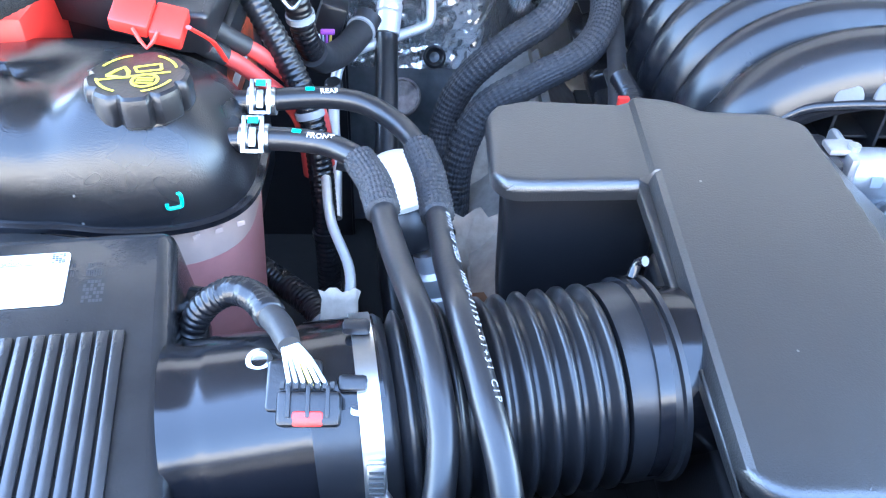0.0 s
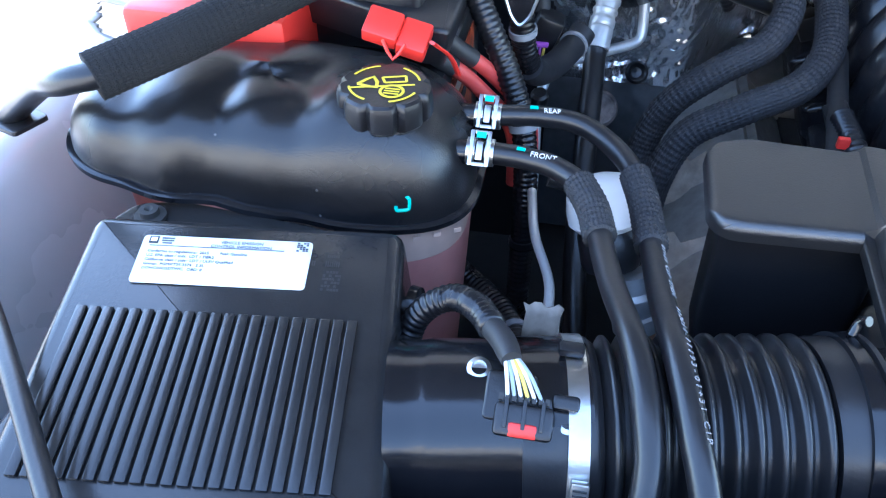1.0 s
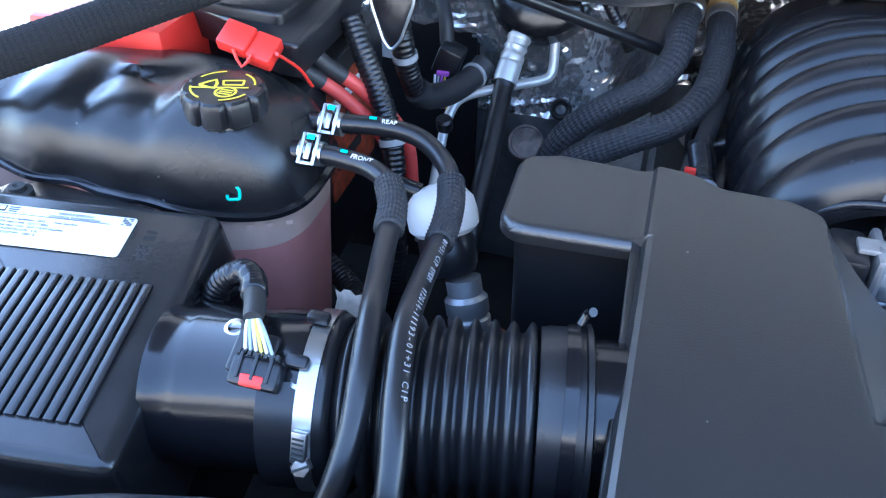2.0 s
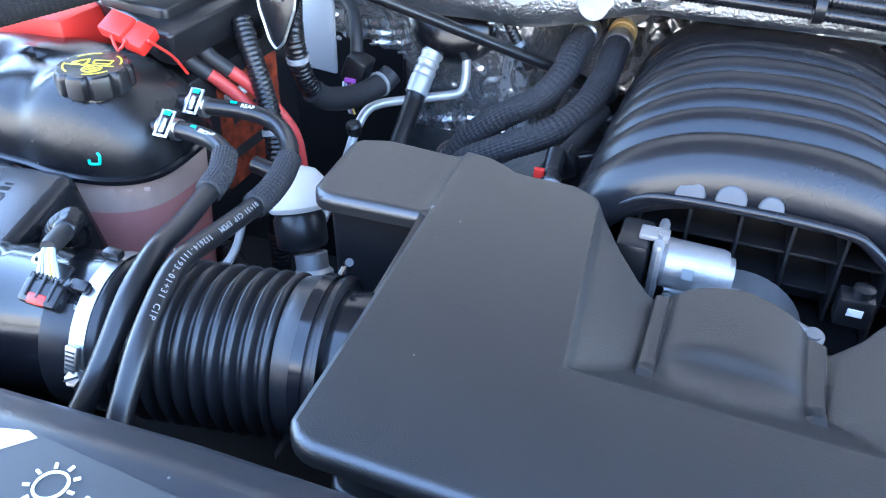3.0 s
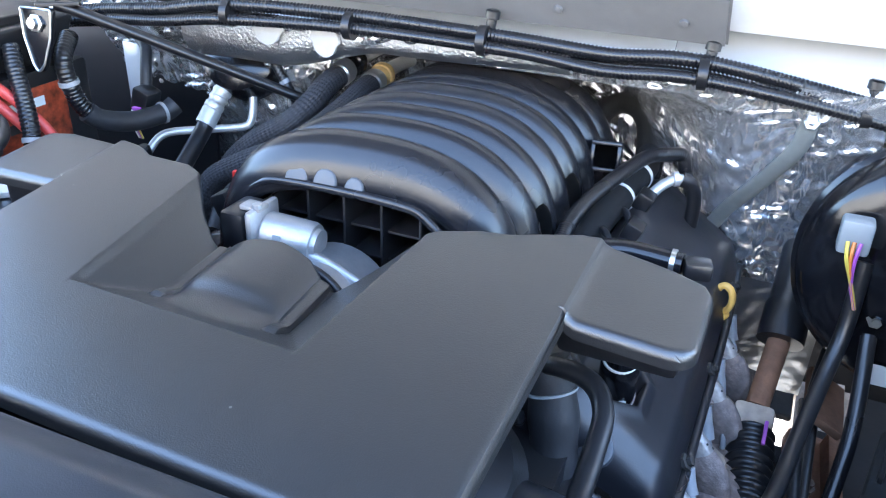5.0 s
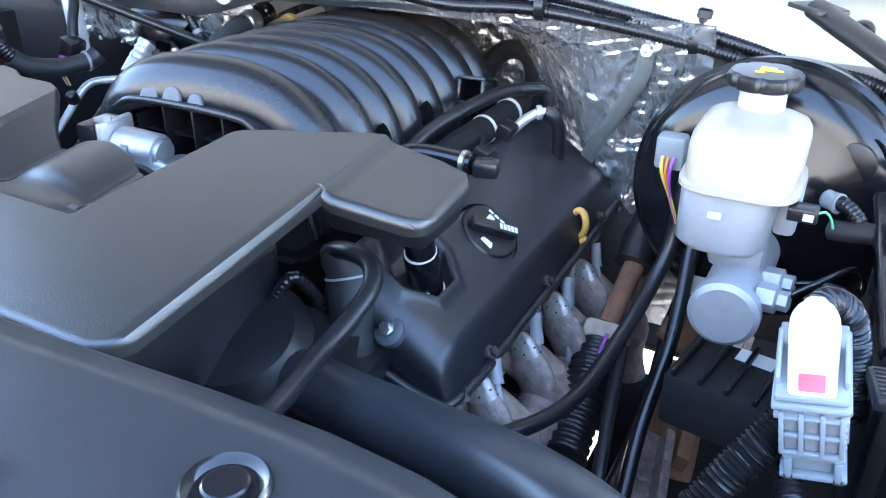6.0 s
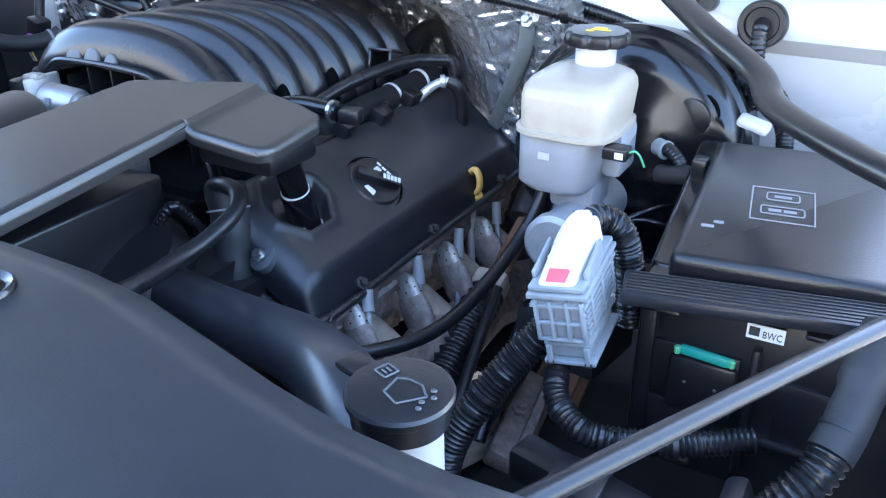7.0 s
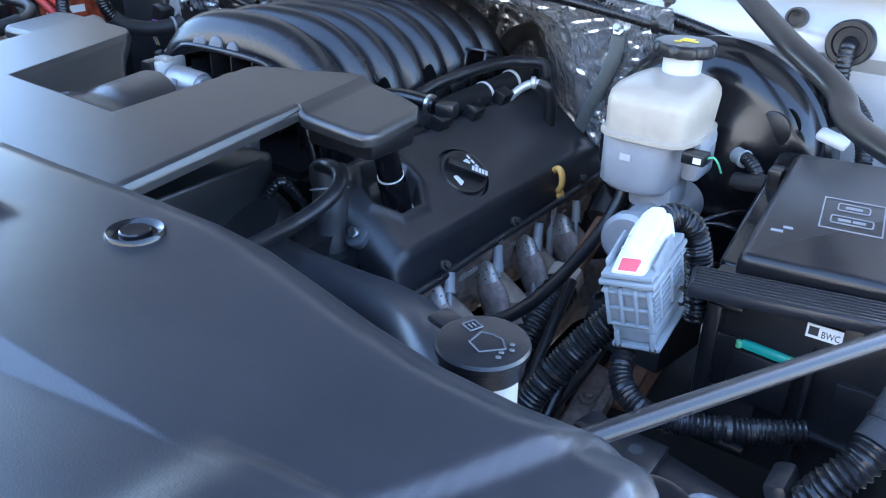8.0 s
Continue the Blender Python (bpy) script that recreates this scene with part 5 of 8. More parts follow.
def battery():
    o = Vector((-0.630, 1.0, 0.845))
    b = thing("battery", "black car battery with a red sticker under a fuse tray", "battery", at=o)
    box("case", (0.205, 0.20, 0.215), BLACK, b, m=Matrix.Translation((0, 0.005, 0)), bevel=0.006)
    slab("sticker", rounded([(-0.055, -0.06), (0.06, -0.06), (0.06, 0.06), (-0.055, 0.06)], 0.004), 0.0012, FLAME, b, "red and orange battery sticker", m=Matrix.Translation((0.1025, 0.0, 0.135)) @ Matrix.Rotation(radians(90), 4, "Z") @ Matrix.Rotation(radians(90), 4, "X"), edge=0.0004)
    for k, (w, z) in enumerate(((0.10, 0.170), (0.07, 0.145), (0.09, 0.105))):
        box("print_bar", (0.001, w * 0.7, 0.012), PAPER if k == 0 else INK, b, m=Matrix.Translation((0.1042, -0.01, z)), bevel=0)
    t = thing("fuse_tray", "black plastic battery fuse tray with red terminal covers", "fuse tray", at=(-0.57, 0.998, 1.06))
    o = Vector((-0.57, 0.998, 1.06))
    top = rounded([(0.030, -0.118), (0.052, -0.120), (0.052, -0.02), (0.048, 0.05), (0.03, 0.11), (-0.11, 0.11), (-0.11, -0.05), (-0.015, -0.092)], 0.006)
    slab("tray", top, 0.034, BLACK, t, m=Matrix.Translation((0, 0, 0.024)), edge=0.004, shrink=0.9)
    box("stand", (0.10, 0.14, 0.026), BLACK, t, m=Matrix.Translation((-0.03, 0.02, 0.0)), bevel=0.003)
    slab("lid_step", rounded([(-0.06, -0.08), (0.025, -0.09), (0.030, 0.04), (0.015, 0.09), (-0.06, 0.09)], 0.008), 0.010, BLACK, t, m=Matrix.Translation((0, 0, 0.058)), edge=0.003)
    box("terminal_cover", (0.13, 0.11, 0.055), RED, t, "bright red terminal cover", m=Matrix.Translation((-0.136, -0.066, -0.002)), bevel=0.006)
    tab = thing("red_fuse_cover", "red plastic flip cover with a red strap on the fuse tray", "cover", at=(-0.556, 0.870, 1.112))
    rot = Matrix.Rotation(radians(28), 4, "X") @ Matrix.Rotation(radians(-8), 4, "Z") @ Matrix.Rotation(radians(10), 4, "Y") @ Matrix.Scale(0.70, 4)
    box("cap", (0.036, 0.034, 0.018), RED, tab, m=rot @ Matrix.Translation((-0.012, 0, 0.006)), bevel=0.003)
    box("cap_step", (0.030, 0.036, 0.020), RED, tab, m=rot @ Matrix.Translation((0.021, 0.0, 0.0)), bevel=0.003)
    tube("clip_wire", [(-0.004, -0.018, 0.008), (0.004, -0.022, -0.004), (0.012, -0.018, 0.006)], 0.0014, RED, tab, sides=6)
    tube("strap", [(0.03, -0.012, 0.006), (0.04, 0.004, -0.012), (0.044, 0.016, -0.032)], 0.0028, RED, tab, sides=8, flat=0.5)
    for dx, dy in ((-0.004, -0.008), (0.010, 0.008)):
        c = thing("battery_cable", "thick red battery cable with a taped black end", "cable", "red battery cables", at=(-0.514 + dx, 0.945 + dy, 1.053))
        tube("cable", local(c.location, [(-0.530 + dx, 0.935 + dy, 1.068), (-0.514 + dx, 0.945 + dy, 1.053), (-0.497 + dx, 0.957 + dy, 1.030), (-0.480 + dx, 0.967 + dy, 1.005), (-0.470 + dx, 0.974 + dy, 0.975), (-0.468 + dx, 0.978 + dy, 0.925)]), 0.0066, REDCABLE, c)
        tube("taped_end", local(c.location, [(-0.545 + dx, 0.928 + dy, 1.086), (-0.534 + dx, 0.933 + dy, 1.073), (-0.520 + dx, 0.941 + dy, 1.059)]), 0.0078, TAPE, c)


def looms_left():
    def one(name, pts, r, label, n_ties=1, mat=None):
        t = thing(name, label, "wiring", at=pts[0])
        loom("conduit", local(pts[0], pts), r, t, mat=mat, depth=0.10)
        sp = spline(local(pts[0], pts), 0.004)
        for k in range(n_ties):
            i = int(len(sp) * (k + 1) / (n_ties + 1))
            d = (sp[i + 1] - sp[i]).normalized()
            lathe("tie", [(r * 0.95, -0.003), (r * 1.12, -0.003), (r * 1.12, 0.003), (r * 0.95, 0.003)], LEADGREY if k % 2 == 0 else BLACK, t, at=sp[i], axis=d, sides=16)
        return t
    one("wiring_loom", [(-0.515, 0.985, 1.10), (-0.500, 0.972, 1.076), (-0.481, 0.960, 1.042), (-0.466, 0.948, 1.005), (-0.459, 0.936, 0.963), (-0.456, 0.925, 0.90), (-0.455, 0.91, 0.78)], 0.0110, "black corrugated wiring loom beside the battery", 2)
    one("wiring_loom", [(-0.50, 1.06, 1.10), (-0.482, 1.027, 1.075), (-0.475, 1.03, 1.03), (-0.468, 1.045, 1.003), (-0.462, 1.058, 0.994)], 0.0115, "black corrugated wiring loom curving below a connector", 1)
    t = thing("taped_loom", "thick smooth taped loom with a grey end ring", "wiring", at=(-0.465, 1.05, 0.998))
    tube("run", local(t.location, [(-0.470, 1.038, 1.010), (-0.463, 1.055, 0.995), (-0.448, 1.095, 0.984), (-0.432, 1.135, 0.987), (-0.425, 1.15, 0.995)]), 0.0135, TAPE, t, sides=20)
    lathe("ring", [(0.0135, -0.002), (0.0152, -0.002), (0.0152, 0.002), (0.0135, 0.002)], LEADGREY, t, "grey ring", at=local(t.location, [(-0.433, 1.133, 0.987)])[0], axis=(0.3, 0.9, 0.1), sides=20)
    one("wiring_loom", [(-0.56, 0.93, 0.88), (-0.50, 0.90, 0.86), (-0.455, 0.85, 0.86), (-0.44, 0.78, 0.87), (-0.43, 0.70, 0.88)], 0.012, "black corrugated loom low beside the coolant tank", 1)
    one("wiring_loom", [(-0.31, 1.225, 1.058), (-0.298, 1.222, 1.040), (-0.285, 1.222, 1.02), (-0.275, 1.225, 1.0)], 0.007, "short black loom dropping beside the braided hoses", 1)
    # taped connector with coloured wires
    c = thing("wiring_connector", "dark connector with purple insert and coloured wires", "connector", at=(-0.468, 1.135, 0.985))
    box("housing", (0.028, 0.03, 0.034), BLACK, c, m=Matrix.Rotation(radians(20), 4, "Y"), bevel=0.004)
    box("insert", (0.014, 0.006, 0.005), WIRES["purple"], c, "purple insert", m=Matrix.Translation((0.003, -0.016, 0.004)), bevel=0.001)
    for i, k in enumerate(("white", "grey", "purple", "yellow")):
        tube("wire", [(-0.006 + i * 0.004, -0.016, 0.004), (-0.004 + i * 0.003, -0.022, -0.012), (0.002 + i * 0.002, -0.018, -0.035)], 0.0014, WIRES[k], c, sides=6)
    tube("lead", [(0.0, 0.01, 0.03), (-0.005, 0.02, 0.055), (-0.02, 0.04, 0.075), (-0.05, 0.06, 0.085)], 0.008, TAPE, c, "taped black lead")
    # bolted V-shaped bracket with bright edge
    k = thing("hinge_bracket", "pointed black steel bracket with a bright rim", "bracket", at=(-0.479, 1.0, 1.112))
    m = Matrix.Rotation(radians(4), 4, "Z") @ Matrix.Rotation(radians(80), 4, "X")
    out = rounded([(-0.025, 0.034), (0.024, 0.034), (0.021, 0.0), (0.009, -0.034), (0.0, -0.043), (-0.008, -0.034), (-0.021, 0.0)], 0.005)
    slab("plate", out, 0.006, GLOSS, k, m=m, edge=0.002)
    tube("edge", [m @ Vector((p.x * 0.93, p.y * 0.96, 0.0065)) for p in list(out) + list(out[:1])], 0.0015, SILVER, k, "bright rim along the edge", sides=6)
    lathe("bolt", [(0.011, 0), (0.011, 0.003), (0.007, 0.004), (0.007, 0.009), (0.0, 0.0095)], SILVER, k, at=m @ Vector((0, 0.016, 0.006)), axis=(m @ Vector((0, 0, 1))), sides=6)
    # pale painted panel behind the looms
    tagged(box("body_patch", (0.05, 0.006, 0.10), WHITEPAINT, None, m=Matrix.Translation((-0.567, 1.235, 0.945)) @ Matrix.Rotation(radians(-8), 4, "Z"), bevel=0.002), "small pale painted body panel behind the looms", "panel")


def white_bottle():
    o = Vector((-0.380, 0.852, 0.968))
    w = thing("white_valve", "round white plastic valve cap on a black and steel neck", "valve", at=o)
    ax = Vector((-0.25, 0.30, 0.9)).normalized()
    lathe("cap", [(0.0, -0.010), (0.025, -0.010), (0.0295, -0.005), (0.030, 0.005), (0.028, 0.017), (0.021, 0.026), (0.010, 0.030), (0.0, 0.031)], BRIGHTCAP, w, at=(-0.010, 0.006, 0.021), axis=ax, sides=40)
    lathe("collar", [(0.022, -0.035), (0.024, -0.03), (0.024, -0.008), (0.02, 0)], BLACK, w, at=(-0.008, 0.004, 0.012), axis=ax, sides=28)
    lathe("neck", [(0.014, -0.02), (0.0185, -0.018), (0.0185, -0.006), (0.016, -0.004), (0.0185, 0.0), (0.0185, 0.012), (0.015, 0.016), (0.015, 0.03)], ALU, w, at=(0.022, -0.026, -0.045), axis=ax, sides=28)
    tube("pipe", [(0.018, -0.02, -0.03), (0.026, -0.034, -0.07), (0.02, -0.03, -0.14), (0.0, -0.02, -0.26)], 0.012, RUBBER, w)
    tube("nipple", [(-0.032, 0.012, 0.04), (-0.056, 0.012, 0.045)], 0.008, BLACK, w, "black hose nipple", sides=14)


def ac_lines():
    o = Vector((-0.40, 1.16, 0.95))
    a = thing("air_conditioning_line", "silver pipe crimped to a black rubber hose", "pipe", at=o)
    L = lambda pts: local(o, pts)
    tube("metal_pipe", L([(-0.388, 1.244, 1.040), (-0.393, 1.240, 1.024), (-0.399, 1.231, 1.006), (-0.404, 1.217, 0.990)]), 0.0125, STEELPIPE, a)
    tube("ferrule", L([(-0.402, 1.226, 0.998), (-0.406, 1.207, 0.978), (-0.409, 1.187, 0.957)]), 0.0142, STEELPIPE, a, "bright crimped ferrule", sides=20, step=0.002, profile=lambda s: 1.0 - 0.12 * (abs(s - 0.009) < 0.003) - 0.12 * (abs(s - 0.020) < 0.003) - 0.08 * (abs(s - 0.032) < 0.002))
    tube("rubber_hose", L([(-0.4085, 1.192, 0.962), (-0.409, 1.182, 0.95), (-0.408, 1.14, 0.92), (-0.407, 1.085, 0.88), (-0.406, 1.03, 0.84), (-0.40, 0.97, 0.79), (-0.39, 0.92, 0.74)]), 0.0122, RUBBER, a)
    tube("liquid_pipe", L([(-0.366, 1.246, 1.006), (-0.362, 1.242, 0.990), (-0.360, 1.235, 0.966), (-0.361, 1.229, 0.955), (-0.368, 1.223, 0.950), (-0.392, 1.206, 0.9485), (-0.425, 1.178, 0.949), (-0.446, 1.157, 0.949), (-0.457, 1.143, 0.943), (-0.462, 1.124, 0.926), (-0.462, 1.10, 0.905), (-0.458, 1.06, 0.88), (-0.455, 1.0, 0.85)]), 0.0058, STEELPIPE, a, "thin bent silver pipe")
    bl = box("junction_block", (0.060, 0.018, 0.022), ALU, a, m=Matrix.Translation(L([(-0.377, 1.252, 1.000)])[0]), bevel=0.004)
    lathe("bolt", [(0.007, 0), (0.007, 0.005), (0, 0.006)], SILVER, bl, at=L([(-0.377, 1.243, 1.012)])[0], axis=(0, -1, 0.3), sides=6)
    lathe("valve_cap", [(0.0085, -0.008), (0.0095, -0.006), (0.0095, 0.006), (0.007, 0.009), (0, 0.0095)], BLACK, a, "black service valve cap", at=L([(-0.462, 1.118, 0.930)])[0], axis=(0, -0.3, 0.95), sides=16)
    # blower housing
    d = thing("blower_housing", "round black plastic blower housing on the firewall", "blower", at=(-0.385, 1.262, 1.045))
    lathe("drum", [(0.060, -0.03), (0.063, -0.01), (0.060, 0.012), (0.05, 0.020), (0.025, 0.025), (0, 0.026)], GLOSS, d, axis=(0.1, -0.75, 0.6), sides=40)
    # service pipe low against the bellows
    s = thing("brake_pipe", "thin bent steel pipe low beside the intake hose", "pipe", at=(-0.44, 0.80, 0.95))
    tube("pipe", local(s.location, [(-0.45, 0.90, 0.97), (-0.442, 0.85, 0.965), (-0.425, 0.80, 0.955), (-0.43, 0.75, 0.94), (-0.45, 0.71, 0.91), (-0.46, 0.69, 0.85)]), 0.004, STEELPIPE, s, sides=8)


def braided_hose(pts, label, fitting):
    o = Vector(pts[0])
    h = thing("heater_hose", label, "hose", "braided heater hoses", at=o)
    woven_sleeve("sleeve", local(o, pts), 0.0152, h, "", 26, 0.055, 6)
    d = (Vector(pts[0]) - Vector(pts[1])).normalized()
    lathe("ferrule", [(0.016, 0), (0.0175, 0.002), (0.0175, 0.016), (0.015, 0.018), (0.015, 0.022), (0.012, 0.024)], SILVER, h, "bright ring", at=d * -0.004, axis=d, sides=24)
    lathe("coupling", [(0.0145, 0), (0.0155, 0.003), (0.0155, 0.010), (0.0175, 0.012), (0.0175, 0.020), (0.0145, 0.022), (0.012, 0.03)], fitting, h, "plastic quick coupling", at=d * 0.018, axis=d, sides=24)
    tube("stub", [d * 0.045, d * 0.07 + Vector((0.004, 0, 0)), d * 0.10 + Vector((0.015, 0, 0))], 0.010, STEELPIPE, h)


def brace_bar(pts, r, label, sleeve=None):
    o = Vector(pts[0])
    b = thing("brace_bar", label, "brace", "body braces", at=o)
    tube("bar", local(o, pts), r, BLACK, b, sides=16, flat=0.8)
    end = local(o, pts)
    for p, q_ in ((end[0], end[1]), (end[-1], end[-2])):
        d = (q_ - p).normalized()
        slab("end_bracket", rounded([(-r * 1.6, -0.02), (r * 1.6, -0.02), (r * 1.3, 0.03), (-r * 1.3, 0.03)], 0.004), 0.004, BLACK, b, m=Matrix.Translation(p) @ Matrix.Rotation(math.atan2(-d.x, d.y), 4, "Z"), edge=0.001)
    if sleeve:
        woven_sleeve("fabric_sleeve", local(o, sleeve), 0.0160, b, "dark grey woven fabric sleeve", 36, 0.03, 5, FOAM)
    return b


def cowl_harness():
    base = [(-0.72, 1.10, 1.075), (-0.62, 1.125, 1.095), (-0.533, 1.147, 1.110), (-0.42, 1.148, 1.126), (-0.316, 1.150, 1.136), (-0.153, 1.172, 1.134), (0.055, 1.172, 1.138), (0.16, 1.176, 1.133), (0.262, 1.188, 1.128), (0.42, 1.235, 1.098), (0.53, 1.25, 1.078), (0.62, 1.245, 1.058), (0.69, 1.20, 1.02), (0.71, 1.15, 0.97)]
    h = thing("cowl_harness", "bundle of black corrugated wiring looms clipped along the cowl", "wiring", at=base[0])
    for dy, dz, r in ((0.0, 0.004, 0.0085), (-0.010, -0.010, 0.0075), (0.010, -0.012, 0.006)):
        pts = [Vector(p) + Vector((0, dy + 0.003 * math.sin(i * 2.1 + dz * 900), dz + 0.004 * math.sin(i * 1.7 + dy * 700))) for i, p in enumerate(base)]
        loom("conduit", local(base[0], pts), r, h, pitch=0.0045)
    for x, y, z in ((-0.315, 1.148, 1.132), (-0.153, 1.17, 1.130), (0.02, 1.170, 1.133), (0.262, 1.187, 1.124), (0.425, 1.236, 1.093)):
        p = Vector((x, y, z)) - Vector(base[0])
        lathe("clip", [(0.0165, -0.005), (0.019, -0.005), (0.019, 0.005), (0.0165, 0.005)], BLACK, h, at=p, axis=(1, 0.1, 0), sides=18, squash=(1, 0.9))
        if x > 0.2 or x == 0.02:
            lathe("stud", [(0.006, 0), (0.006, 0.010), (0.0085, 0.011), (0.0085, 0.019), (0.006, 0.021), (0, 0.021)], BLACK, h, at=p + Vector((0.003, 0.012, 0.012)), axis=(0.1, 0.1, 1), sides=12)
    tube("white_wrap", local(base[0], [(-0.615, 1.122, 1.098), (-0.575, 1.132, 1.106)]), 0.0125, PAPER, h, "white label wrapped round the loom")
    # flap of embossed foil under the harness, with bare body openings
    rows = [[(x, y - 0.008 * math.sin(x * 9), z + 0.005 * math.sin(x * 13) + (1.13 - z) * 0.55 * smooth_step(-0.30, -0.12, x)) for x in np.linspace(-0.42, 0.12, 180)] for y, z in ((1.192, 1.130), (1.188, 1.120), (1.185, 1.108), (1.183, 1.095), (1.184, 1.082), (1.188, 1.07), (1.196, 1.06), (1.208, 1.052))]
    sheet("foil_flap", rows, FOILTEX, "embossed silver insulation flap under the cowl", "insulation", 0.004, 30, kind="", thick=0.003)
    for x, z, w in ((-0.285, 1.108, 0.026), (-0.20, 1.102, 0.022)):
        p = [(w * math.cos(a) * (0.8 if math.sin(a) < 0 else 1), 0.02 * math.sin(a)) for a in np.linspace(0, 2 * math.pi, 24)[:-1]]
        tagged(slab("body_opening", p, 0.004, WHITEPAINT, None, m=Matrix.Translation((x, 1.1790 - 0.008 * math.sin(x * 9), z)) @ Matrix.Rotation(radians(90), 4, "X"), edge=0.001), "white body showing through a cut-out in the foil", "opening")


def debris():
    """Pale dry scraps lying among the hoses."""
    rnd = random.Random(11)
    def scrap(at, w, h, mat, label, name):
        n = 7
        rows = [[Vector((w * (i / n - 0.5) + 0.06 * w * rnd.uniform(-1, 1), 0.4 * h * (j / 3 - 0.5), h * (j / 3 - 0.5) + 0.10 * h * math.sin(i * 1.9 + j))) + Vector(at) for i in range(n + 1)] for j in range(4)]
        sheet(name, rows, mat, label, "debris", 0.004, 60, kind="", thick=0.0015)
    scrap((-0.427, 0.742, 0.980), 0.026, 0.024, TAN, "tan dry scrap caught beside the intake hose", "scrap")
    # added tan and brown sheets stand in for dirty metal by the engine
    scrap((-0.305, 0.985, 0.82), 0.07, 0.08, TAN, "tan dusty sheet standing in for dirty metal beside the engine", "insulation_flap")
    scrap((-0.300, 1.10, 0.84), 0.06, 0.08, TAN, "tan dusty sheet standing in for dirty metal beside the engine", "insulation_flap")
    scrap((-0.31, 0.90, 0.80), 0.06, 0.06, RUST, "brown dusty sheet standing in for dirty metal beside the engine", "insulation_flap")


def firewall_bits():
    g = thing("wall_grommet", "round black rubber grommet in the foil firewall", "grommet", at=(-0.353, 1.302, 0.872))
    lathe("ring", [(0.0145, -0.02), (0.0145, 0.003), (0.0115, 0.006), (0.0085, 0.004), (0.0065, 0.0), (0.0, -0.001)], RUBBER, g, axis=(0.1, -0.8, 0.5), sides=28)
    p = thing("wall_plug", "round dull metal plug with a pale rim low on the firewall", "plug", at=(-0.393, 1.285, 0.825))
    lathe("disc", [(0.024, -0.02), (0.024, 0.002), (0.021, 0.004), (0.019, 0.002), (0.0, 0.003)], GRIME, p, axis=(0.1, -0.7, 0.6), sides=28)


def manifold_side_bits():
    # small hoses and connectors on the left flank
    c = thing("injector_wiring", "small black injector connectors and taped wiring", "wiring", at=(-0.19, 1.02, 0.96))
    o = c.location
    tube("taped_wire", local(o, [(-0.17, 1.16, 0.99), (-0.182, 1.08, 0.985), (-0.192, 1.02, 0.985), (-0.198, 0.97, 0.975), (-0.19, 0.93, 0.95)]), 0.0095, TAPE, c)
    for y in (0.95, 1.05, 1.15, 1.25):
        box("plug", (0.022, 0.026, 0.028), BLACK, c, m=Matrix.Translation(Vector((-0.178, y, 0.965)) - o) @ Matrix.Rotation(radians(-25), 4, "Y"), bevel=0.003)
    box("red_clip", (0.010, 0.006, 0.010), RED, c, "red clip", m=Matrix.Translation(Vector((-0.196, 0.985, 0.99)) - o), bevel=0.001)
    tube("corrugated_end", local(o, [(-0.19, 1.03, 0.995), (-0.185, 0.99, 0.99), (-0.178, 0.955, 0.975)]), 0.0105, LOOM, c, profile=ribbed(0.005, 0.14), step=0.0012)
    lathe("grey_ring", [(0.0105, -0.003), (0.0125, -0.003), (0.0125, 0.003), (0.0105, 0.003)], PALEGREY, c, at=local(o, [(-0.182, 0.975, 0.985)])[0], axis=(0.2, -0.9, -0.3), sides=20)
    for x, y, z in ((-0.135, 0.93, 0.965), (-0.15, 0.90, 0.95)):
        tube("short_pipe", local(o, [(x, y, z), (x - 0.02, y + 0.012, z - 0.004), (x - 0.05, y + 0.02, z - 0.02)]), 0.012, BLACK, c)
    # small sensor at the throttle
    s = thing("pressure_sensor", "small black sensor with a white code tag beside the throttle", "sensor", at=(0.082, 0.872, 0.985))
    box("body", (0.026, 0.02, 0.026), BLACK, s, bevel=0.003)
    box("tag", (0.011, 0.001, 0.006), PAPER, s, "white code tag", m=Matrix.Translation((0, -0.0105, 0.012)), bevel=0)
    lathe("head", [(0.008, 0.026), (0.008, 0.032), (0.005, 0.034), (0, 0.034)], BLACK, s, at=(0.003, 0, 0), sides=12)


battery()
looms_left()
white_bottle()
ac_lines()
braided_hose([(-0.218, 1.250, 1.042), (-0.222, 1.215, 1.033), (-0.224, 1.182, 1.018), (-0.242, 1.152, 0.996), (-0.283, 1.140, 0.970), (-0.322, 1.135, 0.934), (-0.343, 1.13, 0.89), (-0.35, 1.11, 0.84), (-0.35, 1.09, 0.78)], "thick woven-sleeved heater hose with a black coupling", GLOSS)
braided_hose([(-0.180, 1.268, 1.029), (-0.179, 1.230, 1.024), (-0.179, 1.195, 1.017), (-0.188, 1.134, 1.001), (-0.214, 1.094, 0.985), (-0.263, 1.080, 0.962), (-0.310, 1.074, 0.931), (-0.332, 1.06, 0.88), (-0.335, 1.05, 0.82), (-0.335, 1.03, 0.76)], "thick woven-sleeved heater hose with an amber coupling", AMBER)
brace_bar([(-0.86, 0.83, 1.035), (-0.825, 0.815, 1.065), (-0.785, 0.79, 1.096), (-0.745, 0.765, 1.117), (-0.70, 0.79, 1.126), (-0.60, 0.915, 1.149), (-0.53, 1.0, 1.168), (-0.48, 1.05, 1.18)], 0.012, "black tubular body brace wrapped in a dark woven sleeve", [(-0.728, 0.764, 1.121), (-0.68, 0.815, 1.131), (-0.60, 0.915, 1.149), (-0.535, 0.995, 1.167)])
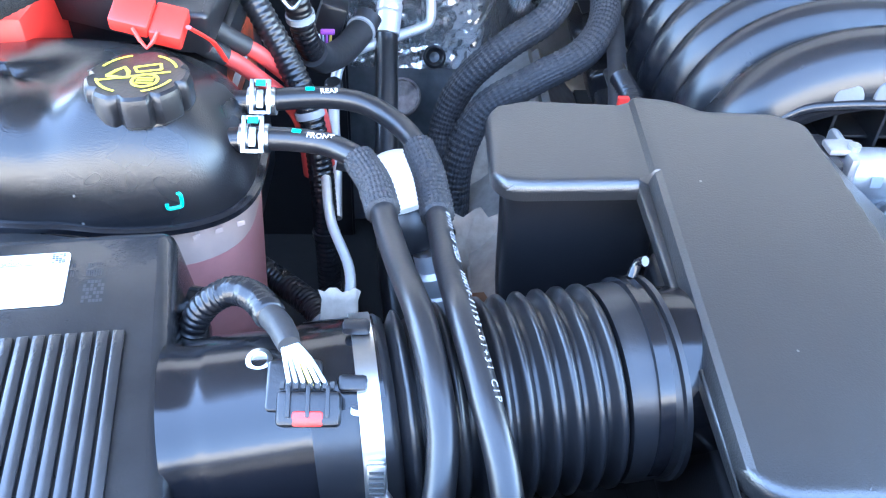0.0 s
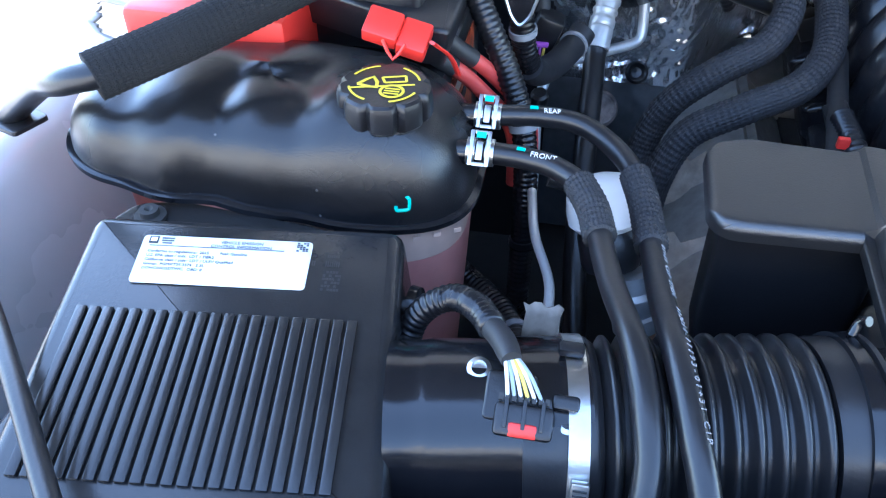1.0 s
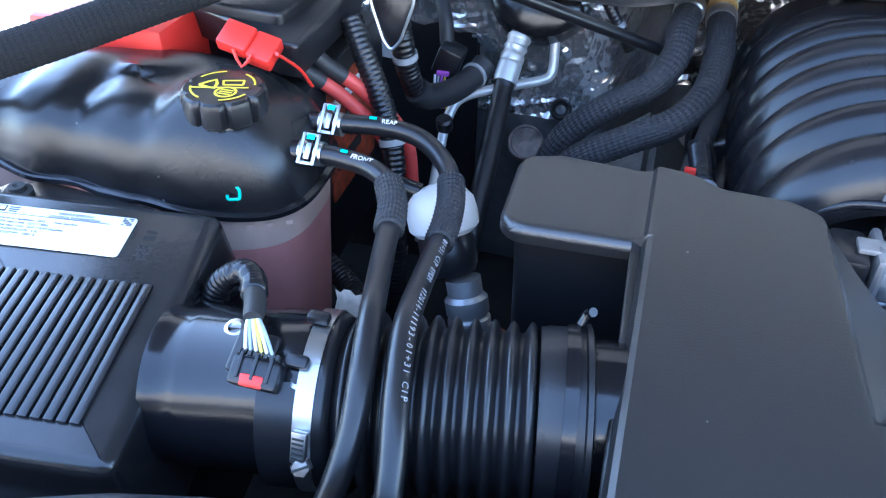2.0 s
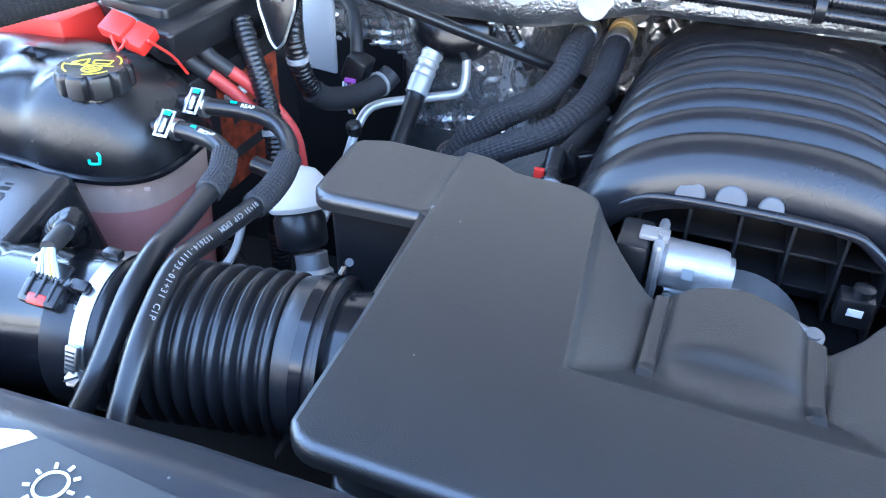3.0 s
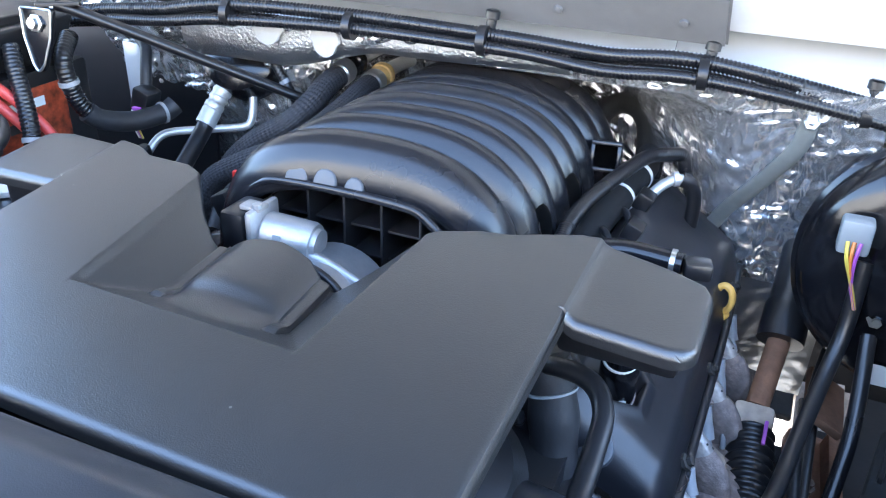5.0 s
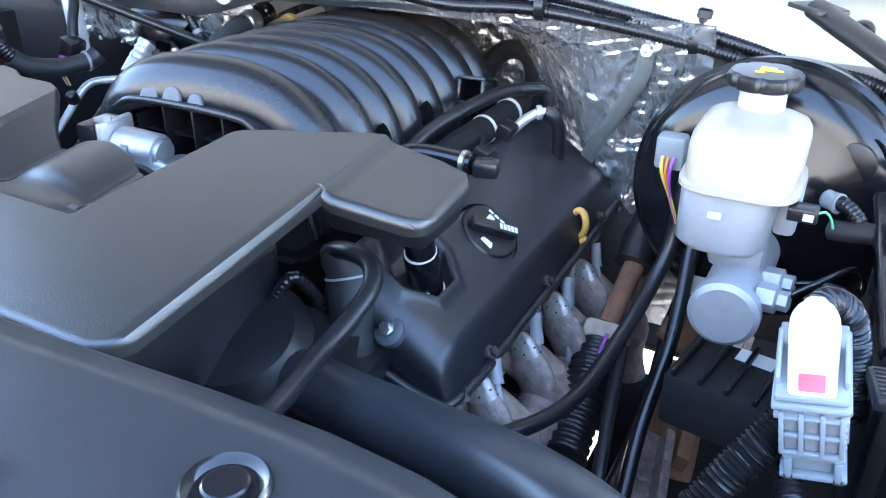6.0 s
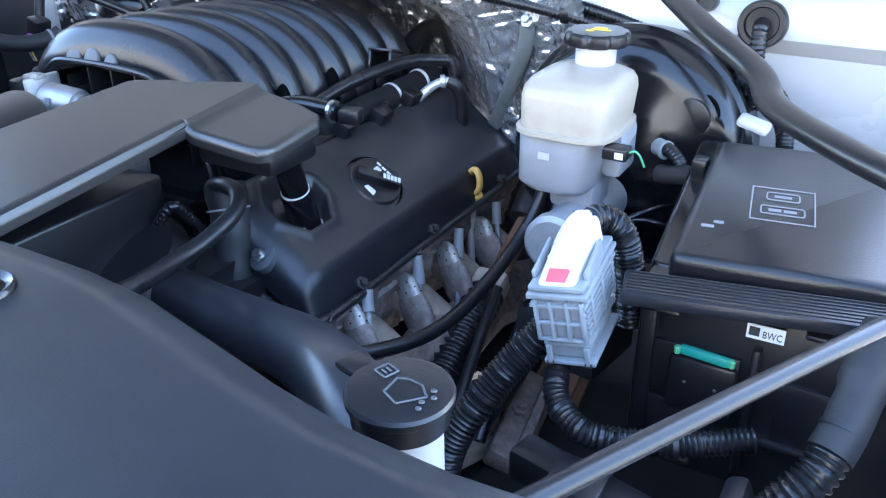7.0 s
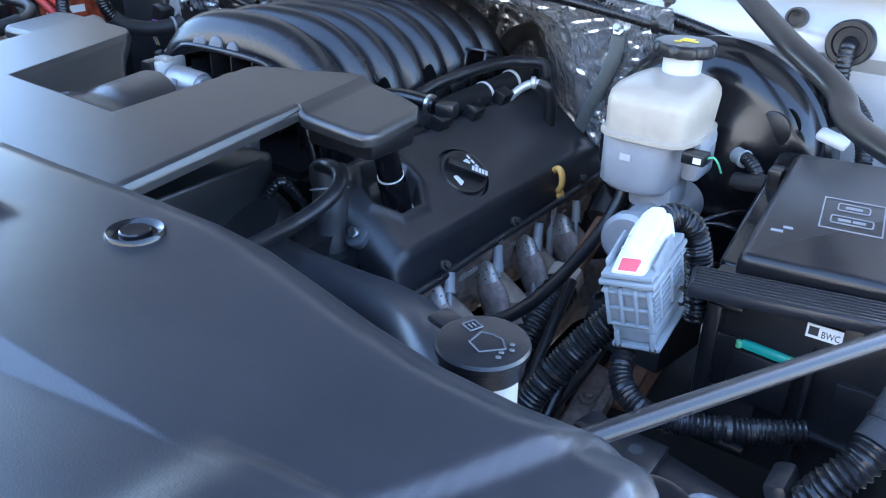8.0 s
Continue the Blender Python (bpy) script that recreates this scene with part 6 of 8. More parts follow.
brace_bar([(-0.47, 1.02, 1.148), (-0.433, 1.05, 1.128), (-0.245, 1.2, 1.016), (-0.20, 1.25, 0.98)], 0.0085, "slim black steel brace running down to the firewall")
cowl_harness()
firewall_bits()
debris()
manifold_side_bits()


# ---- right side: valve cover, brakes, fuse box ----
def valve_cover():
    o = Vector((0.27, 1.08, 0.85))
    v = thing("valve_cover", "satin black valve cover with rounded edges", "valve cover", at=o)
    prof = [(0.190, 0.905), (0.195, 0.935), (0.203, 0.950), (0.216, 0.957), (0.232, 0.952), (0.262, 0.930), (0.292, 0.908), (0.311, 0.893), (0.319, 0.887), (0.324, 0.879), (0.327, 0.870), (0.331, 0.857), (0.334, 0.846), (0.333, 0.836)]
    sm = spline([(x, 0, z) for x, z in prof], 0.0018)
    ys = [0.826, 0.827, 0.8285, 0.831, 0.835, 0.840, 0.846] + [0.850 + 0.002 * i for i in range(63)] + [0.98, 1.06, 1.14, 1.22, 1.28, 1.31, 1.325, 1.331]
    verts, faces = [], []
    for y in ys:
        e = min(y - 0.826, 1.331 - y)
        k = math.sqrt(max(0.0, 1 - (1 - min(1, e / 0.034)) ** 2))
        for p in sm:
            # ends round down towards the flange
            x = 0.262 + (p.x - 0.262) * (0.86 + 0.14 * k)
            zb = 0.842 + (0.90 - 0.842) * (0.336 - p.x) / 0.146
            z = zb + (p.z - zb) * (0.25 + 0.75 * k)
            # pocket for the breather pipe
            q = max(abs(y - 0.902) * 0.95, abs(p.x - 0.258) * 1.25, (abs(y - 0.902) + abs(p.x - 0.258)) * 0.78)
            z += 0.004 * math.exp(-((q - 0.042) / 0.006) ** 2) * k - 0.020 * smooth_step(0.040, 0.027, q)
            verts.append(Vector((x, y, z)) - o)
    n = len(sm)
    faces = [(i * n + j, i * n + j + 1, (i + 1) * n + j + 1, (i + 1) * n + j) for i in range(len(ys) - 1) for j in range(n - 1)]
    faces.append(tuple(range(n)))
    faces.append(tuple((len(ys) - 1) * n + j for j in range(n))[::-1])
    mesh_ob("cover", verts, faces, VALVE, v, "", True, 60)
    # flange bead along the lower edge and a raised front pocket
    tube("flange", local(o, [(0.20, 0.835, 0.895), (0.25, 0.824, 0.865), (0.31, 0.824, 0.842), (0.334, 0.845, 0.838), (0.338, 1.0, 0.842), (0.338, 1.2, 0.842), (0.334, 1.325, 0.842)]), 0.005, VALVE, v, sides=10)
    for y in (0.905, 1.06, 1.25):
        lathe("bolt", [(0.008, 0), (0.008, 0.004), (0.005, 0.005), (0.005, 0.009), (0, 0.01)], DIRTY, v, at=local(o, [(0.334, y, 0.850)])[0], axis=(0.8, 0, 0.6), sides=6)
    br = box("front_bracket", (0.034, 0.012, 0.04), GREYCAST, v, "grey cast bracket with a bolt", m=Matrix.Translation(local(o, [(0.222, 0.818, 0.855)])[0]), bevel=0.005)
    ear = lathe("bolt_ear", [(0.0, -0.01), (0.015, -0.01), (0.015, 0.004), (0.012, 0.006), (0, 0.006)], GREYTAB, v, "grey metal bracket ear", at=local(o, [(0.268, 0.832, 0.898)])[0], axis=(-0.1, -0.7, 0.7), sides=28)
    lathe("bolt", [(0.0075, 0.009), (0.0075, 0.011), (0.005, 0.012), (0.005, 0.017), (0, 0.017)], SILVER, ear, at=local(o, [(0.270, 0.832, 0.898)])[0], axis=(-0.1, -0.7, 0.7), sides=6)
    lathe("bolt", [(0.009, 0), (0.009, 0.005), (0.006, 0.006), (0, 0.007)], SILVER, br, at=local(o, [(0.222, 0.812, 0.876)])[0], axis=(0, -1, 0.3), sides=6)
    # oil filler cap
    cap = thing("oil_filler_cap", "round black oil filler cap with pale printed signs", "oil cap", at=(0.280, 1.018, 0.918))
    ax = Vector((0.62, -0.12, 0.78)).normalized()
    lathe("ring", [(0.040, -0.020), (0.040, -0.004), (0.037, 0.0), (0.034, -0.003)], GLOSS, cap, axis=ax, sides=48)
    lathe("disc", [(0.033, -0.012), (0.033, 0.003), (0.031, 0.005), (0.0, 0.005)], BLACK, cap, axis=ax, sides=48)
    d = (Vector((0.75, 0.1, -0.6))).normalized()
    yv = ax.cross(d).normalized()
    g = Matrix((yv.cross(ax), yv, ax)).transposed().to_4x4()
    box("grip", (0.056, 0.013, 0.012), BLACK, cap, m=g @ Matrix.Rotation(radians(35), 4, "Z") @ Matrix.Translation((0, 0, 0.004)), bevel=0.003)
    for k in range(5):
        box("print_bar", (0.0035, 0.007, 0.0004), WHITEINK, cap, m=g @ Matrix.Rotation(radians(35), 4, "Z") @ Matrix.Translation((0.006 + k * 0.0047, 0, 0.0161)), bevel=0)
    for k in range(3):
        box("print_bar", (0.006, 0.003, 0.0004), WHITEINK, cap, m=g @ Matrix.Translation((-0.012 + 0.008 * k, 0.022, 0.0052)), bevel=0)
    slab("sign", rounded([(-0.004, -0.005), (0.004, -0.005), (0.004, 0.005), (-0.004, 0.005)], 0.002), 0.0005, WHITEINK, cap, m=g @ Matrix.Translation((-0.008, 0.013, 0.005)), edge=0.0001)
    slab("sign", rounded([(-0.008, -0.003), (0.008, -0.004), (0.006, 0.004), (-0.006, 0.003)], 0.002), 0.0005, WHITEINK, cap, m=g @ Matrix.Translation((0.004, -0.018, 0.005)), edge=0.0001)


def breather_tube():
    o = Vector((0.258, 0.905, 0.92))
    b = thing("breather_pipe", "black plastic breather pipe with pale rings", "pipe", at=o)
    tube("pipe", local(o, [(0.272, 0.872, 1.0), (0.270, 0.884, 0.965), (0.267, 0.897, 0.93), (0.264, 0.910, 0.893)]), 0.0145, GLOSS, b, sides=24, profile=lambda s: 1.0 if s < 0.05 else 1.18)
    for p, q_ in (((0.2685, 0.889, 0.952), 0.0155), ((0.2645, 0.908, 0.900), 0.0185)):
        lathe("ring", [(q_ - 0.002, -0.002), (q_, -0.002), (q_, 0.002), (q_ - 0.002, 0.002)], PAPER, b, "pale ring", at=local(o, [p])[0], axis=(0.08, -0.35, 1), sides=28)
    box("tag", (0.016, 0.002, 0.008), PAPER, b, "pale tag", m=Matrix.Translation(local(o, [(0.270, 0.8885, 0.902)])[0]), bevel=0)
    q_ = thing("fuel_connector", "glossy black fuel line with a grey quick connector", "fuel line", at=(0.245, 0.93, 1.03))
    tube("line", local(q_.location, [(0.20, 0.90, 1.01), (0.225, 0.925, 1.026), (0.25, 0.935, 1.030), (0.30, 0.932, 1.030)]), 0.010, GLOSS, q_, sides=18)
    box("clip", (0.024, 0.020, 0.016), BLACK, q_, "black clip", m=Matrix.Translation(local(q_.location, [(0.312, 0.935, 1.020)])[0]) @ Matrix.Rotation(radians(15), 4, "Z"), bevel=0.004)
    lathe("ring", [(0.0105, -0.002), (0.012, -0.002), (0.012, 0.002), (0.0105, 0.002)], SILVER, q_, "bright ring", at=local(q_.location, [(0.292, 0.932, 1.030)])[0], axis=(1, 0, 0), sides=20)


def dipstick():
    o = Vector((0.325, 1.185, 0.83))
    d = thing("dipstick", "yellow oil dipstick with a loop handle in a steel tube", "dipstick", at=o)
    tube("loop", [(0.004 + 0.0095 * math.sin(a), -0.004 - 0.003 * math.sin(a), 0.041 + 0.0165 * -math.cos(a)) for a in np.linspace(0.0, 2 * math.pi, 26)], 0.0052, DIPYEL, d, sides=12, flat=0.75)
    lathe("collar", [(0.006, 0), (0.009, 0.002), (0.010, 0.012), (0.013, 0.014), (0.013, 0.018), (0.007, 0.024)], DIPYEL, d, at=(0, 0, 0.002), axis=(0.05, 0, 1), sides=20)
    tube("tube", [(0, 0, 0.004), (-0.002, 0.0, -0.03), (0.004, -0.01, -0.08), (0.01, -0.02, -0.16)], 0.0055, STEELPIPE, d, sides=10)


def exhaust_side():
    e = thing("exhaust_manifold", "dirty tan and rusty exhaust manifold below the cylinder head", "exhaust manifold", at=(0.36, 1.08, 0.72))
    o = e.location
    tube("log", local(o, [(0.355, 0.88, 0.735), (0.362, 0.95, 0.73), (0.368, 1.05, 0.722), (0.370, 1.15, 0.712), (0.372, 1.25, 0.70), (0.375, 1.30, 0.66), (0.38, 1.31, 0.55)]), 0.030, GRIME, e, sides=20, profile=lambda s: 1 + 0.12 * math.sin(s * 62))
    for y in (0.93, 1.03, 1.13, 1.23):
        tube("runner", local(o, [(0.285, y, 0.775), (0.32, y, 0.765), (0.352, y + 0.01, 0.735)]), 0.026, TAN, e, sides=16)
    bm = bmesh.new()
    bmesh.ops.create_grid(bm, x_segments=90, y_segments=26, size=0.5)
    for v in bm.verts:
        y, k = 1.08 + v.co.x * 0.50, v.co.y + 0.5
        q = Vector((y * 40, k * 5, 3.0))
        v.co = Vector((0.335 - 0.055 * (1 - k) + 0.012 * noise.noise(q) + 0.008 * abs(noise.noise(q * 2.7)), y, 0.70 + 0.145 * k)) - o
    part("head_face", bm, GRIME, e, "grimy cast face of the cylinder head")
    hs = thing("heat_guard", "perforated silver spark plug heat guard", "heat guard", "spark plug heat guards", at=(0, 0, 0))
    ax = Vector((0.45, -0.15, -0.85)).normalized()
    lathe("shell", [(0.011, 0.004), (0.0165, 0.008), (0.0195, 0.016), (0.021, 0.030), (0.019, 0.050), (0.015, 0.066), (0.012, 0.078)], GRIME, hs, "dull grimy skirt", axis=ax, sides=24, squash=(0.6, 1.35))
    lathe("dome", [(0.002, -0.022), (0.008, -0.0195), (0.0130, -0.013), (0.0158, -0.004), (0.0168, 0.008)], GUARD, hs, "pale perforated dome", axis=ax, sides=24, squash=(0.66, 1.2))
    m = axis_matrix((0, 0, 0), ax)
    for k in range(12):
        a, h = k * 2.4, -0.012 + 0.0015 * k
        r = interp(h, [(-0.022, 0.002), (-0.0195, 0.008), (-0.013, 0.0130), (-0.004, 0.0158), (0.008, 0.0168)])
        # ink discs stand in for the dark inside the perforations
        lathe("hole", [(0.0013, 0), (0.0013, 0.0005), (0, 0.0007)], INK, hs, at=m @ Vector((0.66 * r * math.cos(a), 1.2 * r * math.sin(a), h)), axis=m.to_3x3() @ Vector((math.cos(a), math.sin(a), -0.3)), sides=8)
    spots = ((0.333, 0.892, 0.812), (0.336, 1.0, 0.796), (0.337, 1.095, 0.797), (0.338, 1.19, 0.795))
    for i, p in enumerate(spots):
        if i == 0:
            hs.location = p
        else:
            copy_thing(hs, Matrix.Translation(p))
    for i, (a, b) in enumerate((((0.326, 0.916, 0.857), (0.352, 0.882, 0.800)), ((0.327, 1.020, 0.853), (0.354, 0.988, 0.763)), ((0.328, 1.122, 0.846), (0.354, 1.070, 0.750)), ((0.328, 1.230, 0.842), (0.352, 1.197, 0.764)))):
        A, B = Vector(a) + Vector((0.012, -0.004, -0.020)), Vector(b) + Vector((0.010, -0.002, -0.014))
        w = thing("spark_plug_lead", "grey rubber spark plug lead with a boot", "ignition lead", "spark plug leads", at=A)
        tube("boot", local(A, [A + Vector((0, 0, 0.004)), A.lerp(B, 0.15), A.lerp(B, 0.34)]), 0.0066, LEADGREY, w, "grey boot", sides=14, profile=lambda s: 1.0 if s < 0.024 else 1.12)
        tube("lead", local(A, [A.lerp(B, 0.30), A.lerp(B, 0.65) + Vector((0.004, -0.004, 0)), B, B + Vector((-0.012, -0.01, -0.03))]), 0.0034, LEADGREY, w, sides=10)
    for y in (0.90, 0.98, 1.08):
        g = thing("head_bolt", "bright bolt head on the dirty cylinder head", "bolt", "cylinder head bolts", at=(0.312, y, 0.805))
        lathe("head", [(0.010, -0.012), (0.010, 0), (0.007, 0.001), (0.007, 0.008), (0, 0.009)], SILVER, g, axis=(0.9, -0.2, 0.3), sides=6)


def steering_shaft():
    o = Vector((0.394, 1.17, 0.79))
    s = thing("steering_shaft", "rusty steering shaft with a black rubber boot", "steering shaft", at=o)
    tube("upper_sleeve", local(o, [(0.405, 1.33, 0.90), (0.402, 1.25, 0.86), (0.399, 1.20, 0.82)]), 0.024, RUBBER, s, sides=20, profile=lambda q_: 1.0 + (0.12 if q_ > 0.11 else 0))
    tube("rusty_shaft", local(o, [(0.400, 1.215, 0.83), (0.390, 1.135, 0.768)]), 0.013, RUST, s, "bare rusty shaft", sides=14)
    box("joint", (0.045, 0.03, 0.034), TAN, s, "dusty universal joint", m=Matrix.Translation(local(o, [(0.388, 1.125, 0.745)])[0]) @ Matrix.Rotation(radians(25), 4, "X"), bevel=0.007)
    tube("boot", local(o, [(0.390, 1.10, 0.755), (0.396, 1.03, 0.735), (0.404, 0.95, 0.71)]), 0.026, RUBBER, s, "ribbed black boot", sides=24, step=0.0016, profile=lambda q_: 0.78 + 0.22 * (0.5 + 0.5 * math.sin(q_ * 2 * math.pi / 0.0125)), sharp=70)
    box("purple_tag", (0.004, 0.03, 0.004), WIRES["purple"], s, "purple paint stripe", m=Matrix.Translation(local(o, [(0.402, 1.075, 0.778)])[0]) @ Matrix.Rotation(radians(20), 4, "X"), bevel=0.001)
    h = thing("vacuum_hose", "black rubber vacuum hose sagging below the brake booster", "hose", at=(0.45, 1.11, 0.88))
    tube("hose", local(h.location, [(0.455, 1.14, 0.97), (0.452, 1.12, 0.90), (0.442, 1.085, 0.855), (0.428, 1.02, 0.818), (0.415, 0.95, 0.80), (0.395, 0.89, 0.800), (0.36, 0.83, 0.81), (0.31, 0.79, 0.82)]), 0.0085, RUBBER, h, sides=16)
    tagged(box("frame_bracket", (0.05, 0.10, 0.012), RUST, None, m=Matrix.Translation((0.462, 1.22, 0.735)) @ Matrix.Rotation(radians(28), 4, "Y"), bevel=0.003), "rusty steel bracket on the chassis rail", "bracket")


def frame_clutter():
    """Rusty and dusty pieces of suspension and frame seen below the steering boot."""
    def bit(name, size, mat, at, rx, ry, rz, label, cat):
        b = thing(name, label, cat, at=at)
        m = Euler((radians(rx), radians(ry), radians(rz))).to_matrix().to_4x4()
        box("plate", size, mat, b, m=m, bevel=0.006)
        box("rib", (size[0] * 0.25, size[1] * 0.9, size[2] * 1.8), mat, b, m=m @ Matrix.Translation((size[0] * 0.2, 0, 0)), bevel=0.004)
        lathe("bolt", [(0.011, 0), (0.011, 0.006), (0.007, 0.007), (0.007, 0.014), (0, 0.015)], GRIME, b, at=m @ Vector((-size[0] * 0.2, 0, size[2])), axis=m.to_3x3() @ Vector((0, 0, 1)), sides=6)
    bit("suspension_arm", (0.07, 0.20, 0.03), RUST, (0.475, 1.19, 0.600), 8, 12, 6, "rusty steel suspension arm beside the chassis rail", "suspension")
    bit("frame_gusset", (0.06, 0.12, 0.025), TAN, (0.43, 0.97, 0.600), -10, -18, -12, "dusty tan steel gusset on the chassis", "bracket")
    bit("frame_gusset", (0.05, 0.16, 0.03), GRIME, (0.47, 1.04, 0.61), 5, 20, 10, "grimy steel gusset beside the steering boot", "bracket")
    bit("engine_mount", (0.08, 0.10, 0.05), TAN, (0.345, 0.99, 0.60), 0, 25, 8, "dusty tan engine mount below the exhaust", "mount")
    for k, (pts, r, mat, label) in enumerate((
            ([(0.345, 1.30, 0.62), (0.342, 1.22, 0.64), (0.340, 1.12, 0.63), (0.335, 1.0, 0.62)], 0.022, TAN, "dusty tan exhaust down pipe"),
            ([(0.46, 1.26, 0.80), (0.452, 1.20, 0.74), (0.455, 1.10, 0.68), (0.45, 0.98, 0.65)], 0.010, RUBBER, "thin black rubber hose low beside the steering shaft"),
            ([(0.475, 1.12, 0.90), (0.478, 1.06, 0.82), (0.47, 1.0, 0.74), (0.475, 0.92, 0.68)], 0.008, LOOM, "thin black loom hanging below the brake cylinder"),
            ([(0.43, 1.05, 0.80), (0.44, 0.98, 0.76), (0.455, 0.90, 0.72), (0.47, 0.84, 0.66)], 0.007, RUBBER, "thin black hose low in the bay"))):
        t = thing("low_hose" if mat is not TAN else "down_pipe", label, "hose" if mat is not TAN else "exhaust pipe", at=pts[0])
        tube("run", local(pts[0], pts), r, mat, t, sides=14)
    b = thing("module_box", "black plastic module with ribs below the brake cylinder", "module", at=(0.545, 1.01, 0.775))
    box("body", (0.10, 0.09, 0.06), MATTBLACK, b, m=Matrix.Rotation(radians(-10), 4, "Z"), bevel=0.006)
    for k in range(4):
        box("rib", (0.005, 0.09, 0.008), BLACK, b, m=Matrix.Rotation(radians(-10), 4, "Z") @ Matrix.Translation((-0.04 + 0.026 * k, 0, 0.059)), bevel=0.002)
    box("code_sticker", (0.045, 0.022, 0.0008), PAPER, b, "white code sticker", m=Matrix.Rotation(radians(-10), 4, "Z") @ Matrix.Translation((0.02, 0.03, 0.0602)), bevel=0)


def brakes():
    o = Vector((0.53, 1.16, 0.955))
    b = thing("brake_booster", "round black brake booster drum on the firewall", "brake booster", at=o)
    ax = (-0.05, -1, 0.06)
    lathe("drum", [(0.10, -0.09), (0.136, -0.085), (0.140, -0.03), (0.144, -0.028), (0.144, -0.018), (0.139, -0.014), (0.134, 0.004), (0.124, 0.014), (0.10, 0.020), (0.075, 0.024), (0.05, 0.038), (0.0, 0.040)], GLOSS, b, axis=ax, sides=80)
    lathe("boss", [(0.0225, -0.01), (0.0225, 0.002), (0.0215, 0.005), (0.019, 0.006), (0.0, 0.0065)], BLACK, b, at=(0.0775, -0.014, 0.058), axis=ax, sides=32)
    # groove coloured near black in place of its shade
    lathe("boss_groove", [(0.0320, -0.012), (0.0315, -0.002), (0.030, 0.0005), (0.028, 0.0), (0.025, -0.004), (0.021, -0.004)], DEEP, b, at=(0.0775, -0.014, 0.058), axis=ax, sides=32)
    s = box("vacuum_sensor", (0.030, 0.024, 0.036), PALEGREY, b, "grey sensor plug with coloured wires", m=Matrix.Translation((-0.092, -0.034, 0.03)), bevel=0.004)
    for i, k in enumerate(("yellow", "orange", "purple")):
        tube("wire", [(-0.098 + 0.006 * i, -0.046, 0.045), (-0.096 + 0.004 * i, -0.052, 0.03), (-0.085, -0.045, 0.0), (-0.075, -0.04, -0.03)], 0.002, WIRES[k], s, sides=6)
    lathe("stud_nut", [(0.010, 0), (0.010, 0.006), (0.005, 0.007), (0.005, 0.014), (0, 0.014)], SILVER, b, at=(-0.05, -0.02, -0.045), axis=ax, sides=6)
    box("sticker", (0.05, 0.001, 0.024), PAPER, b, "small white sticker", m=Matrix.Translation((-0.03, -0.042, -0.11)), bevel=0)
    # reservoir
    o = Vector((0.522, 1.03, 0.969))
    r = thing("brake_fluid_reservoir", "milky white brake fluid reservoir with a black cap", "reservoir", at=o)

    def shell(name, rings, mat, label=""):
        verts, faces, n = [], [], 48
        for z, hx, hy, cx, cy, p in rings:
            for i in range(n):
                a = 2 * math.pi * i / n
                c, s_ = math.cos(a), math.sin(a)
                verts.append((cx + hx * math.copysign(abs(c) ** p, c), cy + hy * math.copysign(abs(s_) ** p, s_), z))
        for j in range(len(rings) - 1):
            for i in range(n):
                faces.append((j * n + i, j * n + (i + 1) % n, (j + 1) * n + (i + 1) % n, (j + 1) * n + i))
        faces.append(tuple(range(n))[::-1])
        faces.append(tuple((len(rings) - 1) * n + i for i in range(n)))
        return mesh_ob(name, verts, faces, mat, r, label, True, 50)
    shell("lower_shell", [(-0.004, 0.034, 0.038, -0.008, -0.005, 0.6), (0.004, 0.040, 0.044, -0.008, -0.005, 0.5), (0.05, 0.042, 0.047, -0.006, -0.004, 0.5), (0.056, 0.044, 0.049, -0.004, -0.002, 0.5)], GREYWHITE, "pale translucent lower half holding fluid")
    shell("seam", [(0.0555, 0.049, 0.056, 0.0, 0.0, 0.5), (0.057, 0.0515, 0.0585, 0.0, 0.0, 0.5), (0.061, 0.0515, 0.0585, 0.0, 0.0, 0.5), (0.0625, 0.049, 0.056, 0.0, 0.0, 0.5)], WHITEPLASTIC)
    shell("upper_shell", [(0.0615, 0.0475, 0.055, 0, 0, 0.5), (0.092, 0.0475, 0.0555, 0.001, 0.002, 0.40), (0.100, 0.0465, 0.054, 0.001, 0.003, 0.42), (0.106, 0.043, 0.050, 0.001, 0.005, 0.46), (0.109, 0.036, 0.043, 0.0, 0.009, 0.55), (0.1105, 0.026, 0.028, 0.0, 0.025, 0.8)], WHITEPLASTIC, "milky white upper half")
    lathe("neck", [(0.0225, 0.107), (0.0205, 0.110), (0.0205, 0.128), (0.023, 0.130)], WHITECAP, r, at=(0.0, 0.040, 0.0), sides=28)
    cap = lathe("cap", [(0.024, 0.1405), (0.0325, 0.141), (0.0335, 0.143), (0.0325, 0.1515), (0.030, 0.154), (0.0, 0.1545)], BLACK, r, "scalloped black cap", at=(-0.001, 0.044, -0.012), sides=72, lobes=8, lobe_depth=0.09)
    for dx, dy, w in ((0.0, 0.006, 0.014), (0.003, -0.002, 0.020), (-0.006, -0.010, 0.008)):
        slab("yellow_sign", rounded([(-w / 2, -0.003), (w / 2, -0.003), (w / 2, 0.003), (-w / 2, 0.003)], 0.002), 0.0004, YELLOW, cap, "yellow printed sign", m=Matrix.Translation((dx, 0.044 + dy, 0.1427)), edge=0.0001)
    # side pocket and level sensor
    box("side_pocket", (0.020, 0.05, 0.05), GREYWHITE, r, m=Matrix.Translation((0.042, 0.014, 0.010)), bevel=0.006)
    box("level_mark", (0.012, 0.001, 0.007), WHITECAP, r, m=Matrix.Translation((-0.012, -0.0535, 0.034)), bevel=0)
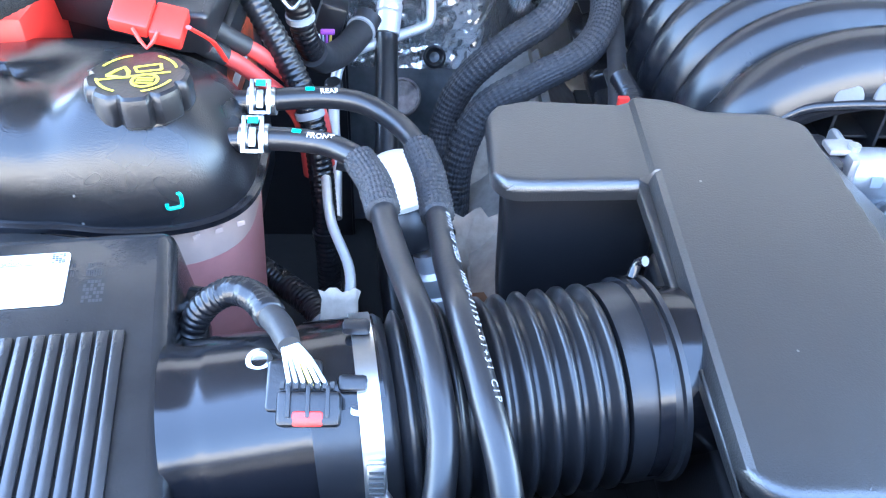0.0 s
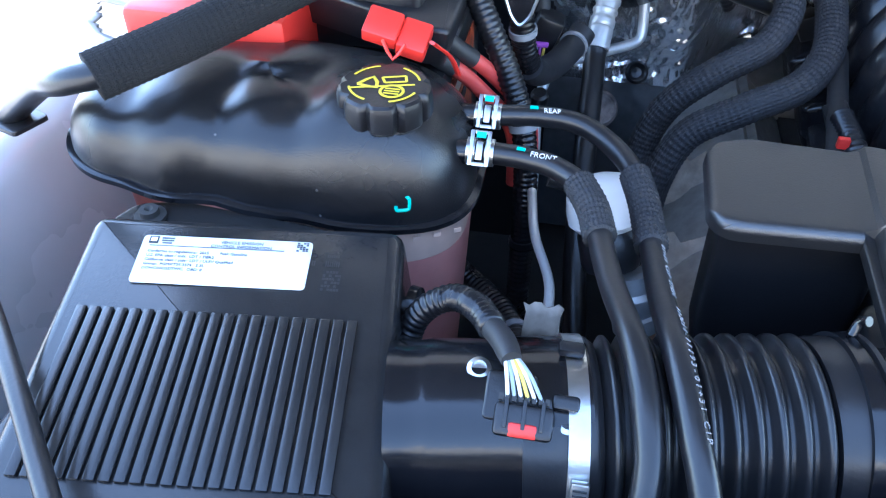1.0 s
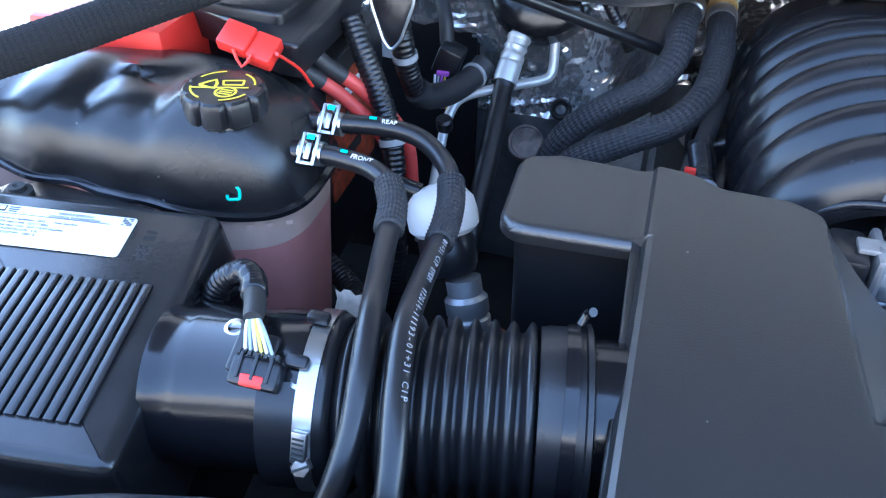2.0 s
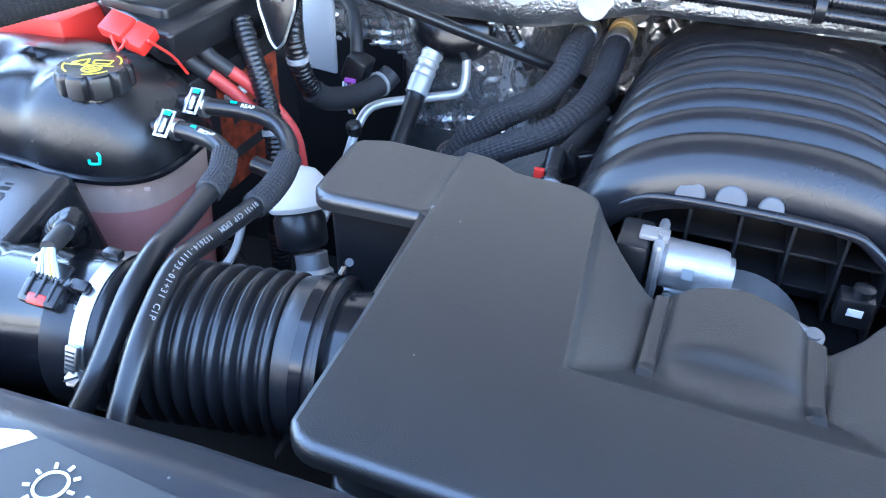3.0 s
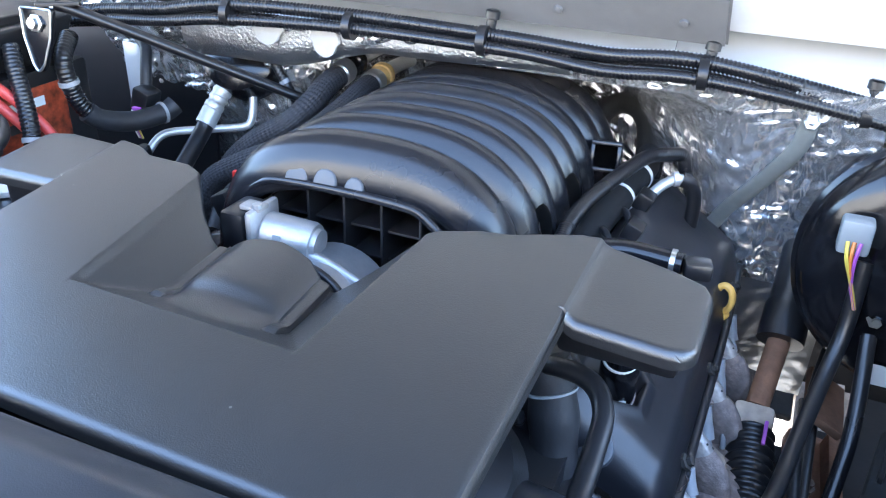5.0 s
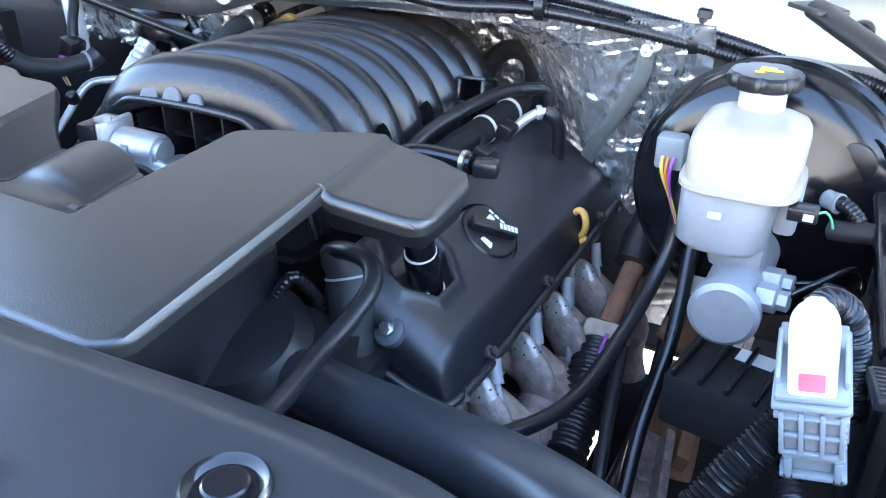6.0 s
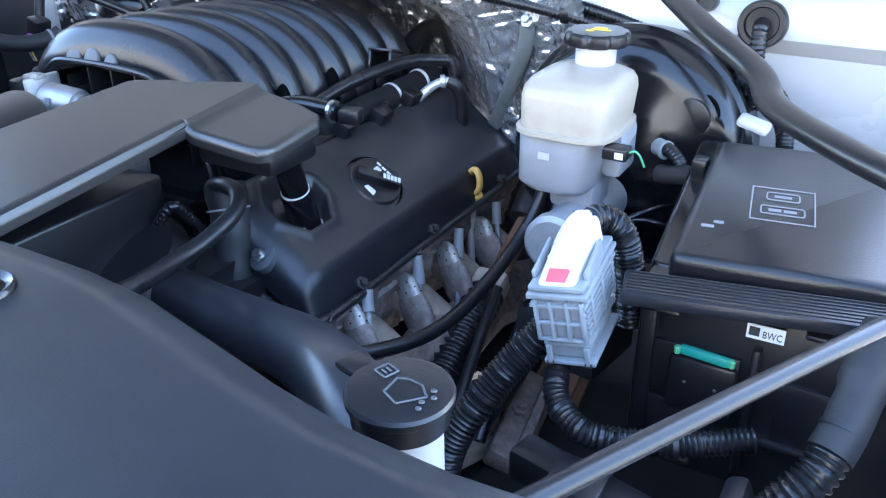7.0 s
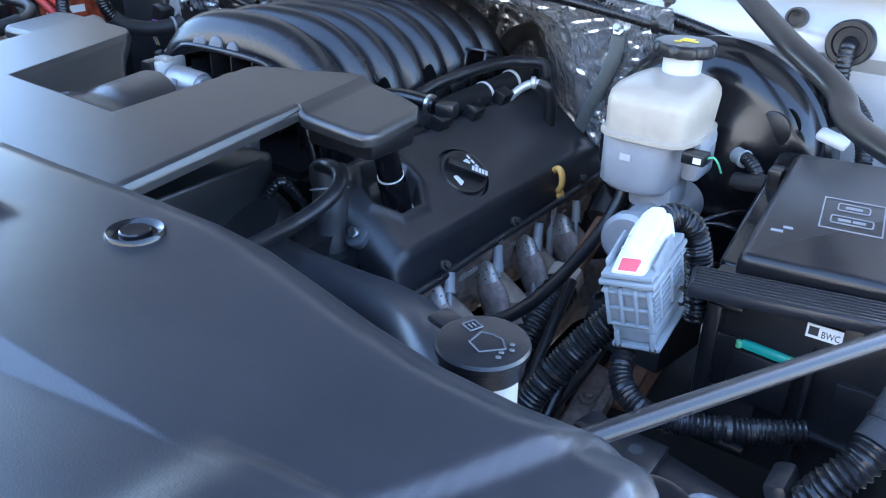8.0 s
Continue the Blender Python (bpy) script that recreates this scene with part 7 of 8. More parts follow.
    p = box("level_sensor", (0.024, 0.020, 0.012), BLACK, r, "black level sensor plug with a white tag", m=Matrix.Translation((0.056, -0.038, 0.043)), bevel=0.002)
    box("tag", (0.008, 0.001, 0.006), PAPER, p, m=Matrix.Translation((0.061, -0.0485, 0.046)), bevel=0)
    tube("green_wire", [(0.067, -0.038, 0.050), (0.073, -0.036, 0.052), (0.078, -0.034, 0.046), (0.081, -0.03, 0.036)], 0.0011, WIRES["green"], p, sides=6)
    m = thing("master_cylinder", "pale grey cast metal brake master cylinder", "master cylinder", at=(0.53, 1.05, 0.93))
    lathe("barrel", [(0.0, -0.004), (0.026, -0.004), (0.031, 0.0), (0.031, 0.012), (0.027, 0.016), (0.0265, 0.14)], GREYCAST, m, at=(0.004, -0.095, -0.005), axis=(0.02, 1, 0), sides=40)
    box("mount", (0.05, 0.05, 0.034), GREYCAST, m, m=Matrix.Translation((0.0, -0.02, 0.012)), bevel=0.008)
    for y, z in ((-0.07, 0.008), (-0.03, 0.004)):
        lathe("port", [(0.013, 0), (0.013, 0.016), (0.009, 0.018), (0.009, 0.026), (0, 0.026)], GREYCAST, m, at=(0.028, y, z), axis=(1, -0.2, 0.1), sides=6)
    tube("brake_line", [(0.05, -0.03, 0.006), (0.08, -0.03, 0.012), (0.105, -0.02, 0.0), (0.10, 0.0, -0.04), (0.06, 0.02, -0.06)], 0.0028, GLOSS, m, "thin looped brake line", sides=8)
    tube("brake_line", [(0.05, -0.07, 0.012), (0.075, -0.06, 0.03), (0.10, -0.02, 0.028), (0.11, 0.01, -0.01), (0.08, 0.03, -0.06)], 0.0028, GLOSS, m, "thin looped brake line", sides=8)
    h = thing("booster_hose", "black corrugated hose on a grey booster fitting", "hose", at=(0.62, 1.07, 0.98))
    loom("conduit", [(-0.022, 0.008, 0.018), (-0.012, 0.0, 0.020), (0.000, -0.008, 0.014), (0.008, -0.012, 0.004)], 0.0075, h, pitch=0.004)
    tube("taped_conduit", [(-0.018, -0.008, -0.003), (-0.004, -0.014, 0.0), (0.013, -0.020, 0.005), (0.028, -0.026, 0.010), (0.038, -0.030, 0.016), (0.036, -0.026, 0.03)], 0.0095, TAPE, h)
    lathe("fitting", [(0.007, -0.010), (0.0088, -0.008), (0.0088, 0.003), (0.0098, 0.004), (0.0098, 0.007), (0.007, 0.008)], PALEGREY, h, at=(-0.021, 0.007, 0.0185), axis=(0.7, -0.5, 0.0), sides=20)
    lathe("fitting", [(0.0095, -0.003), (0.0112, -0.003), (0.0112, 0.003), (0.0095, 0.003)], PALEGREY, h, at=(0.0375, -0.029, 0.017), axis=(0.2, -0.1, 0.6), sides=20)


def fuse_box():
    o = Vector((0.763, 0.938, 0.80))
    f = thing("fuse_box", "large black fuse box with a moulded lid and grey labels", "fuse box", at=o)
    box("base", (0.215, 0.267, 0.175), BLACK, f, m=Matrix.Translation((-0.002, 0.0425, 0.0)), bevel=0.006)
    yaw = Matrix.Translation((-0.120, -0.120, 0)) @ Matrix.Rotation(radians(9), 4, "Z") @ Matrix.Translation((0.120, 0.120, 0))
    pm = yaw @ Matrix.Translation((-0.120, -0.120, 0)) @ Matrix.Rotation(radians(4), 4, "Z") @ Matrix.Translation((0.120, 0.120, 0)) @ Matrix.Translation((0.008, -0.119, 0.171)) @ Matrix.Rotation(radians(4), 4, "X")
    lip = box("front_lip", (0.25, 0.036, 0.012), SHIELD, f, "ribbed front lip", m=pm, bevel=0.003)
    for k in range(7):
        box("rib", (0.244, 0.0018, 0.0014), SHIELD, lip, m=pm @ Matrix.Translation((0, -0.0135 + 0.0045 * k, 0.0116)), bevel=0.0005)
    lm = yaw @ Matrix.Translation((0.012, 0.028, 0.180)) @ Matrix.Rotation(radians(6.5), 4, "X")
    lid = slab("lid", rounded([(-0.10, -0.118), (0.115, -0.118), (0.115, 0.102), (-0.082, 0.102)], 0.012), 0.030, BLACK, f, "satin black lid", m=lm, edge=0.008)
    slab("rim", rounded([(-0.115, -0.10), (0.125, -0.10), (0.125, 0.145), (-0.10, 0.145)], 0.012), 0.012, GLOSS, f, m=lm @ Matrix.Translation((0, 0, -0.004)), edge=0.004)
    # pressed outlines on the lid
    def outline(cx, cy, w, h, name="embossed_sign"):
        pts = [Vector((*p, 0)) for p in rounded([(-w / 2, -h / 2), (w / 2, -h / 2), (w / 2, h / 2), (-w / 2, h / 2)], 0.003, 3)]
        tube(name, [lm @ (p + Vector((cx, cy, 0.0303))) for p in pts + pts[:1]], 0.0007, GREYINK, lid, sides=5, step=0.01)
    outline(-0.020, -0.016, 0.05, 0.056)
    outline(-0.020, -0.002, 0.026, 0.013)
    outline(-0.020, -0.026, 0.034, 0.013)
    for cx, cy, w in ((-0.076, -0.066, 0.010), (-0.068, -0.058, 0.008), (-0.026, -0.026, 0.010), (-0.014, -0.026, 0.010), (-0.020, -0.002, 0.014)):
        box("embossed_bar", (w, 0.004, 0.0006), GREYINK, lid, m=lm @ Matrix.Translation((cx, cy, 0.030)), bevel=0)
    # front face with fuse slots, label and green puller
    pk = box("pocket", (0.052, 0.012, 0.050), BLACK, f, "black pocket holding the fuse puller", m=Matrix.Translation((-0.052, -0.0950, 0.067)), bevel=0.003)
    for dx in (-0.012, 0.012):
        lathe("rivet", [(0.0016, 0), (0.0012, 0.001), (0, 0.0012)], DARKINK, pk, at=(-0.052 + dx, -0.1010, 0.095), axis=(0, -1, 0), sides=8)
    for x, z, w, h in ((-0.098, 0.03, 0.012, 0.13), (-0.015, 0.02, 0.006, 0.12), (0.045, 0.03, 0.006, 0.10), (-0.08, 0.012, 0.06, 0.008), (0.02, 0.055, 0.06, 0.006), (0.03, 0.160, 0.03, 0.005), (-0.09, 0.150, 0.03, 0.006)):
        box("ledge", (w, 0.012, h), BLACK, f, m=Matrix.Translation((x, -0.0950, z)), bevel=0.002)
    for x, z, w, h in ((-0.06, 0.10, 0.07, 0.05), (0.03, 0.08, 0.05, 0.07), (-0.075, 0.045, 0.05, 0.05), (0.07, 0.12, 0.05, 0.03)):
        box("panel_relief", (w, 0.006, h), BLACK, f, m=Matrix.Translation((x, -0.0930, z - h / 2)), bevel=0.002)
    pl = box("fuse_puller", (0.040, 0.006, 0.009), GREENP, f, "teal green fuse puller", m=Matrix.Translation((-0.052, -0.0980, 0.118)) @ Matrix.Rotation(radians(3), 4, "Y"), bevel=0.003)
    for dx in (-0.021, 0.021):
        lathe("end", [(0.002, -0.003), (0.0028, -0.002), (0.0028, 0.003), (0.002, 0.004), (0, 0.004)], WIRES["green"], pl, at=(-0.052 + dx, -0.0995, 0.122), axis=(0, 0, 1), sides=10)
    lab = box("code_label", (0.027, 0.001, 0.0122), PAPER, f, "white code label", m=Matrix.Translation((-0.0115, -0.1005, 0.1510)) @ Matrix.Rotation(radians(-1), 4, "Y") , bevel=0)
    writing("letters", "BWC", 0.0085, INK, Matrix.Translation((-0.0138, -0.1013, 0.1558)) @ Matrix.Rotation(radians(-1), 4, "Y") @ Matrix.Rotation(radians(90), 4, "X"), lab, squeeze=0.72)
    box("code_patch", (0.0075, 0.0004, 0.0075), INK, lab, m=Matrix.Translation((-0.0196, -0.1012, 0.1535)), bevel=0)
    box("white_latch", (0.032, 0.024, 0.010), WHITECAP, f, "white plastic latch", m=Matrix.Translation((-0.085, 0.165, 0.225)) @ Matrix.Rotation(radians(15), 4, "Y"), bevel=0.004)
    for z in (0.03, 0.08, 0.13):
        box("side_hook", (0.014, 0.02, 0.024), BLACK, f, m=Matrix.Translation((-0.114, 0.09, z + 0.06)), bevel=0.003)


def lever_connector():
    o = Vector((0.612, 0.806, 0.977))
    c = thing("lever_connector", "pale grey wiring connector with a white lever and pink tab", "connector", at=o)
    R = Matrix.Rotation(radians(4), 4, "Z") @ Matrix.Rotation(radians(-10), 4, "Y") @ Matrix.Rotation(radians(5), 4, "X") @ Matrix.Scale(0.93, 4)
    at = lambda x, y, z: R @ Matrix.Translation((x, y, z))
    box("body", (0.040, 0.084, 0.036), PALEGREY, c, m=at(0, 0.0, -0.026), bevel=0.003)
    # stepped rims round the upper edge
    box("collar", (0.050, 0.092, 0.005), PALEGREY, c, m=at(0, 0.0, 0.011), bevel=0.0015)
    box("collar", (0.046, 0.088, 0.005), PALEGREY, c, m=at(0, 0.0, 0.0172), bevel=0.0015)
    box("waist_rim", (0.047, 0.090, 0.0035), PALEGREY, c, m=at(0, 0.0, 0.003), bevel=0.001)
    box("skirt", (0.034, 0.068, 0.024), PALEGREY, c, m=at(0.002, -0.004, -0.048), bevel=0.002)
    foot = box("foot", (0.044, 0.076, 0.0045), PALEGREY, c, m=at(0.002, -0.004, -0.054), bevel=0.0015)
    box("foot_rim", (0.040, 0.074, 0.004), PALEGREY, foot, m=at(0.002, -0.004, -0.036), bevel=0.001)
    for x in (-0.014, 0.018):
        box("foot_post", (0.005, 0.004, 0.018), PALEGREY, foot, m=at(x, -0.041, -0.053), bevel=0.001)
        # ink-black plate in place of the shade in the foot's slot
        box("foot_slot", (0.006, 0.0015, 0.004), INK, foot, "ink-black plate standing in for a slot in the foot", m=at(x, -0.0422, -0.054), bevel=0.0003)
    for k in range(7):
        box("rib", (0.003, 0.080, 0.0022), PALEGREY, c, m=at(0.0212, 0.0, -0.024 + 0.0052 * k), bevel=0.0005)
    for k in (-0.028, 0.002, 0.032):
        box("side_post", (0.005, 0.005, 0.040), PALEGREY, c, m=at(0.0216, k, -0.026), bevel=0.001)
    # framed front face with three columns of grey plates standing in for shaded recesses
    for k in (-0.0185, -0.006, 0.0075, 0.0195):
        box("front_rib", (0.0034, 0.005, 0.036), PALEGREY, c, m=at(k, -0.0440, -0.027), bevel=0.0008)
    for z in (-0.028, -0.012, 0.0035):
        box("front_bar", (0.040, 0.0045, 0.0028), PALEGREY, c, m=at(0, -0.0438, z), bevel=0.0006)
    for x in (-0.0122, 0.0008, 0.0135):
        for z, h in ((-0.0245, 0.011), (-0.0085, 0.0105)):
            box("window", (0.0085, 0.0012, h), GREYINK, c, "grey plate standing in for a shaded recess in the face", m=at(x, -0.0424, z), bevel=0.0003)
    # grey walls that guide the lever
    for dx in (-0.0215, 0.0215):
        box("guide_wall", (0.0028, 0.048, 0.017), PALEGREY, c, m=at(dx, -0.006, 0.015) @ Matrix.Rotation(radians(8), 4, "X"), bevel=0.001)
        box("guide_notch", (0.0035, 0.012, 0.008), PALEGREY, c, m=at(dx, -0.020, 0.018), bevel=0.001)
    lev = slab("lever", rounded([(-0.015, -0.042), (0.015, -0.042), (0.0175, 0.020), (0.0165, 0.036), (0.011, 0.049), (-0.010, 0.049), (-0.0165, 0.036), (-0.0175, 0.020)], 0.005), 0.018, BRIGHTCAP, c, "white locking lever", m=at(0, 0.002, 0.015) @ Matrix.Rotation(radians(10), 4, "X"), edge=0.004)
    slab("lever_top", rounded([(-0.0095, -0.022), (0.0095, -0.022), (0.0115, 0.030), (0.007, 0.043), (-0.006, 0.043), (-0.0115, 0.030)], 0.004), 0.008, BRIGHTCAP, lev, m=at(0, 0.003, 0.032) @ Matrix.Rotation(radians(10), 4, "X"), edge=0.003)
    for y in (-0.012, 0.006, 0.022):
        box("grip_rib", (0.030, 0.0022, 0.002), BRIGHTCAP, lev, m=at(0, y, 0.0325 + 0.17 * y) @ Matrix.Rotation(radians(10), 4, "X"), bevel=0.0006)
    box("tab", (0.017, 0.014, 0.004), PINK, lev, "pink tab", m=at(0, -0.033, 0.0245) @ Matrix.Rotation(radians(22), 4, "X"), bevel=0.001)
    tube("seal_line", [R @ Vector(p) for p in ((-0.008, 0.040, 0.0455), (0.0, 0.043, 0.0462), (0.008, 0.040, 0.0455))], 0.0008, INK, lev, "thin black line at the cable end", sides=5)
    loom("conduit", [R @ Vector(p) for p in ((0.0, 0.046, 0.030), (0.010, 0.062, 0.028), (0.022, 0.070, 0.012), (0.027, 0.068, -0.02), (0.024, 0.064, -0.08))], 0.013, c, pitch=0.0036)


def conduits_right():
    def one(pts, r, label, pitch=0.0042, clip=None):
        t = thing("wiring_conduit", label, "conduit", at=pts[0])
        loom("conduit", local(pts[0], pts), r, t, pitch=pitch, depth=0.2, sides=20)
        sp = spline(local(pts[0], pts), 0.004)
        for k in (0.3, 0.72):
            i = int(len(sp) * k)
            lathe("tie", [(r * 0.92, -0.002), (r * 1.05, -0.002), (r * 1.05, 0.002), (r * 0.92, 0.002)], BLACK, t, "thin black cable tie", at=sp[i], axis=(sp[i + 1] - sp[i]).normalized(), sides=20)
        return t
    one([(0.602, 0.800, 0.945), (0.588, 0.788, 0.925), (0.571, 0.772, 0.90), (0.545, 0.743, 0.85), (0.535, 0.735, 0.80), (0.53, 0.73, 0.70)], 0.0145, "thick black corrugated conduit below the grey connector")
    one([(0.612, 0.800, 0.935), (0.612, 0.785, 0.915), (0.620, 0.763, 0.90), (0.640, 0.748, 0.892), (0.665, 0.747, 0.889), (0.715, 0.768, 0.889), (0.762, 0.793, 0.894)], 0.0105, "black corrugated conduit running along the fuse box")
    big = one([(0.824, 0.800, 0.982), (0.818, 0.775, 0.965), (0.813, 0.752, 0.948), (0.806, 0.732, 0.930), (0.793, 0.720, 0.912), (0.782, 0.716, 0.888), (0.775, 0.716, 0.84)], 0.0140, "very thick black corrugated main conduit by the fuse box", 0.0052)
    tube("sleeve", local(big.location, [(0.827, 0.815, 0.996), (0.820, 0.783, 0.971), (0.815, 0.757, 0.951), (0.810, 0.742, 0.939)]), 0.0165, TAPE, big, "smooth rubber end sleeve", sides=24, profile=lambda s: 1.05 if s < 0.045 else 0.9)
    box("red_gasket", (0.064, 0.004, 0.004), RUSTRED, big, "thin dull red gasket edge", m=Matrix.Translation((0.012, -0.012, -0.018)) @ Matrix.Rotation(radians(8), 4, "Y"), bevel=0.001)
    box("strap", (0.018, 0.036, 0.034), BLACK, big, "black strap clip", m=Matrix.Translation((-0.052, -0.075, -0.112)) @ Matrix.Rotation(radians(-20), 4, "Y"), bevel=0.006)
    # pale lamp housing under the conduits
    l = thing("headlamp_housing", "pale translucent back of the headlamp housing", "headlamp", at=(0.79, 0.63, 0.80))
    box("shell", (0.17, 0.15, 0.085), GREYWHITE, l, m=Matrix.Translation((0, 0, 0)), bevel=0.02, segments=4)
    lathe("adjuster", [(0.014, 0), (0.014, 0.006), (0.006, 0.008), (0.006, 0.016), (0, 0.016)], ALU, l, "round metal adjuster", at=(0.03, 0.055, 0.083), sides=20)
    b = thing("mounting_bracket", "black plastic mounting bracket with a hole", "bracket", at=(0.68, 0.72, 0.84))
    box("arm", (0.16, 0.03, 0.03), BLACK, b, m=Matrix.Rotation(radians(-12), 4, "Z"), bevel=0.005)
    box("ear", (0.04, 0.04, 0.008), BLACK, b, m=Matrix.Translation((-0.02, -0.01, 0.032)), bevel=0.002)
    # flat ink disc stands in for the shaded hole
    lathe("hole", [(0.006, 0), (0.006, 0.0006), (0, 0.0008)], INK, b, at=(-0.02, -0.01, 0.0398), sides=14)


def washer_bottle():
    o = Vector((0.626, 0.536, 1.002))
    w = thing("washer_bottle", "white washer bottle neck with a wide black flip cap", "washer bottle", at=o)
    lathe("neck", [(0.05, -0.25), (0.04, -0.10), (0.0215, -0.03), (0.0205, 0.045)], WHITECAP, w, sides=32)
    cap = lathe("cap", [(0.021, 0.036), (0.0238, 0.038), (0.0245, 0.048), (0.0262, 0.0495), (0.0266, 0.053), (0.0255, 0.0548), (0.023, 0.0555), (0.0, 0.056)], BLACK, w, "wide black flip cap", sides=64)
    box("hinge_tab", (0.022, 0.016, 0.005), BLACK, w, m=Matrix.Translation((-0.030, 0.010, 0.048)) @ Matrix.Rotation(radians(-15), 4, "Z"), bevel=0.003)
    T = Vector((0, 0, 0.0563))
    fan = [(-0.008, -0.012), (0.008, -0.014), (0.016, 0.006), (0.004, 0.012), (-0.006, 0.010), (-0.014, 0.004), (-0.008, -0.012)]
    rt = Matrix.Rotation(radians(-20), 4, "Z") @ Matrix.Diagonal((0.68, 0.68, 1, 1))
    for p, q_ in zip(fan, fan[1:]):
        tube("pressed_line", [rt @ Vector((p[0] + 0.006, p[1], 0)) + T, rt @ Vector((q_[0] + 0.006, q_[1], 0)) + T], 0.0006, DARKINK, cap, sides=5, step=0.02)
    for x, y in ((0.016, 0.014), (0.022, 0.009), (0.02, 0.0), (0.024, -0.006)):
        lathe("pressed_dot", [(0.0016, 0), (0.0012, 0.0006), (0, 0.0007)], DARKINK, cap, at=rt @ Vector((x + 0.004, y, 0)) + T, sides=8)
    for pts in ([(-0.026, -0.002), (-0.014, -0.002), (-0.014, 0.010), (-0.026, 0.010), (-0.026, -0.002)], [(-0.023, 0.002), (-0.017, 0.002)], [(-0.023, 0.006), (-0.017, 0.006)]):
        for p, q_ in zip(pts, pts[1:]):
            tube("pressed_line", [rt @ Vector((*p, 0)) + T, rt @ Vector((*q_, 0)) + T], 0.0006, DARKINK, cap, sides=5, step=0.02)


def hoses_right():
    def hose(name, pts, r, mat, label, cat="hose", **k):
        t = thing(name, label, cat, at=pts[0])
        tube("hose", local(pts[0], pts), r, mat, t, sides=24, **k)
        return t
    rh = hose("radiator_hose", [(0.13, 0.77, 0.86), (0.207, 0.75, 0.885), (0.30, 0.722, 0.902), (0.376, 0.70, 0.918), (0.46, 0.66, 0.948), (0.523, 0.622, 0.966), (0.566, 0.590, 0.962), (0.600, 0.555, 0.935), (0.612, 0.52, 0.88), (0.61, 0.49, 0.80)], 0.027, RADHOSE, "large black rubber upper radiator hose")
    lathe("clamp", [(0.0272, -0.006), (0.0288, -0.006), (0.0288, 0.006), (0.0272, 0.006)], SILVER, rh, "bright steel spring clamp", at=local(rh.location, [(0.17, 0.762, 0.873)])[0], axis=(0.9, -0.3, 0.3), sides=32)
    hose("crankcase_hose", [(0.19, 0.855, 0.935), (0.205, 0.835, 0.962), (0.235, 0.822, 0.976), (0.262, 0.812, 0.976), (0.277, 0.79, 0.968), (0.280, 0.75, 0.958), (0.283, 0.70, 0.955), (0.30, 0.63, 0.965), (0.315, 0.56, 0.985), (0.32, 0.50, 0.985)], 0.0083, RUBBER, "black rubber hose looping beside the engine cover")
    t = hose("taped_hose", [(0.215, 0.842, 0.965), (0.226, 0.834, 0.94), (0.234, 0.824, 0.90), (0.238, 0.815, 0.85), (0.24, 0.81, 0.78)], 0.021, TAPE, "thick tape-wrapped hose in front of the valve cover", "hose", profile=lambda s: 1.0 + 0.04 * math.sin(s * 160))
    lathe("ring", [(0.021, -0.001), (0.0222, -0.001), (0.0222, 0.001), (0.021, 0.001)], PALEGREY, t, "pale ring", at=(0.010, -0.008, -0.022), axis=(-0.3, 0.25, 0.9), sides=28)
    d = thing("alternator", "dark rounded alternator body under the engine cover", "alternator", at=(0.165, 0.748, 0.885))
    lathe("body", [(0.0, -0.06), (0.05, -0.058), (0.066, -0.04), (0.068, 0.03), (0.055, 0.048), (0.02, 0.055), (0, 0.056)], BLACK, d, axis=(0.15, -0.35, 0.93), sides=40)
    loom("lead", [(0.02, 0.02, 0.05), (0.035, 0.035, 0.075), (0.04, 0.05, 0.06), (0.04, 0.07, 0.03)], 0.006, d, "corrugated lead")
    # pieces on the right flank of the manifold
    t = thing("vacuum_line", "ribbed black vacuum line along the manifold", "hose", at=(0.17, 1.06, 0.98))
    loom("conduit", local(t.location, [(0.172, 0.99, 0.955), (0.168, 1.04, 0.978), (0.175, 1.09, 0.995), (0.196, 1.16, 1.008), (0.212, 1.22, 1.010), (0.230, 1.245, 1.008), (0.247, 1.262, 1.004), (0.252, 1.266, 0.985)]), 0.0085, t, pitch=0.003, depth=0.06)
    t = thing("sleeved_line", "dark felt-sleeved line with pale ties", "hose", at=(0.18, 1.12, 0.96))
    tube("sleeve", local(t.location, [(0.176, 1.05, 0.945), (0.182, 1.12, 0.958), (0.192, 1.20, 0.965), (0.200, 1.265, 0.972), (0.205, 1.30, 0.985)]), 0.0175, FOAM, t, sides=20)
    for p in ((0.1915, 1.195, 0.9645), (0.199, 1.255, 0.971)):
        lathe("tie", [(0.0175, -0.002), (0.0188, -0.002), (0.0188, 0.002), (0.0175, 0.002)], PAPER, t, "pale tie", at=local(t.location, [p])[0], axis=(0.12, 1, 0.1), sides=24)
    t = thing("metal_elbow", "bent pale metal fitting on a black hose", "fitting", at=(0.23, 1.28, 0.96))
    tube("pipe", local(t.location, [(0.214, 1.212, 0.948), (0.222, 1.222, 0.962), (0.233, 1.233, 0.974), (0.246, 1.242, 0.981), (0.256, 1.247, 0.980)]), 0.0062, STEELPIPE, t, sides=14)
    lathe("collar", [(0.006, -0.004), (0.0092, -0.003), (0.0092, 0.003), (0.006, 0.004)], STEELPIPE, t, at=(0.016, -0.038, 0.021), axis=(0.8, 0.4, 0.1), sides=14)
    tube("rubber_end", local(t.location, [(0.252, 1.245, 0.981), (0.263, 1.249, 0.975), (0.270, 1.253, 0.955), (0.27, 1.255, 0.92)]), 0.009, RUBBER, t, sides=14)
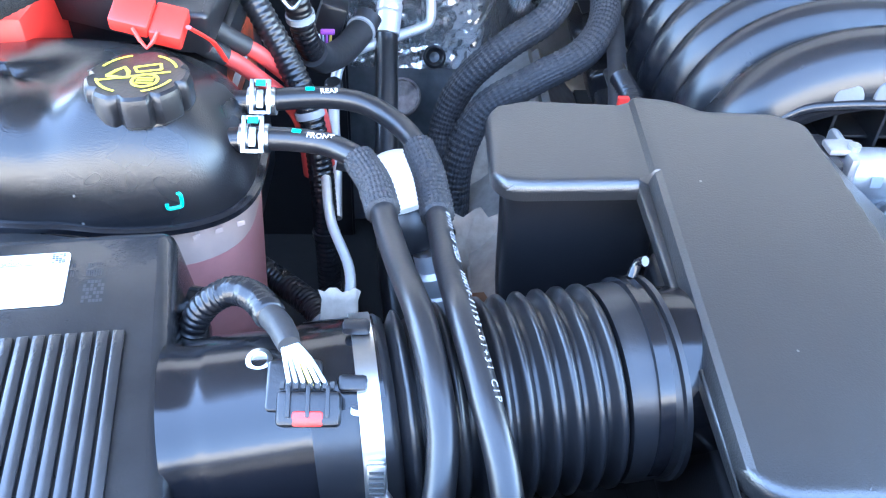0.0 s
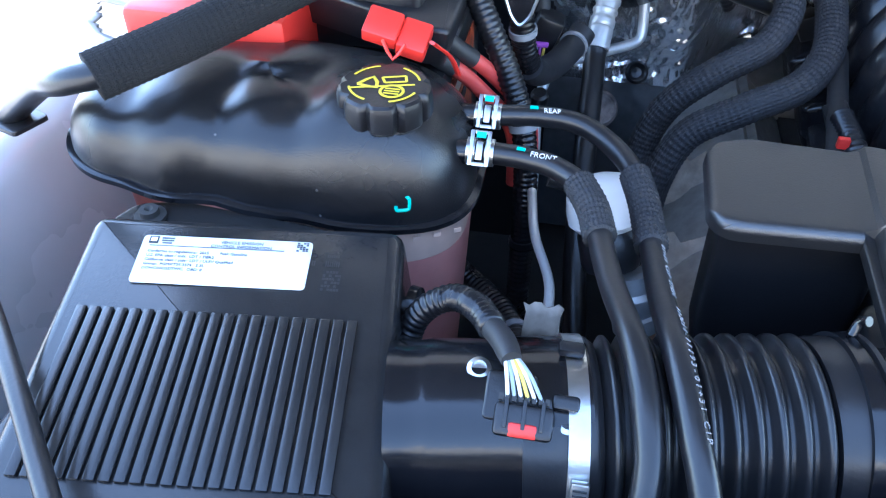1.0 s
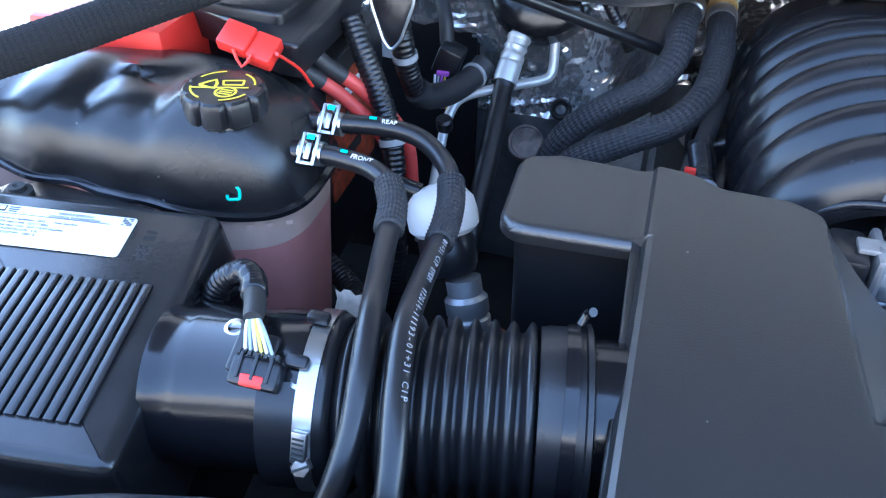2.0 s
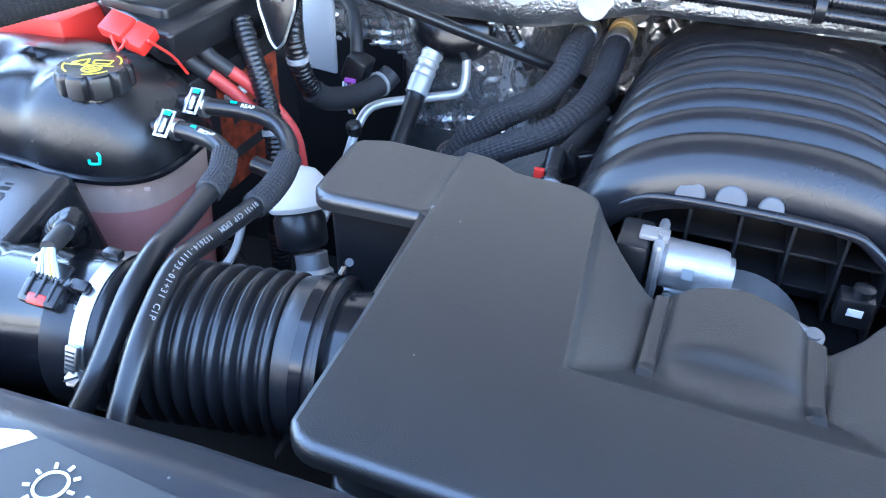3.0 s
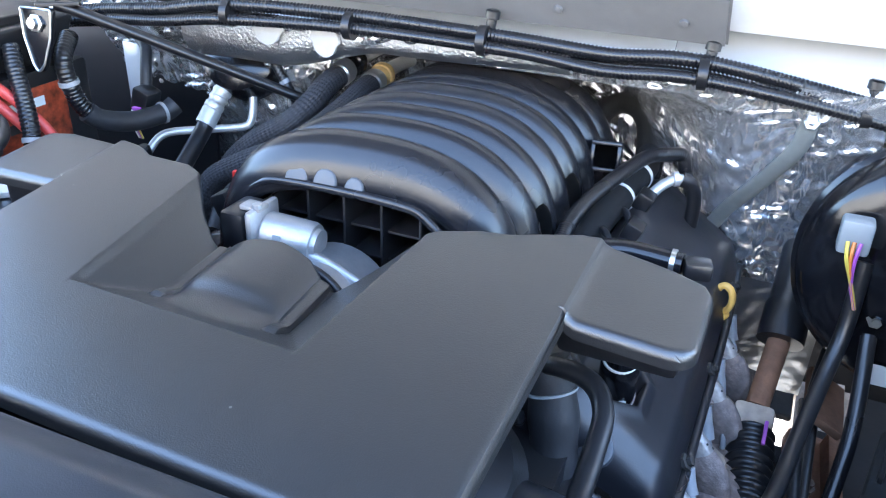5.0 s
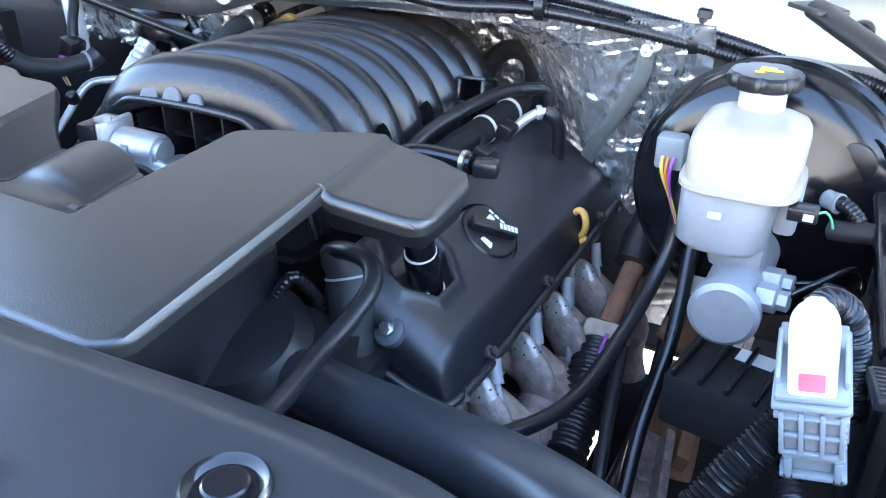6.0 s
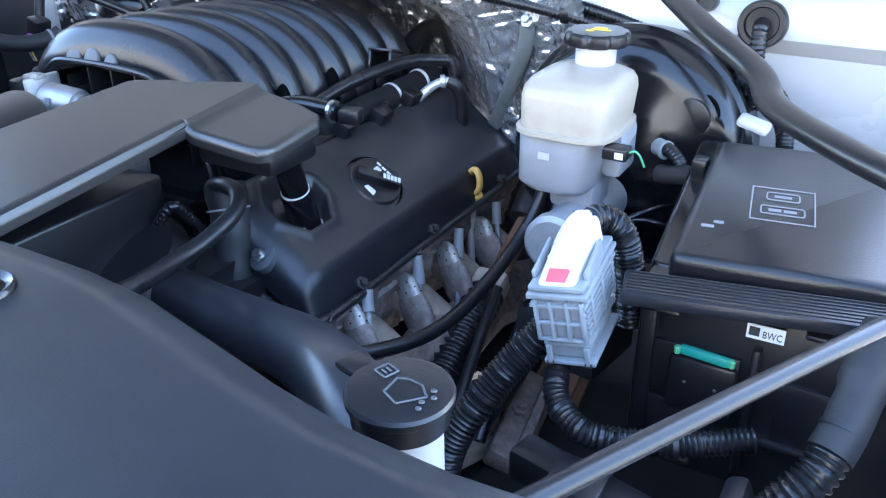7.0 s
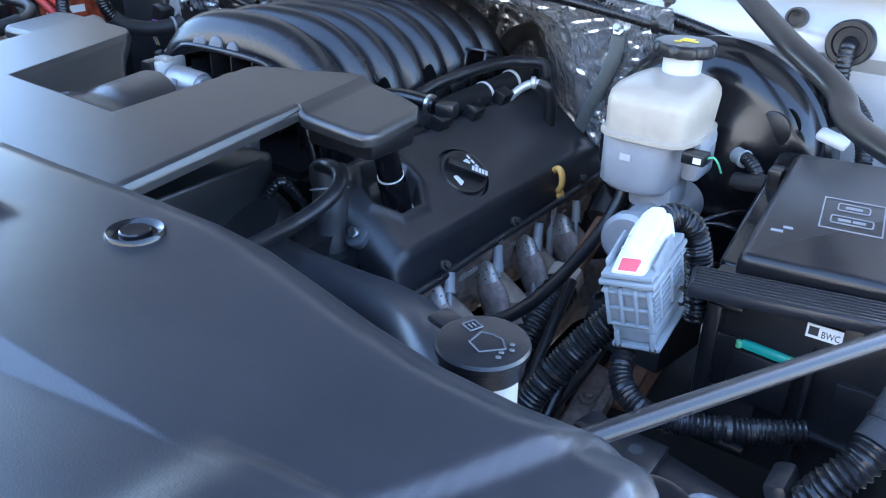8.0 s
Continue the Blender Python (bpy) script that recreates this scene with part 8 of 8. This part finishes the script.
    for k, (x, y, z) in enumerate(((0.215, 1.20, 0.955), (0.22, 1.12, 0.952), (0.215, 1.05, 0.955))):
        q_ = thing("injector_plug", "small black injector plug beside the valve cover", "connector", "injector plugs", at=(x, y, z))
        box("body", (0.02, 0.026, 0.022), BLACK, q_, m=Matrix.Rotation(radians(25), 4, "Y"), bevel=0.003)
        tube("lead", [(0, 0.012, 0.01), (-0.01, 0.03, 0.015), (-0.02, 0.05, 0.01)], 0.004, TAPE, q_, sides=8)
    t = thing("rear_elbow", "black felt-covered elbow hose behind the manifold", "hose", at=(0.16, 1.31, 0.99))
    tube("elbow", local(t.location, [(0.115, 1.36, 0.985), (0.120, 1.385, 1.004), (0.138, 1.40, 1.014), (0.162, 1.402, 1.010), (0.178, 1.395, 0.990), (0.184, 1.38, 0.962), (0.190, 1.36, 0.93), (0.20, 1.33, 0.90)]), 0.0145, FOAM, t, sides=20)
    box("plug", (0.024, 0.02, 0.03), GLOSS, t, m=Matrix.Translation((0.050, -0.02, -0.03)), bevel=0.003)
    box("plug", (0.016, 0.02, 0.024), GLOSS, t, m=Matrix.Translation((0.036, -0.035, -0.05)) @ Matrix.Rotation(radians(25), 4, "Y"), bevel=0.003)
    # grey ground strap on the foil
    g = thing("ground_strap", "flat grey woven ground strap on the foil", "strap", at=(0.373, 1.235, 1.07))
    tube("strap", local(g.location, [(0.376, 1.228, 1.078), (0.368, 1.238, 1.04), (0.338, 1.268, 0.985), (0.305, 1.30, 0.93), (0.29, 1.31, 0.90)]), 0.0026, STRAP, g, sides=12, flat=3.8)
    lathe("nut", [(0.008, 0), (0.008, 0.007), (0.005, 0.008), (0.005, 0.016), (0, 0.016)], SILVER, g, at=(0.004, -0.008, 0.006), axis=(0, -0.8, 0.5), sides=6)
    # grommets on the painted cowl
    for p, r in (((0.651, 1.232, 1.101), 0.026), ((0.588, 1.234, 1.120), 0.012)):
        q_ = thing("cable_grommet", "round black rubber cable grommet in the cowl", "grommet", "cowl grommets", at=p)
        lathe("ring", [(r, -0.012), (r, 0.002), (r * 0.92, 0.005), (r * 0.72, 0.005), (r * 0.66, 0.001), (0, 0.0)], RUBBER, q_, axis=(0, -1, 0.12), sides=32)
        if r > 0.02:
            loom("cable", [(0.0, 0.0, 0.0), (0.001, -0.012, -0.003), (0.002, -0.018, -0.02), (0.004, -0.016, -0.05), (0.008, -0.012, -0.09)], 0.009, q_, pitch=0.005)
    # struts
    tube_pts = [(0.545, 1.17, 1.15), (0.627, 1.06, 1.128), (0.690, 1.0, 1.106), (0.715, 0.955, 1.092), (0.78, 0.88, 1.088), (0.86, 0.81, 1.085), (0.93, 0.77, 1.07)]
    brace_bar(tube_pts, 0.0125, "bent black tubular body brace above the fuse box")
    brace_bar([(0.655, 0.41, 1.048), (0.7085, 0.512, 1.05), (0.808, 0.70, 1.05), (0.90, 0.875, 1.04)], 0.0058, "straight black rod brace beside the radiator cover")
    brace_bar([(-0.58, 0.456, 1.05), (-0.645, 0.527, 1.05), (-0.716, 0.604, 1.05), (-0.86, 0.75, 1.03)], 0.0058, "straight black rod brace beside the filter box")
    b = thing("rubber_stop", "round glossy black rubber bonnet stop", "stop", at=(0.748, 0.478, 1.02))
    lathe("pad", [(0.02, -0.04), (0.02, 0.03), (0.018, 0.036), (0.011, 0.037), (0.0, 0.034)], GLOSS, b, sides=32)


valve_cover()
breather_tube()
dipstick()
exhaust_side()
steering_shaft()
frame_clutter()
brakes()
fuse_box()
lever_connector()
conduits_right()
washer_bottle()
hoses_right()


# ---- printing on the radiator cover ----
def service_label():
    z = 1.0815
    lab = tagged(slab("service_label", rounded([(-0.27, 0.36), (-0.150, 0.36), (-0.145, 0.466), (-0.345, 0.480), (-0.38, 0.36)], 0.003), 0.0006, INK, None, m=Matrix.Translation((0, 0, z)), edge=0.0001), "black service label with white print on the radiator cover", "label")
    zz = z + 0.0008
    def bar(x, y, w, h, rot=0):
        box("print_bar", (w, h, 0.0002), WHITEINK, lab, m=Matrix.Translation((x + w / 2, y, zz)), bevel=0)
    rnd = random.Random(4)
    for col in (-0.235, -0.192):
        for k in range(15):
            if k in (4, 9):
                continue
            x, end = col, col + 0.018 + 0.016 * rnd.random()
            while x < end:
                w = 0.003 + 0.005 * rnd.random()
                bar(x, 0.458 - k * 0.0044, w, 0.0024)
                x += w + 0.0012
    bar(-0.2405, 0.425, 0.0008, 0.075)
    # sun sign, vehicle outlines
    o = Vector((-0.312, 0.458, zz))
    tube("sun_sign", [o + Vector((0.0075 * math.cos(a), 0.0075 * math.sin(a), 0)) for a in np.linspace(0, 2 * math.pi, 16)], 0.0008, WHITEINK, lab, sides=5, step=0.004)
    for k in range(9):
        a = k * 2 * math.pi / 9
        tube("ray", [o + Vector((0.0095 * math.cos(a), 0.0095 * math.sin(a), 0)), o + Vector((0.0125 * math.cos(a), 0.0125 * math.sin(a), 0))], 0.0009, WHITEINK, lab, sides=5, step=0.004)
    writing("print", "R-134a", 0.0075, WHITEINK, Matrix.Translation((-0.294, 0.4565, zz)), lab, 0.0001)
    bar(-0.268, 0.4565, 0.018, 0.004)
    for dy in (0.0, -0.034):
        car = [(-0.335, 0.420), (-0.334, 0.427), (-0.322, 0.429), (-0.317, 0.436), (-0.303, 0.436), (-0.299, 0.429), (-0.283, 0.428), (-0.282, 0.420), (-0.335, 0.420)]
        for p, q_ in zip(car, car[1:]):
            tube("truck_sign", [Vector((p[0], p[1] + dy, zz)), Vector((q_[0], q_[1] + dy, zz))], 0.0006, WHITEINK, lab, sides=5, step=0.02)
        for x in (-0.324, -0.292):
            tube("wheel_sign", [Vector((x + 0.0042 * math.cos(a), 0.420 + dy + 0.0042 * math.sin(a), zz)) for a in np.linspace(0, 2 * math.pi, 13)], 0.0006, WHITEINK, lab, sides=5, step=0.003)
        bar(-0.314, 0.414 + dy, 0.014, 0.0028)
    slab("pictogram", [(-0.372, 0.440), (-0.338, 0.4775), (-0.345, 0.4795), (-0.3785, 0.47)], 0.0003, PAPER, lab, "pale pictogram field", m=Matrix.Translation((0, 0, z + 0.0006)), edge=0.0001)

    lab.location = (0.028, 0.008, 0)


service_label()
